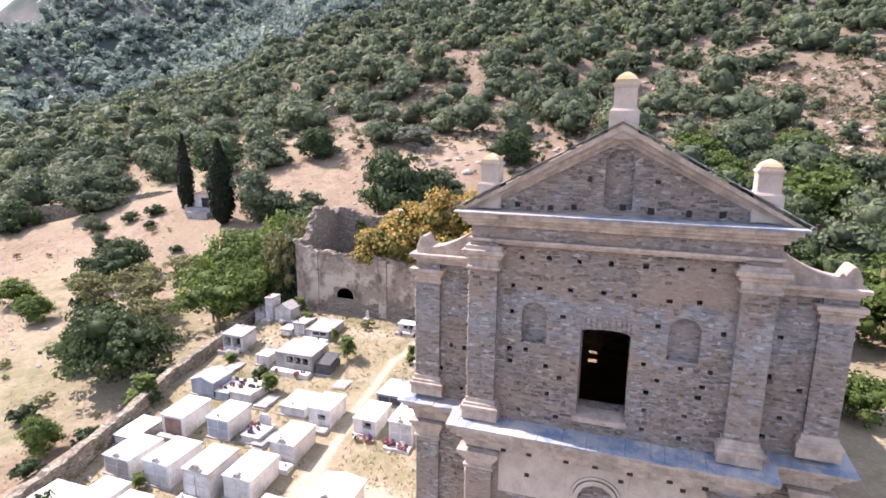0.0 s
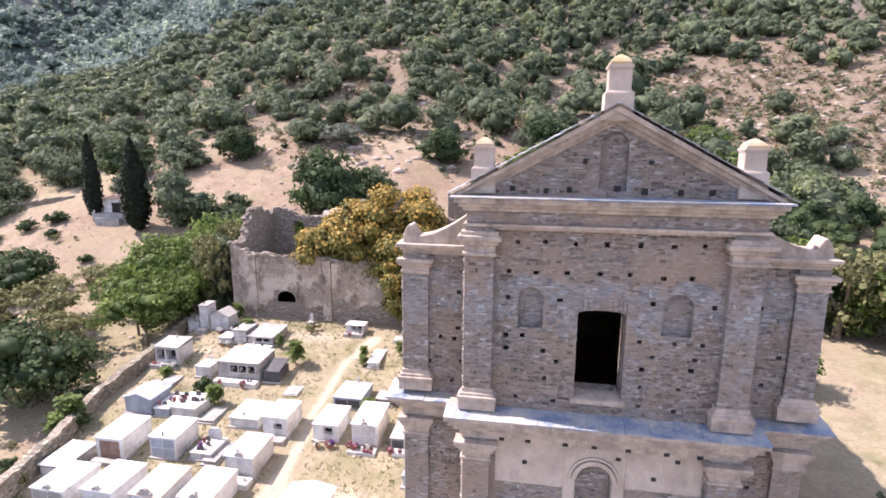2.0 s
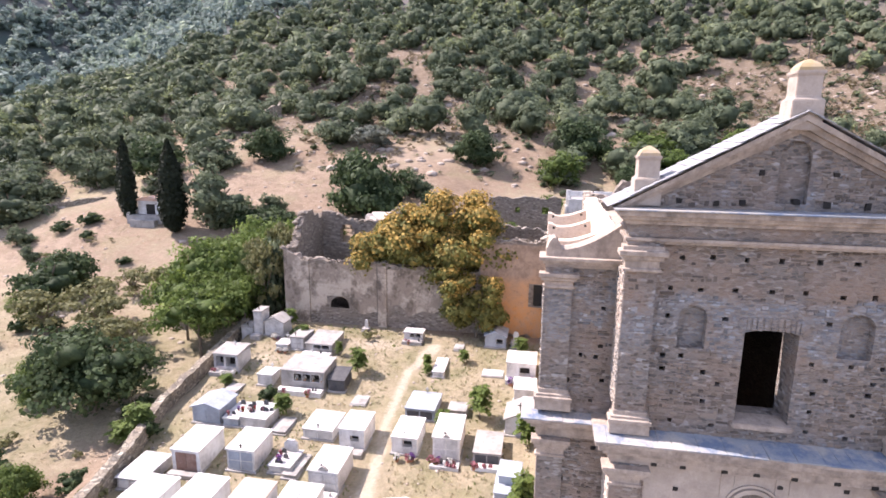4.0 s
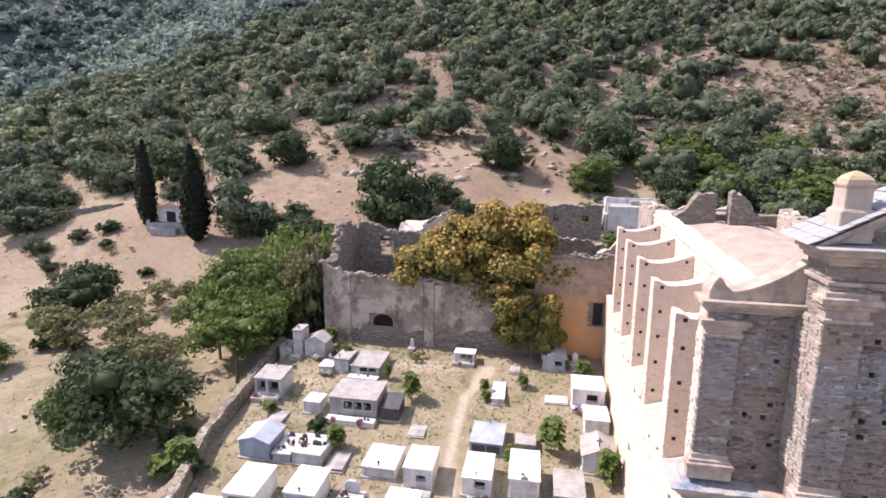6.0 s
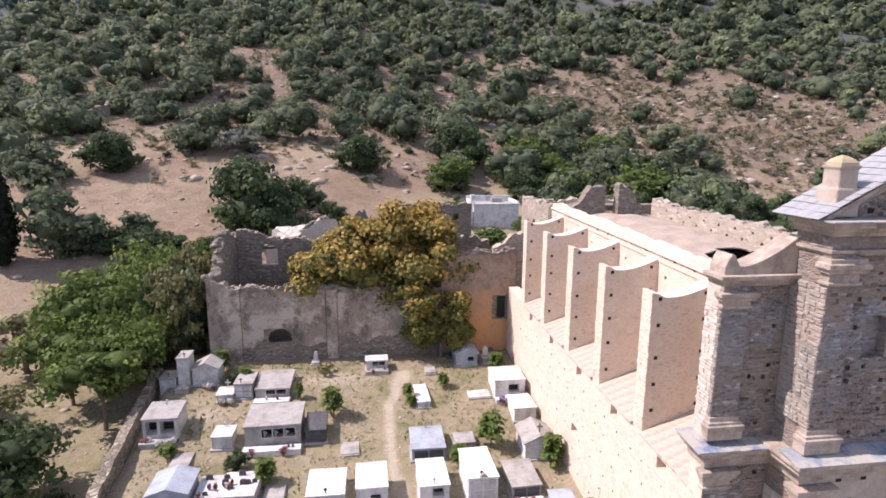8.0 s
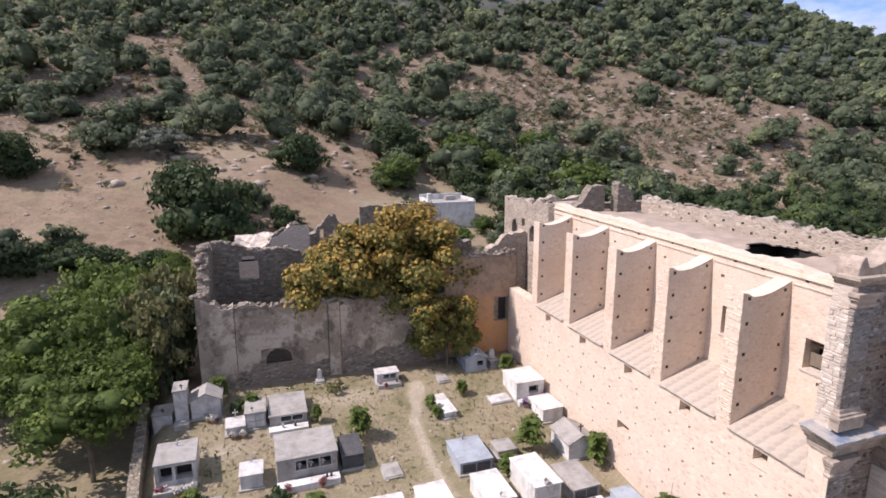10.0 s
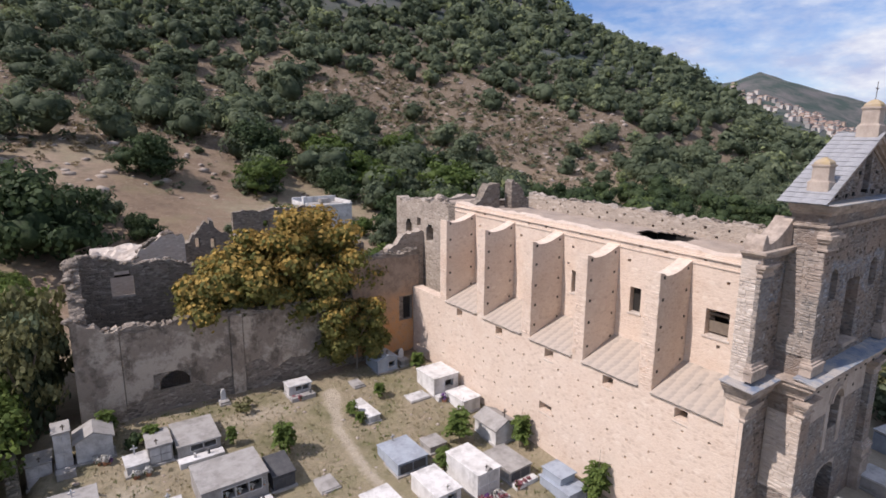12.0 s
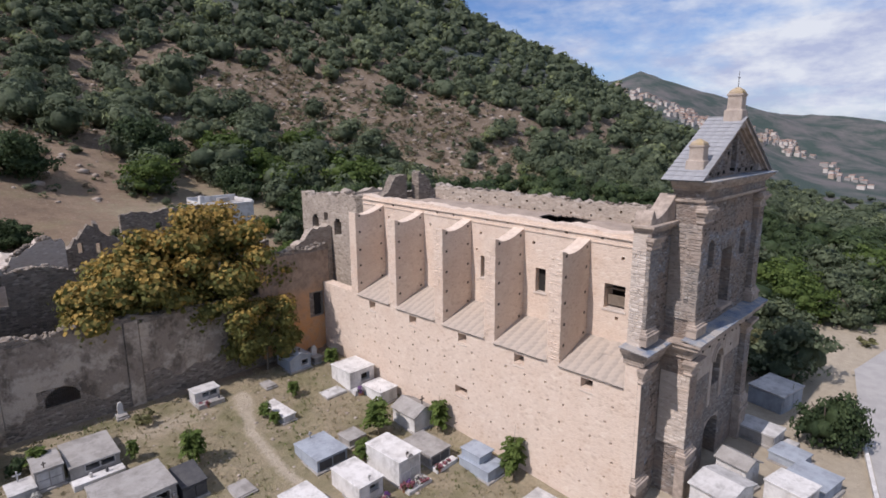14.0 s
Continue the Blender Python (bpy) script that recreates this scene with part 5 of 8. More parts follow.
def raw_mesh(name, co, faces, material, tint=None):
    me = bpy.data.meshes.new(name)
    tri = faces[:, 2] == faces[:, 3]
    loops = np.where(tri, 3, 4)
    idx = faces.ravel()[np.column_stack([np.ones((len(faces), 3), bool), ~tri]).ravel()]
    me.vertices.add(len(co))
    me.vertices.foreach_set("co", np.ascontiguousarray(co, np.float32).ravel())
    me.loops.add(len(idx))
    me.loops.foreach_set("vertex_index", idx.astype(np.int32))
    me.polygons.add(len(faces))
    me.polygons.foreach_set("loop_start", np.concatenate([[0], np.cumsum(loops)[:-1]]).astype(np.int32))
    me.polygons.foreach_set("use_smooth", np.ones(len(faces), bool))
    me.update(calc_edges=True)
    if tint is not None:
        at = me.attributes.new("tint", "FLOAT", "POINT")
        at.data.foreach_set("value", np.ascontiguousarray(tint, np.float32))
    me.materials.append(material)
    return me


def trunk_bm(h, r, seed, limbs=4, spread=1.2):
    rg = random.Random(seed)
    bm = bmesh.new()

    def limb(a, b, r0, r1, n=6):
        a, b = Vector(a), Vector(b)
        q = (b - a).to_track_quat("Z", "Y")
        rings = []
        for k in range(4):
            w = k / 3
            c = a.lerp(b, w) + Vector((rg.uniform(-1, 1), rg.uniform(-1, 1), 0)) * r0 * 0.5 * (0 < k < 3)
            rr_ = r0 + (r1 - r0) * w
            rings.append([bm.verts.new(c + q @ Vector((rr_ * math.cos(2 * math.pi * i / n), rr_ * math.sin(2 * math.pi * i / n), 0))) for i in range(n)])
        for p, s in zip(rings, rings[1:]):
            for i in range(n):
                bm.faces.new((p[i], p[(i + 1) % n], s[(i + 1) % n], s[i]))
    limb((0, 0, -0.4), (rg.uniform(-.2, .2), rg.uniform(-.2, .2), h), r, r * 0.7)
    for i in range(limbs):
        a = 2 * math.pi * i / limbs + rg.uniform(-.4, .4)
        limb((0, 0, h * rg.uniform(0.55, 0.95)), (spread * math.cos(a), spread * math.sin(a), h * rg.uniform(1.4, 1.9)), r * 0.55, r * 0.2)
    return bm


def tree_kind(name, label, category, seed, w, h, stem, material, lobes=10, leaves=2200, leaf=0.32, r=None, tint=0.3, hull=True, clumps=60, spread=0.085, dome=True):
    """Builds one tree at the origin; copies share its meshes."""
    ob = thing(name, label, category)
    part("trunk", trunk_bm(max(stem, 0.2) + 0.3 * h, r or 0.03 * w + 0.05, seed, 4, w * 0.22), BARK, ob)
    co, f, dt = crown_data(seed, w, h, lobes, leaves, leaf, hull, 0.52, clumps, spread, dome)
    co[:, 2] += stem
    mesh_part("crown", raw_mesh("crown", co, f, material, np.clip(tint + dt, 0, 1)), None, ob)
    return ob


def forest(name, label, category, spots, seed, material, leaves, leaf, kinds=7, lobes=6, clumps=26, hull=True, core=0.72):
    """One mesh of many trees: spots are rows of x, y, width, height, tint."""
    rng = np.random.default_rng(seed)
    protos = [crown_data(seed * 100 + i, 1.0, 1.0, lobes, leaves, leaf, hull, core, clumps, 0.1, True, True) for i in range(kinds)]
    vs, fs, ts, base = [], [], [], 0
    for x, y, w, h, tint in spots:
        co, f, dt = protos[rng.integers(kinds)]
        a = rng.uniform(0, 2 * math.pi)
        c, s = math.cos(a), math.sin(a)
        k = np.column_stack([(co[:, 0] * c - co[:, 1] * s) * w + x, (co[:, 0] * s + co[:, 1] * c) * w + y, co[:, 2] * h + tz(x, y) - 0.1 * h])
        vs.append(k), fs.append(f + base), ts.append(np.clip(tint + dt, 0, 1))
        base += len(k)
    me = raw_mesh(name, np.concatenate(vs), np.concatenate(fs), material, np.concatenate(ts))
    return tagged(mesh_part(name, me, None), label, category, kind="stuff")


def wood_density(x, y):
    """How thickly the slope is wooded, 0 to 1."""
    d = 1.02 + 0.12 * bumps(x, y, 17.0, 1.0)
    bare = smooth(-70, -62, x) * (1 - smooth(-14, -4, x)) * (1 - smooth(99, 110, y + 0.25 * (x + 45)))
    d = d - 1.0 * bare
    xr = -46 + (y - 105) * 0.12
    d = d - 0.75 * np.exp(-((x - xr) / 7.0) ** 2) * smooth(92, 105, y) * (1 - smooth(150, 175, y))
    d = d - 1.05 * np.exp(-((x - 56) / 40) ** 2 - ((y - 114) / 40) ** 2) - 0.6 * np.exp(-((x + 12) / 24) ** 2 - ((y - 112) / 13) ** 2)
    d = d - 0.5 * np.exp(-((x - 36) / 30) ** 2 - ((y - 146) / 16) ** 2)
    d = d - 0.8 * np.exp(-((x + 78) / 10) ** 2 - ((y - 71) / 7) ** 2)
    d = d - 1.2 * (1 - smooth(-14, -5, x)) * smooth(-88, -80, x) * (1 - smooth(80, 86, y))
    d = d - 1.2 * np.exp(-((x + 2) / 8.0) ** 2 - ((y - 77) / 6.5) ** 2)
    return d


def plant_forest():
    rng = np.random.default_rng(3)
    near, mid, far, haze, valley = [], [], [], [], []
    for gx in np.arange(-430, 330, 5.4):
        for gy in np.arange(60, 345, 5.4):
            x, y = gx + rng.uniform(-2, 2), gy + rng.uniform(-2, 2)
            dist = math.hypot(x + 12, y - 3)
            if y < 72 and x > -92:
                continue
            d = float(wood_density(x, y))
            if dist > 230 and rng.uniform() < (0.5 if x > -90 else 0.22):
                continue
            if rng.uniform() > d:
                if rng.uniform() < (0.75 if y > 98 else 0.25) and dist < 200:
                    near.append((x, y, rng.uniform(0.8, 2.4), rng.uniform(0.6, 1.6), rng.uniform(0.1, 0.9)))
                    near.append((x + rng.uniform(-2.5, 2.5), y + rng.uniform(-2.5, 2.5), rng.uniform(0.6, 1.5), rng.uniform(0.4, 1.0), rng.uniform(0.3, 1.0))) if y > 98 else None
                continue
            w = float(np.clip(rng.normal(6.6, 2.2), 3.0, 12.5)) * (1.4 if dist > 230 else 1.0)
            h = w * rng.uniform(0.72, 1.05)
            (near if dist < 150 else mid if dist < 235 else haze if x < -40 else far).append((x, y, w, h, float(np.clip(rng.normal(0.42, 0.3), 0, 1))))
    # woods east of the church
    for gx in np.arange(15, 330, 5.2):
        for gy in np.arange(9.6, 74, 5.2):
            x, y = gx + rng.uniform(-2, 2), gy + rng.uniform(-2, 2)
            if (x < 17 + 0.08 * (74 - y) and y < 58) or (y < 20.5 and x < 46 + 1.2 * (20.5 - y)) or (x < 33 and 23 < y < 41):
                continue
            w = rng.uniform(4.5, 7.5)
            (valley if x < 72 else near if x < 110 else mid if x < 200 else far).append((x, y, w, w * rng.uniform(0.75, 1.05), float(np.clip(rng.normal(0.45, 0.25), 0, 1))))
    # woods on the valley floor below the village
    plain = []
    for _ in range(620):
        az, r = rng.uniform(70, 92), rng.uniform(330, 900)
        x, y = -29.5 + r * math.sin(radians(az)), 7.8 + r * math.cos(radians(az))
        w = rng.uniform(9, 17) * (0.8 + r / 2500)
        plain.append((x, y, w, w * rng.uniform(0.6, 0.85), float(np.clip(rng.normal(0.4, 0.25), 0, 1))))
    # dry brush on the rocky parts of the slope
    brush, heath = [], []
    while len(brush) + len(heath) < 2100:
        x, y = rng.uniform(-70, 125), rng.uniform(84, 168)
        if rng.uniform() < float(wood_density(x, y)) + 0.15 or (y < 97 and x < -8 and rng.uniform() < 0.8):
            continue
        w = rng.uniform(0.9, 2.6)
        (brush if rng.uniform() < 0.6 else heath).append((x, y, w, w * rng.uniform(0.5, 0.85), rng.uniform(0.0, 0.9)))
    forest("hill_woods", "dense dark green evergreen maquis trees on the near slope", "woods", near, 11, HOLM, 540, 0.092, 9, 5, 60)
    forest("upper_woods", "dense evergreen maquis covering the upper slope", "woods", mid, 12, HOLM, 135, 0.168, 8, 4, 34)
    forest("far_woods", "far evergreen woods along the ridge", "woods", far, 13, HOLM, 64, 0.21, 7, 3, 18)
    # these crowns are pale and bluish because haze is in their leaf colour
    forest("hazy_woods", "distant evergreen woods on the side ridge, with haze painted into the leaf colour", "woods", haze, 14, HAZELEAF, 62, 0.21, 7, 4, 30, True, 0.52)
    forest("valley_woods", "leafy green woods beside the church and the road", "woods", valley, 15, OAK, 860, 0.065, 5, 8, 50)
    forest("plain_woods", "distant woods and hedges on the valley floor", "woods", plain, 16, HOLM, 50, 0.18, 6, 3, 12)
    forest("dry_brush", "dry olive-brown brushwood on the rocky slope", "brush", brush, 17, BRUSH, 90, 0.17, 7, 3, 12, False)
    forest("green_brush", "low green maquis shrubs between rocks", "brush", heath, 18, HOLM, 90, 0.17, 7, 3, 12, False)


plant_forest()

# single trees: kinds first, then copies: (kind, x, y, width scale, height scale, turn)
KINDS = {}


def plant(kind, x, y, sw=1.0, sh=None, turn=0.0, z=None):
    base = KINDS[kind]
    m = pose(x, y, tz(x, y) if z is None else z, 0, 0, turn)
    if not base.get("used"):
        base["used"] = 1
        base.scale = (sw, sw, sh or sw)
        base.matrix_basis = m @ Matrix.Diagonal((sw, sw, sh or sw, 1))
        return base
    ob = copy_thing(base, m)
    ob.matrix_basis = m @ Matrix.Diagonal((sw, sw, sh or sw, 1))
    return ob


KINDS["oak"] = tree_kind("oak_tree", "broad dark green evergreen oak standing on dry pasture", "tree", 31, 8.0, 6.0, -0.5, OAK, 15, 3700, 0.3, tint=0.14, clumps=110, spread=0.095)
KINDS["oakb"] = tree_kind("oak_tree", "rounded grey-green evergreen oak on dry pasture", "tree", 32, 7.0, 6.0, -0.4, HOLM, 12, 2200, 0.34, tint=0.22, clumps=80, spread=0.1)
KINDS["ash"] = tree_kind("leafy_tree", "bright green bushy tree beside the graveyard wall", "tree", 33, 8.0, 6.9, 0.1, FRESH, 15, 5400, 0.27, tint=0.42, clumps=140, spread=0.095)
KINDS["ashw"] = tree_kind("leafy_tree", "green tree with slender bare stems beside the graveyard wall", "tree", 44, 8.0, 4.8, 2.0, FRESH, 13, 5200, 0.25, r=0.16, tint=0.35, dome=False, clumps=110, spread=0.1)
KINDS["ashb"] = tree_kind("leafy_tree", "green bushy tree among darker evergreens", "tree", 43, 8.0, 6.9, 0.1, FRESH, 12, 1900, 0.34, tint=0.15, clumps=80, spread=0.095)
KINDS["fig"] = tree_kind("fig_tree", "dark green spreading fig tree on the field", "tree", 34, 9.0, 6.3, 0.3, OAK, 16, 7000, 0.3, tint=0.4, clumps=120, spread=0.1)
KINDS["dry"] = tree_kind("dry_tree", "sparse olive-brown tree with dry twigs", "tree", 35, 5.0, 4.2, 0.5, DRYLEAF, 10, 1500, 0.24, tint=0.1, hull=False, dome=False, clumps=46, spread=0.1)
KINDS["grey"] = tree_kind("olive_tree", "low silvery grey-green olive tree on the slope", "tree", 36, 7.0, 4.6, 0.3, leafy("olive_leaves", (0.12, 0.135, 0.11), (0.27, 0.29, 0.24)), 10, 2600, 0.3, tint=0.35, clumps=80)


def chestnut(name, label, seed, place, lobes, leaves, leaf, stem, r):
    """A tree turning yellow: lobes are rows of x, y, z and radius about its foot."""
    rng = np.random.default_rng(seed)
    ob = thing(name, label, "tree", place)
    part("trunk", trunk_bm(stem, r, seed, 5, stem * 0.55), BARK, ob)
    c = np.array([q[:3] for q in lobes])
    rad = np.array([q[3] for q in lobes])
    vs, fs, gold, base = [], [], [], 0
    for p, q in zip(c, rad):
        k = ICO_V * (1 + rng.normal(0, 0.12, (len(ICO_V), 1))) * q * np.array([0.62, 0.62, 0.5]) + p
        vs.append(k), fs.append(np.column_stack([ICO_F, ICO_F[:, 2]]) + base), gold.append(np.full(len(k), 0.05))
        base += len(k)
    pick = rng.choice(len(c), leaves, p=rad ** 2 / (rad ** 2).sum())
    d = rng.normal(size=(leaves, 3))
    d[:, 2] = np.abs(d[:, 2]) * rng.choice((1, 1, 1, -1), leaves)
    d /= np.linalg.norm(d, axis=1, keepdims=True)
    pts = c[pick] + d * (rad[pick, None] * np.array([1, 1, 0.75])) * rng.uniform(0.6, 1.15, (leaves, 1))
    co, q = quads_mesh("", pts, d + rng.normal(0, 0.38, d.shape) + np.array([0, 0, 0.15]), leaf * rng.uniform(0.6, 1.5, leaves), rng)
    top, low = c[:, 2].max(), c[:, 2].min()
    g = (0.1 if leaves > 9000 else -0.12) + 0.5 * np.clip((pts[:, 2] - low) / (top - low), 0, 1) + 0.22 * d[:, 2] + rng.normal(0, 0.08, len(c))[pick]
    vs.append(co), fs.append(q + base), gold.append(np.repeat(g, 4))
    me = raw_mesh("crown", np.concatenate(vs), np.concatenate(fs), AUTUMN, np.full(base + len(co), 0.15))
    at = me.attributes.new("gold", "FLOAT", "POINT")
    at.data.foreach_set("value", np.concatenate(gold).astype(np.float32))
    mesh_part("crown", me, None, ob)
    return ob


lr = np.random.default_rng(17)
lobes = []
for i in range(110):
    w = lr.uniform(0, 1) ** 0.85                       # 0 at the tall end, 1 at the tip that hangs over the wall
    top, low = 11.9 - 6.2 * max(0.0, w - 0.2) ** 1.25 - 6.0 * max(0.0, 0.2 - w), 2.2 + 3.6 * min(w, 0.6)
    side = lr.uniform(-1, 1)
    z = low + (top - low) * lr.uniform(0, 1) ** 0.65 * (1 - 0.35 * abs(side))
    lobes.append((4.3 - 12.4 * w + lr.uniform(-0.4, 0.4), side * (3.2 - 1.4 * w), z, lr.uniform(0.95, 1.6) * (1.1 - 0.2 * w)))
chestnut("chestnut_tree", "large tree with yellow and orange autumn leaves inside the ruin", 37, (-14.6, 46.0, 1.0), lobes, 30000, 0.27, 4.6, 0.34)
lobes = [(lr.uniform(-2.6, 2.0), lr.uniform(-0.8, 0.4), lr.uniform(0.7, 5.4), lr.uniform(0.55, 0.95)) for i in range(44)]
chestnut("young_chestnut", "young green tree turning yellow against the orange wall", 38, (-12.2, 42.9, 0.7), lobes, 7000, 0.2, 2.2, 0.1)


def frond_shrub(name, label, seed, h, material, fronds=34, pairs=9):
    """A young tree of heaven: thin stems with long arching fronds of paired leaflets."""
    rng = np.random.default_rng(seed)
    ob = thing(name, label, "shrub")
    part("trunk", trunk_bm(h * 0.55, 0.035, seed, 3, 0.25), BARK, ob)
    pts, nrm, size, tone = [], [], [], []
    for i in range(fronds):
        a, up = rng.uniform(0, 2 * math.pi), rng.uniform(0.25, 1.0)
        z0, reach, tn = h * (0.03 + 0.66 * up), h * rng.uniform(0.28, 0.46) * (1.15 - 0.45 * up), rng.normal(0, 0.2)
        for k in range(pairs):
            t = (k + 1.5) / (pairs + 1)
            r = reach * t
            z = z0 + h * 0.34 * t * (0.4 + 0.6 * up) - h * 0.26 * t * t
            for side in (-1, 1):
                off = side * 0.085 * h * (1 - 0.6 * t)
                pts.append((r * math.cos(a) - off * math.sin(a), r * math.sin(a) + off * math.cos(a), z - 0.02 * h))
                nrm.append((0.25 * math.cos(a) * t, 0.25 * math.sin(a) * t, 1.0))
                size.append(0.15 * h * (1.1 - 0.5 * t))
                tone.append(tn)
    n = len(pts)
    co, q = quads_mesh("", np.array(pts), np.array(nrm) + rng.normal(0, 0.25, (n, 3)), np.array(size), rng, aspect=0.8)
    mesh_part("crown", raw_mesh("crown", co, q, material, np.clip(0.45 + np.repeat(tone, 4), 0, 1)), None, ob)
    return ob


KINDS["shrub"] = frond_shrub("green_shrub", "bright green leafy shrub growing between the tombs", 39, 2.2, FRESH, 40)
KINDS["weed"] = tree_kind("dry_shrub", "small olive-brown shrub in dry grass", "shrub", 40, 1.4, 0.9, 0.05, DRYLEAF, 5, 240, 0.16, r=0.03, tint=0.1, hull=False, clumps=16, spread=0.14)
KINDS["bush"] = tree_kind("dark_shrub", "dense dark green bush on the dry slope", "shrub", 41, 3.0, 2.2, 0.1, OAK, 6, 700, 0.24, r=0.08, tint=0.25, clumps=36, spread=0.1)


def cypress(x, y, h, w, seed):
    rng = np.random.default_rng(seed)
    ob = thing("cypress", "tall narrow dark green cypress beside the shrine", "tree", (x, y, tz(x, y)), group="cypresses")
    part("trunk", trunk_bm(1.4, 0.16, seed, 0), BARK, ob)

    def rad(t):
        return 0.5 * w * np.sin(np.pi * np.clip(t, 0.015, 0.985) ** 0.62) ** 0.8
    n = int(900 * w * h / 24)
    t = rng.uniform(0, 1, n)
    a = rng.uniform(0, 2 * np.pi, n)
    r = rad(t) * rng.uniform(0.82, 1.1, n)
    pts = np.column_stack([r * np.cos(a), r * np.sin(a), 0.35 + t * (h - 0.35)])
    nr = np.column_stack([np.cos(a), np.sin(a), np.full(n, 0.25)]) + rng.normal(0, 0.35, (n, 3))
    co, q = quads_mesh("", pts, nr, rng.uniform(0.3, 0.6, n), rng)
    k, m = 14, 12
    tt = np.linspace(0, 1, k)
    hull = np.array([[0.86 * rad(v) * math.cos(2 * math.pi * i / m), 0.86 * rad(v) * math.sin(2 * math.pi * i / m), 0.35 + v * (h - 0.4)] for v in tt for i in range(m)])
    hf = np.array([[j * m + i, j * m + (i + 1) % m, (j + 1) * m + (i + 1) % m, (j + 1) * m + i] for j in range(k - 1) for i in range(m)])
    mesh_part("crown", raw_mesh("crown", np.concatenate([co, hull]), np.concatenate([q, hf + len(co)]), CYPRESS, np.full(len(co) + len(hull), 0.1)), None, ob)


cypress(-63.8, 67.0, 11.7, 2.3, 1)
cypress(-54.8, 64.0, 12.1, 3.7, 2)
cypress(-65.6, 68.4, 9.6, 1.8, 3)

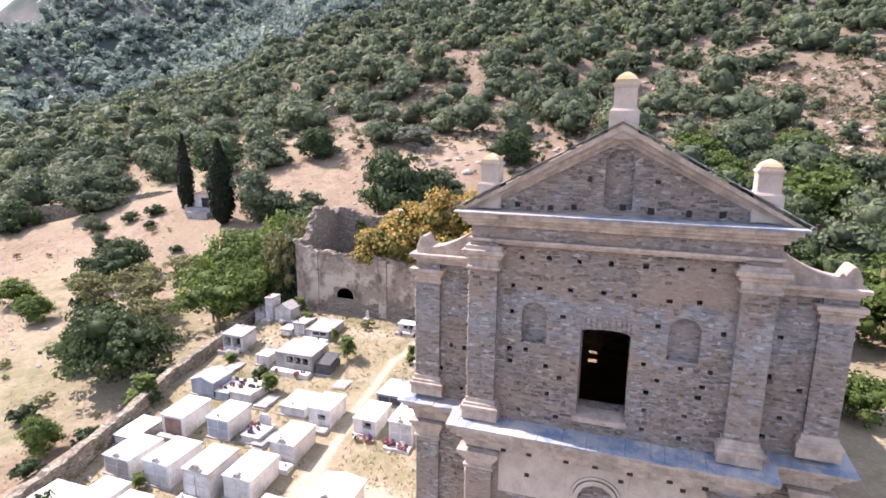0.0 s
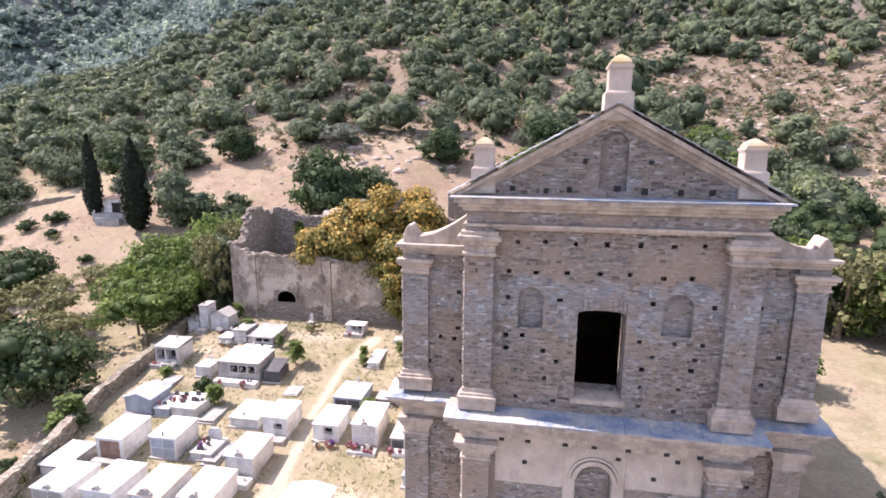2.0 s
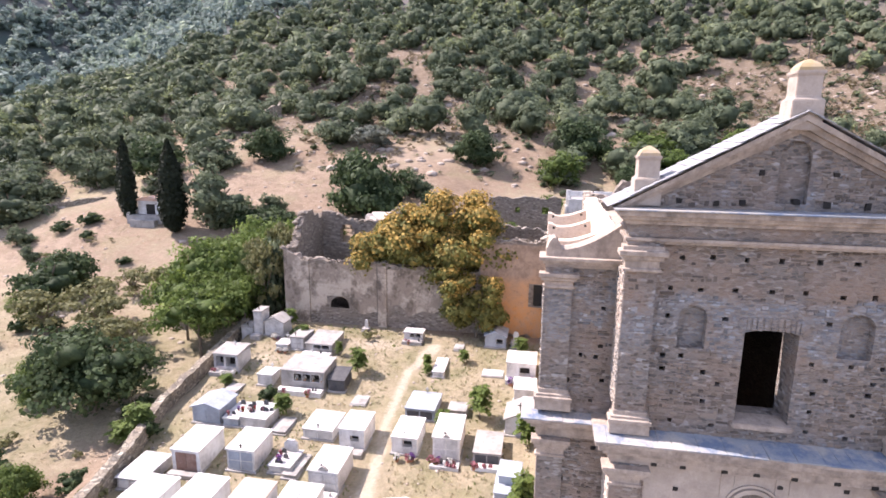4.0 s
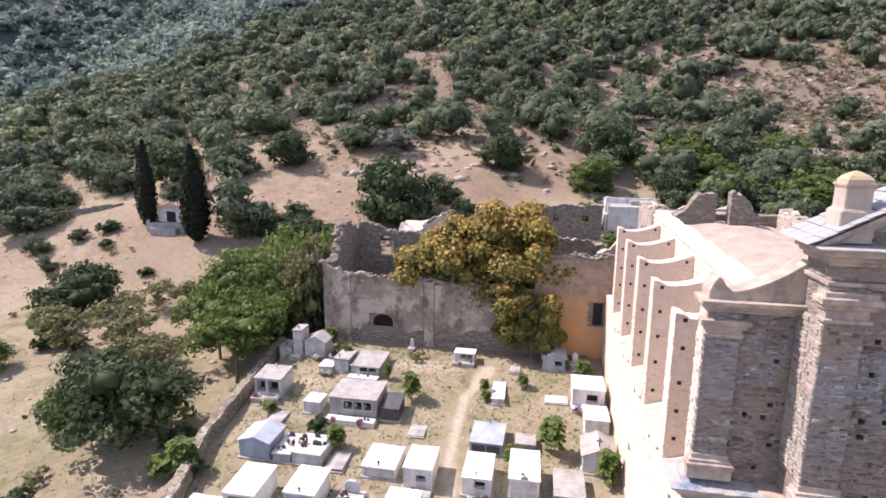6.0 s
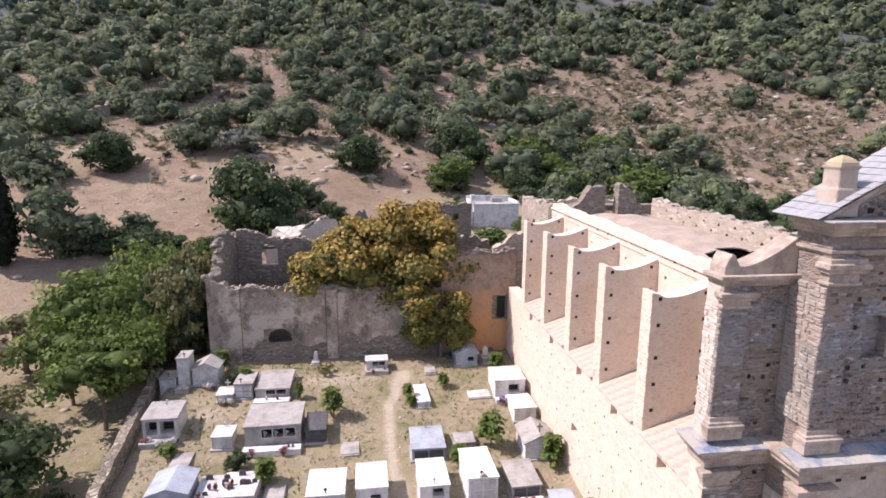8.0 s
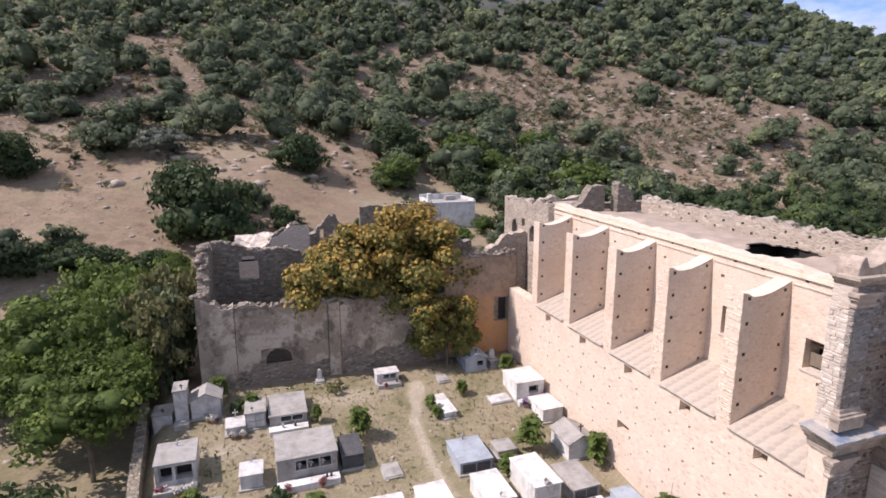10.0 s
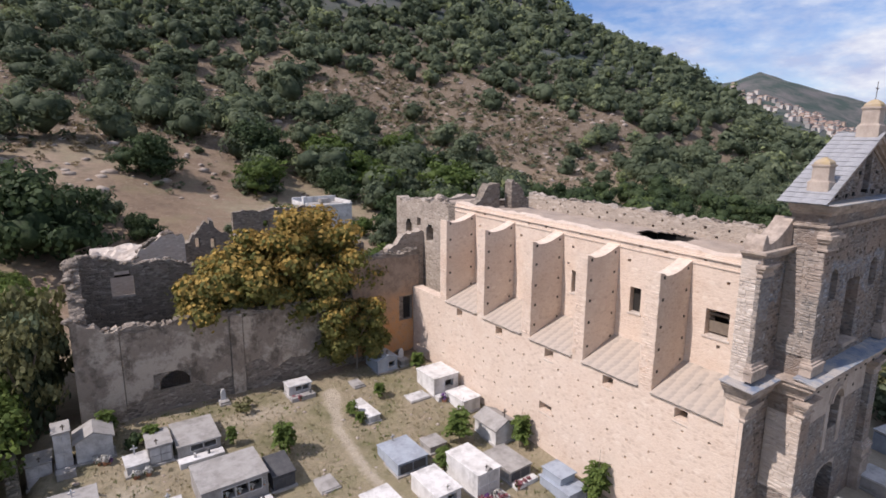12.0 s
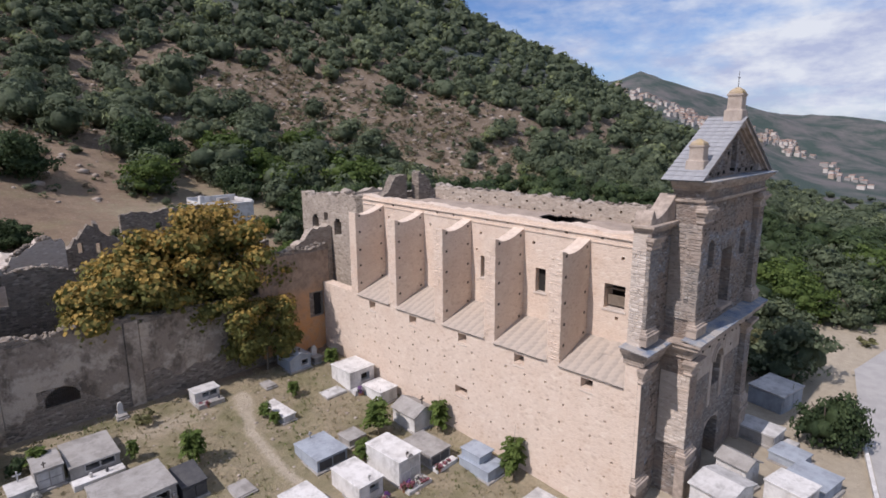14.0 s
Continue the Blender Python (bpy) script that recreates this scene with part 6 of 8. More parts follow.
for row in (("oak", -29.6, 71.4, 1.6, 1.85, 20), ("oakb", -50.4, 66.2, 1.5, 1.55, 0), ("oakb", -43.5, 69.3, 0.63, 0.6, 80), ("oak", -18.8, 91.0, 1.12, 1.15, 130),
            ("grey", -36.9, 94.0, 1.15, 1.0, 0), ("oakb", -43.9, 97.5, 1.4, 1.38, 200), ("ashb", -5.1, 86.8, 1.06, 0.92, 0), ("oak", -0.8, 98.5, 1.35, 1.4, 60),
            ("oakb", 7.0, 89.0, 1.05, 0.9, 50), ("ashb", 12.8, 90.0, 1.1, 0.92, 140), ("oakb", 19.4, 91.5, 1.3, 1.15, 220), ("ashb", 25.2, 91.0, 1.1, 0.88, 300), ("oakb", 30.8, 91.0, 1.2, 1.1, 20),
            ("ashb", 10.0, 97.0, 1.2, 1.0, 70), ("oakb", 17.0, 98.0, 1.1, 0.95, 170), ("ashb", 24.5, 98.0, 1.15, 0.95, 250),
            ("oak", -59.0, 48.8, 1.18, 1.08, 250), ("fig", -38.4, 31.2, 1.05, 1.04, 0), ("ashw", -35.0, 39.2, 0.98, 1.0, 100), ("ash", -38.2, 47.6, 1.3, 1.25, 30), ("ash", -33.0, 50.5, 1.0, 1.4, 210),
            ("oakb", -31.2, 46.6, 0.72, 1.45, 120), ("dry", -31.8, 45.2, 1.0, 1.7, 40), ("ash", -34.4, 47.4, 0.95, 1.42, 320), ("dry", -52.5, 41.5, 1.3, 0.95, 50), ("dry", -46.0, 41.0, 1.1, 0.95, 250), ("ash", -56.0, 43.0, 0.5, 0.5, 50), ("dry", -48.0, 43.5, 1.5, 1.05, 0), ("dry", -44.0, 47.5, 1.3, 1.1, 130), ("ash", -56.5, 37.5, 0.5, 0.45, 40), ("ash", -63.0, 40.0, 0.6, 0.5, 140),
            ("oakb", -84.3, 67.5, 1.5, 1.32, 300), ("oak", -93.0, 62.0, 1.0, 1.0, 0), ("oakb", -76.0, 61.0, 0.6, 0.55, 40), ("ash", -96.0, 56.0, 1.0, 0.7, 70), ("oakb", -71.0, 57.5, 0.42, 0.4, 0),
            ("ashb", 22.3, 78.0, 1.45, 1.2, 80), ("oakb", 33.0, 76.0, 1.4, 1.2, 10), ("ashb", 14.0, 36.5, 0.55, 0.5, 50), ("dry", 21.0, 45.0, 1.7, 1.7, 50), ("ash", 24.5, 44.0, 1.1, 1.1, 50), ("ashb", 19.0, 49.0, 1.2, 1.1, 0),
            ("oakb", 14.5, 47.0, 0.9, 0.9, 90), ("oakb", 14.0, 16.2, 0.98, 0.95, 30), ("oak", 6.2, 12.6, 0.52, 0.72, 90), ("ashb", 33.0, 29.0, 1.1, 1.0, 45),
            ("oakb", 20.0, 60.0, 1.3, 1.2, 66), ("ashb", 12.0, 62.0, 1.1, 0.9, 12), ("bush", -24.5, 63.5, 0.9, 0.9, 0), ("ashb", -9.5, 56.5, 0.5, 0.4, 10), ("bush", -47.5, 93.2, 0.5, 0.5, 0), ("bush", 21.0, 115.0, 1.9, 1.5, 0),
            ("ashw", -38.5, 42.5, 0.85, 1.0, 70), ("ashw", -33.9, 44.4, 0.75, 1.0, 160), ("oak", -46.2, 66.8, 0.75, 0.72, 10), ("oak", -42.6, 66.2, 0.7, 0.62, 200), ("oak", -38.8, 65.8, 0.7, 0.55, 60), ("oak", -35.0, 65.5, 0.6, 0.5, 130), ("ash", -33.0, 64.5, 0.45, 0.4, 10), ("ash", -40.5, 52.5, 1.05, 1.05, 220), ("ash", -36.2, 53.5, 1.0, 1.3, 20), ("dry", -31.0, 48.5, 1.0, 2.0, 60), ("dry", -41.5, 38.5, 1.2, 0.85, 60),
            ("oakb", -4.5, 88.5, 1.1, 1.0, 140), ("oak", 6.5, 84.5, 0.9, 0.95, 33), ("ashb", 12.0, 82.5, 1.0, 0.9, 12), ("oakb", 17.5, 84.0, 1.1, 1.1, 240), ("ashb", -8.5, 60.5, 0.6, 0.55, 10), ("ashb", -6.6, 72.6, 0.6, 0.55, 40), ("ashb", 1.6, 69.0, 0.42, 0.42, 10), ("ashb", -3.6, 64.0, 0.6, 0.5, 70), ("ashb", -7.2, 55.0, 0.5, 0.45, 170), ("ashb", -10.2, 70.5, 0.5, 0.45, 200), ("ashb", -2.0, 57.5, 0.6, 0.55, 300), ("ashb", -10.8, 64.0, 0.5, 0.45, 140), ("bush", -6.4, 50.6, 0.7, 0.7, 0),
            ("oakb", 24.5, 26.5, 1.0, 0.9, 60), ("ashb", 33.0, 22.0, 1.0, 0.85, 230), ("oakb", 39.0, 27.0, 1.3, 1.1, 20), ("oak", 16.8, 21.5, 0.55, 0.55, 20), ("oakb", 44.0, 21.0, 1.2, 1.0, 120), ("oakb", 22.5, 19.5, 0.85, 0.75, 10), ("ashb", 28.5, 18.8, 0.8, 0.75, 60), ("oakb", 34.5, 18.2, 1.0, 0.9, 110), ("oakb", 40.5, 16.6, 1.0, 0.9, 200), ("ashb", 47.0, 15.0, 1.1, 0.9, 20), ("oakb", 12.6, 21.2, 0.55, 0.95, 75), ("dry", 15.2, 20.0, 0.8, 0.6, 75), ("oakb", 53.0, 12.0, 1.2, 1.0, 90),
            ("oakb", -25.5, 77.0, 0.8, 0.75, 30), ("oak", -21.5, 73.0, 0.55, 0.6, 30), ("oakb", -64.5, 74.5, 0.7, 0.6, 100), ("bush", -69.5, 66.0, 1.2, 0.9, 0), ("bush", -66.8, 62.5, 0.7, 0.6, 50), ("bush", -72.0, 64.0, 1.0, 0.8, 80), ("oakb", -87.0, 74.0, 1.3, 1.2, 0), ("oakb", -79.0, 79.0, 1.2, 1.1, 45), ("oak", -70.0, 82.5, 1.3, 1.3, 45), ("oakb", -61.0, 84.0, 1.15, 1.1, 245), ("oak", -54.0, 88.5, 1.1, 1.15, 145),
            ("ash", -43.5, 31.5, 0.42, 0.5, 0), ("bush", -40.0, 24.5, 0.8, 0.7, 0), ("bush", -46.0, 39.5, 0.9, 0.8, 20), ("bush", -52.5, 42.0, 0.8, 0.7, 20), ("ash", -35.2, 22.5, 0.35, 0.4, 20), ("bush", -33.0, 24.0, 0.7, 0.6, 100), ("bush", -31.5, 19.0, 0.6, 0.55, 30), ("dry", -50.5, 50.5, 0.9, 0.7, 200), ("bush", -57.0, 57.0, 0.7, 0.5, 0),
            ("shrub", -20.1, 36.3, 0.95, 1.15, 0), ("shrub", -23.4, 30.7, 0.85, 0.85, 40), ("bush", -25.1, 32.0, 0.5, 0.6, 0), ("shrub", -10.6, 32.4, 1.1, 1.35, 80), ("shrub", -7.6, 30.2, 0.95, 1.2, 10), ("shrub", -15.0, 36.9, 0.5, 0.45, 0),
            ("shrub", -15.2, 37.6, 0.55, 0.65, 60), ("shrub", -12.6, 38.8, 0.6, 0.6, 0), ("shrub", -29.3, 33.7, 0.7, 0.4, 90), ("shrub", -28.2, 42.3, 0.8, 1.0, 0), ("shrub", -22.4, 38.4, 0.45, 0.7, 0),
            ("weed", -20.8, 41.4, 1.1, 1.0, 0), ("shrub", -7.5, 24.4, 1.0, 1.35, 130), ("shrub", -12.7, 31.0, 0.75, 0.7, 200), ("shrub", -31.2, 27.2, 1.2, 1.15, 30), ("weed", -29.4, 21.4, 1.3, 1.4, 0), ("shrub", -24.4, 20.2, 0.5, 0.5, 0),
            ("bush", -30.3, 26.7, 0.55, 0.6, 10), ("bush", -34.4, 31.0, 0.9, 0.8, 0), ("shrub", -33.6, 28.6, 1.3, 0.8, 0), ("bush", -26.4, 16.0, 0.75, 1.15, 0), ("weed", -8.1, 33.4, 0.8, 0.8, 0), ("shrub", -8.4, 40.6, 0.8, 0.8, 0),
            ("oakb", 31.2, 15.3, 0.75, 0.8, 75), ("oak", 35.8, 14.2, 0.8, 0.85, 15), ("oakb", 41.5, 12.6, 0.9, 0.85, 160), ("weed", 26.0, 13.6, 1.2, 1.1, 30), ("oak", 7.2, 68.6, 1.05, 1.2, 250), ("oakb", 2.9, 64.6, 0.62, 0.7, 95),
            ("weed", -45.0, 35.0, 1.1, 0.9, 0), ("weed", -41.0, 27.0, 1.2, 0.9, 40), ("weed", -50.0, 30.0, 1.1, 0.8, 80), ("bush", -27.0, 40.6, 0.4, 0.45, 0), ("shrub", -26.2, 40.5, 0.7, 0.7, 0)):
    plant(*row)
br = random.Random(31)
for i in range(46):
    x, y = br.uniform(-82, -35), br.uniform(20, 64)
    k = br.choice(("weed", "weed", "bush", "dry"))
    s = br.uniform(0.35, 0.8) * (0.4 if k == "dry" else 1.0)
    plant(k, x, y, s, s * br.uniform(0.7, 1.0), br.uniform(0, 360))

# ---- graveyard ----
def wall_line(name, label, pts, thick, rough, seed, base_drop=1.5):
    """A dry-stone wall along a line of (x, y, top)."""
    bm = bmesh.new()
    d = [0.0]
    for a, b in zip(pts, pts[1:]):
        d.append(d[-1] + math.hypot(b[0] - a[0], b[1] - a[1]))

    def at(u, k):
        return float(np.interp(u, d, [p[k] for p in pts]))

    def put(u, v, e):
        x, y = at(u, 0), at(u, 1)
        dx, dy = at(u + 0.3, 0) - at(u - 0.3, 0), at(u + 0.3, 1) - at(u - 0.3, 1)
        n = math.hypot(dx, dy) or 1
        return (x - dy / n * (e - thick / 2), y + dx / n * (e - thick / 2), v if v > -50 else tz(x, y) - base_drop)
    ragged(bm, 0, d[-1], -99, lambda u: at(u, 2), put, thick, step=0.4, rough=rough, seed=seed)
    bmesh.ops.recalc_face_normals(bm, faces=bm.faces)
    return tagged(part(name, bm, DRYWALL), label, "wall", kind="structure")


wall_line("graveyard_wall", "low grey rubble wall along the graveyard", [(-28.2, 8, -1.9), (-28.7, 16.2, -1.1), (-28.9, 19.5, -0.85), (-29.9, 24.8, -0.5), (-31.4, 29.6, -0.25), (-32.1, 35.8, 0.15), (-32.6, 42.5, 0.9)], 0.55, 0.07, 41)
wall_line("terrace_wall", "shaded dry-stone terrace wall on the pasture", [(-98, 60.5, 4.0), (-86, 67.2, 5.4), (-74, 74.5, 7.2)], 0.6, 0.15, 42)
wall_line("slope_wall", "broken dry-stone wall running up the slope", [(-70, 104, 19.0), (-66.5, 108.5, 21.0), (-63.5, 113.5, 23.4)], 0.7, 0.3, 43)
wall_line("hill_wall", "low retaining wall under the trees", [(11, 119.5, 21.6), (17, 121.5, 21.8), (22, 120.5, 21.6)], 0.6, 0.1, 44)

crng = random.Random(5)


def lathe_bm(prof, x, y):
    bm = bmesh.new()
    lathe(bm, prof, x, y, 10)
    return bm


def cross(parent, x, y, z, h, material, w=0.06):
    bm = bmesh.new()
    box(bm, x - w / 2, x + w / 2, y - w / 2, y + w / 2, z, z + h)
    box(bm, x - h * 0.32, x + h * 0.32, y - w / 2 + 0.004, y + w / 2 - 0.004, z + h * 0.58, z + h * 0.58 + w)
    return part("cross", bm, material, parent, "small cross")


def tomb(x0, x1, y0, y1, h, style, label, wall=None, roof=None, rz=0.0, **o):
    wall, roof = wall or WHITE, roof or WHITE
    cx, cy, w, d = (x0 + x1) / 2, (y0 + y1) / 2, (x1 - x0) * 0.94, (y1 - y0) * 0.95
    g = o.get("z") if o.get("z") is not None else min(tz(x0, y0), tz(x1, y0), tz(cx, y1))
    ob = thing("tomb", label, "tomb", (cx, cy, g), rz + crng.uniform(-1.5, 1.5), group="tombs in the graveyard")
    a, b, f, k = -w / 2, w / 2, -d / 2, d / 2
    part("plinth", soften(boxes((a - 0.1, b + 0.1, f - 0.14, k + 0.06, -0.5, 0.1)), 0.02, 1), o.get("base", TOMBGREY), ob)
    if style in ("chapel", "gable", "ossuary", "porch"):
        bm = bmesh.new()
        hs = []
        top = h - 0.1
        if style == "ossuary":
            n = o.get("n", 3)
            for i in range(n):
                u = a + w * (0.3 + 0.62 * i / n)
                hs.append((u, u + 0.62 * w / n - 0.07, h * 0.46, h * 0.82, 0.45))
        if o.get("window"):
            u, ww, v0, v1 = o["window"]
            hs.append((a + w * u - ww / 2, a + w * u + ww / 2, h * v0, h * v1, 0.3))
        if style == "porch":
            hs.append((a + 0.18, a + w * 0.42, h * 0.3, h * 0.85, 0.6))
            hs.append((a + w * 0.5, b - 0.18, h * 0.3, h * 0.85, 0.6))
        if o.get("door"):
            hs.append((a + w * 0.12, b - w * 0.12, 0.1, h * 0.84, 0.06))
        holed(bm, a, b, 0.0, top, hs, lambda u, v, e: (u, f + e, v), d)
        part("body", bm, wall, ob)
        for u0, u1, v0, v1, dp in hs:
            if dp > 0.2:
                # back of the recess covered by a near-black sheet that stands for shade
                part("niche_shade", boxes((u0 + 0.01, u1 - 0.01, f + dp - 0.02, f + dp - 0.006, v0 + 0.01, v1 - 0.01)), SHADE, ob)
                bm = bmesh.new()
                for q in ((u0 - 0.04, u0, v0 - 0.04, v1 + 0.04), (u1, u1 + 0.04, v0 - 0.04, v1 + 0.04), (u0, u1, v0 - 0.04, v0), (u0, u1, v1, v1 + 0.04)):
                    box(bm, q[0], q[1], f - 0.02, f + 0.03, q[2], q[3])
                part("niche_frame", bm, MARBLE, ob)
        if o.get("door"):
            for s in (-1, 1):
                x_, y_ = (a + w * 0.125, -0.012) if s < 0 else (0.012, b - w * 0.125)
                dr = part("door", boxes((x_, y_, f + 0.012, f + 0.05, 0.11, h * 0.83)), o["door"], ob)
                part("door_panel", soften(boxes((x_ + 0.08, y_ - 0.08, f + 0.0, f + 0.02, 0.3, h * 0.45)), 0.008, 1), o["door"], dr)
                part("door_panel", soften(boxes((x_ + 0.08, y_ - 0.08, f + 0.0, f + 0.02, h * 0.5, h * 0.76)), 0.008, 1), o["door"], dr)
        elif style == "chapel" and not o.get("window"):
            m = o.get("front", MARBLE)
            rows = 2 if h > 1.0 else 1
            for i in range(2):
                for j in range(rows):
                    u0 = a + w * (0.07 + 0.45 * i)
                    v0, v1 = 0.16 + j * (top - 0.2) / rows, 0.16 + (j + 0.9) * (top - 0.2) / rows
                    part("slab_front", soften(boxes((u0, u0 + w * 0.41, f - 0.03, f + 0.02, v0, v1)), 0.01, 1), m, ob)
        if style == "gable":
            r = o.get("rise", 0.38)
            bm = bmesh.new()
            prism(bm, [(a, top), (b, top), (0, top + r)], lambda u, v, e: (u, f + e * d, v))
            part("gable", bm, wall, ob)
            for s in (-1, 1):
                bm = bmesh.new()
                e_ = 0.12
                prism(bm, [(s * (w / 2 + e_), top - e_ * r / (w / 2)), (0, top + r), (0, top + r + 0.07), (s * (w / 2 + e_), top - e_ * r / (w / 2) + 0.07)], lambda u, v, e: (u, f - 0.12 + e * (d + 0.2), v))
                part("roof_slope", bm, roof, ob)
        else:
            bm = boxes((a - 0.05, b + 0.05, f - 0.08, k + 0.05, top, top + 0.09), jit=0.012)
            for v in bm.verts:
                if v.co.y > 0:
                    v.co.z += o.get("slope", 0.0)
            part("roof", soften(bm, 0.012, 1), roof, ob)
            if o.get("ridge"):
                part("roof_ridge", soften(boxes((-0.05, 0.05, f, k, top + 0.1, top + 0.14)), 0.01, 1), roof, ob)
        if o.get("scroll"):
            bm = bmesh.new()
            pl = [(-0.32, 0), (0.32, 0), (0.3, 0.1), (0.2, 0.13), (0.14, 0.24), (0.0, 0.3), (-0.14, 0.24), (-0.2, 0.13), (-0.3, 0.1)]
            zt = top + 0.1 + (o.get("rise", 0.38) if style == "gable" else 0.0)
            prism(bm, pl, lambda u, v, e: (u * 1.25 * o["scroll"], f - 0.06 + 0.16 * e, zt - 0.02 + v * 1.25 * o["scroll"]))
            part("crest", bm, TOMBGREY, ob, "carved stone crest")
        if o.get("cross"):
            zt = top + 0.1 + (o.get("rise", 0.38) if style == "gable" else 0.0)
            cross(ob, 0, f + o.get("cross_y", 0.1), zt, o["cross"], o.get("cross_m", IRON))
    else:
        part("body", soften(boxes((a, b, f, k, 0.05, h - 0.08)), 0.015, 1), wall, ob)
        part("top_slab", soften(boxes((a - 0.06, b + 0.06, f - 0.06, k + 0.06, h - 0.08, h)), 0.012, 1), roof, ob)
        if style == "stepped":
            part("upper_body", soften(boxes((a + w * 0.1, b - w * 0.1, f + d * 0.35, k - 0.05, h, h + 0.45)), 0.015, 1), wall, ob)
            part("upper_slab", soften(boxes((a + w * 0.05, b - w * 0.05, f + d * 0.3, k, h + 0.45, h + 0.52)), 0.012, 1), roof, ob)
        if o.get("cross"):
            cross(ob, 0, k - 0.12, h, o["cross"], o.get("cross_m", IRON))
        if o.get("stele"):
            bm = bmesh.new()
            prism(bm, [(-0.32 * w, h), (0.32 * w, h), (0.32 * w, h + 0.5), (0.16 * w, h + 0.7), (-0.16 * w, h + 0.7), (-0.32 * w, h + 0.5)], lambda u, v, e: (u, k - 0.22 + 0.14 * e, v))
            part("stele", bm, MARBLE, ob)
    if style in ("chapel", "porch", "ossuary") and h > 0.7 and crng.random() < 0.75:
        dd = crng.uniform(0.35, 0.7)
        part("front_step", soften(boxes((a - 0.05, b + 0.05, f - 0.14 - dd, f - 0.141, -0.4, crng.uniform(0.12, 0.28))), 0.02, 1), crng.choice((TOMBGREY, MARBLE, WHITE)), ob)
        for i in range(crng.randint(0, 2)):
            u = crng.uniform(a + 0.2, b - 0.2)
            part("vase", lathe_bm([(0.05, 0.1), (0.08, 0.3), (0.05, 0.42), (0.07, 0.46)], u, f - 0.14 - dd * 0.5), crng.choice((DARKSTONE, MARBLE)), ob)
    if style == "chapel" and h > 1.0 and not o.get("cross") and crng.random() < 0.5:
        cross(ob, crng.uniform(a * 0.3, b * 0.3), f + 0.12, h, crng.uniform(0.25, 0.4), crng.choice((IRON, MARBLE)), 0.05)
    ob["top"] = h
    return ob


WB = "white-painted burial chapel with a flat slab roof"
TOMBS = {}
TOMBS["A"] = tomb(-25.1, -21.7, 33.75, 36.4, 1.5, "ossuary", "long grey burial vault with three dark open niches", TOMBGREY, TOMBGREY, n=3, slope=0.12)
tomb(-21.55, -20.3, 33.9, 35.6, 0.95, "chapel", "low dark lean-to burial vault beside a long grey one", DARKSTONE, DARKSTONE, slope=0.3, front=DARKSTONE)
tomb(-26.9, -25.7, 33.85, 35.2, 0.9, "chest", "small pale chest tomb with a cross", MARBLE, MARBLE, cross=0.4, cross_m=MARBLE)
tomb(-31.1, -29.0, 35.0, 36.95, 1.45, "porch", "pale burial chapel with an open porch and stone cross", MARBLE, TOMBGREY, slope=0.2, cross=0.5, cross_y=1.4, cross_m=MARBLE)
tomb(-31.9, -30.75, 40.4, 41.8, 1.35, "chapel", "white burial vault beside a taller one", MARBLE, TOMBGREY)
tomb(-30.65, -29.85, 40.3, 41.7, 2.2, "chapel", "tall narrow grey and white burial vault", MARBLE, TOMBGREY)
tomb(-29.75, -27.95, 40.4, 42.0, 1.35, "gable", "white burial chapel with a rounded gable", MARBLE, TOMBGREY, rise=0.4)
tomb(-27.7, -26.6, 38.3, 39.6, 0.6, "chest", "small white grave with a marble cross", MARBLE, MARBLE, cross=0.55, cross_m=MARBLE)
tomb(-26.6, -25.35, 38.6, 40.6, 1.15, "chapel", "weathered grey cement burial vault", TOMBGREY, TOMBGREY)
tomb(-25.25, -22.9, 38.35, 41.1, 0.85, "ossuary", "low grey burial vault with two dark niches", TOMBGREY, TOMBGREY, n=2, slope=0.15)
tomb(-17.95, -16.3, 41.35, 42.35, 0.85, "ossuary", "small pale tomb with a dark open front", MARBLE, MARBLE, n=2)
tomb(-14.6, -13.75, 36.5, 39.2, 0.5, "chest", "long low white grave slab", MARBLE, WHITE)
tomb(-11.3, -9.55, 41.3, 43.3, 1.1, "gable", "blue-grey burial chapel in the shade of the wall", TOMBBLUE, TOMBBLUE, rise=0.3, cross=0.3, window=(0.7, 0.5, 0.35, 0.7))
tomb(-9.2, -8.5, 41.5, 42.3, 0.5, "chest", "grey grave with a marble headstone", TOMBGREY, TOMBGREY, stele=1)
tomb(-9.3, -7.1, 37.0, 39.3, 1.4, "chapel", "white burial chapel with a dark barred opening", WHITE, WHITE, window=(0.62, 0.7, 0.35, 0.72))
tomb(-11.0, -9.5, 37.2, 38.7, 0.16, "chest", "flat pale stone grave slab in the grass", MARBLE, MARBLE)
tomb(-8.6, -7.05, 34.6, 36.6, 1.0, "chest", "white box tomb against the church wall", WHITE, WHITE)
tomb(-8.9, -7.05, 30.9, 33.1, 1.2, "gable", "white burial chapel with a grey pitched roof and cross", WHITE, TOMBGREY, rise=0.42, cross=0.55, cross_y=0.25)
tomb(-15.4, -13.35, 31.55, 34.1, 0.85, "chapel", "blue-grey flat-roofed burial vault with a cross", TOMBBLUE, TOMBBLUE, cross=0.4, cross_y=2.3, cross_m=MARBLE, front=DARKSTONE)
tomb(-12.7, -11.5, 32.4, 33.6, 0.5, "chest", "rough weathered stone grave", TOMBGREY, TOMBGREY)
tomb(-15.3, -13.7, 27.95, 30.5, 1.15, "chapel", WB + " and dark window", window=(0.62, 0.55, 0.45, 0.8))
TOMBS["P"] = tomb(-12.85, -11.2, 27.8, 30.7, 1.5, "chapel", "tall white burial chapel fronted by bright flowers", scroll=0.5)
TOMBS["Q"] = tomb(-10.5, -8.85, 27.85, 30.3, 0.8, "chapel", "grey burial vault with a dark granite front", TOMBGREY, TOMBGREY, front=DARKSTONE)
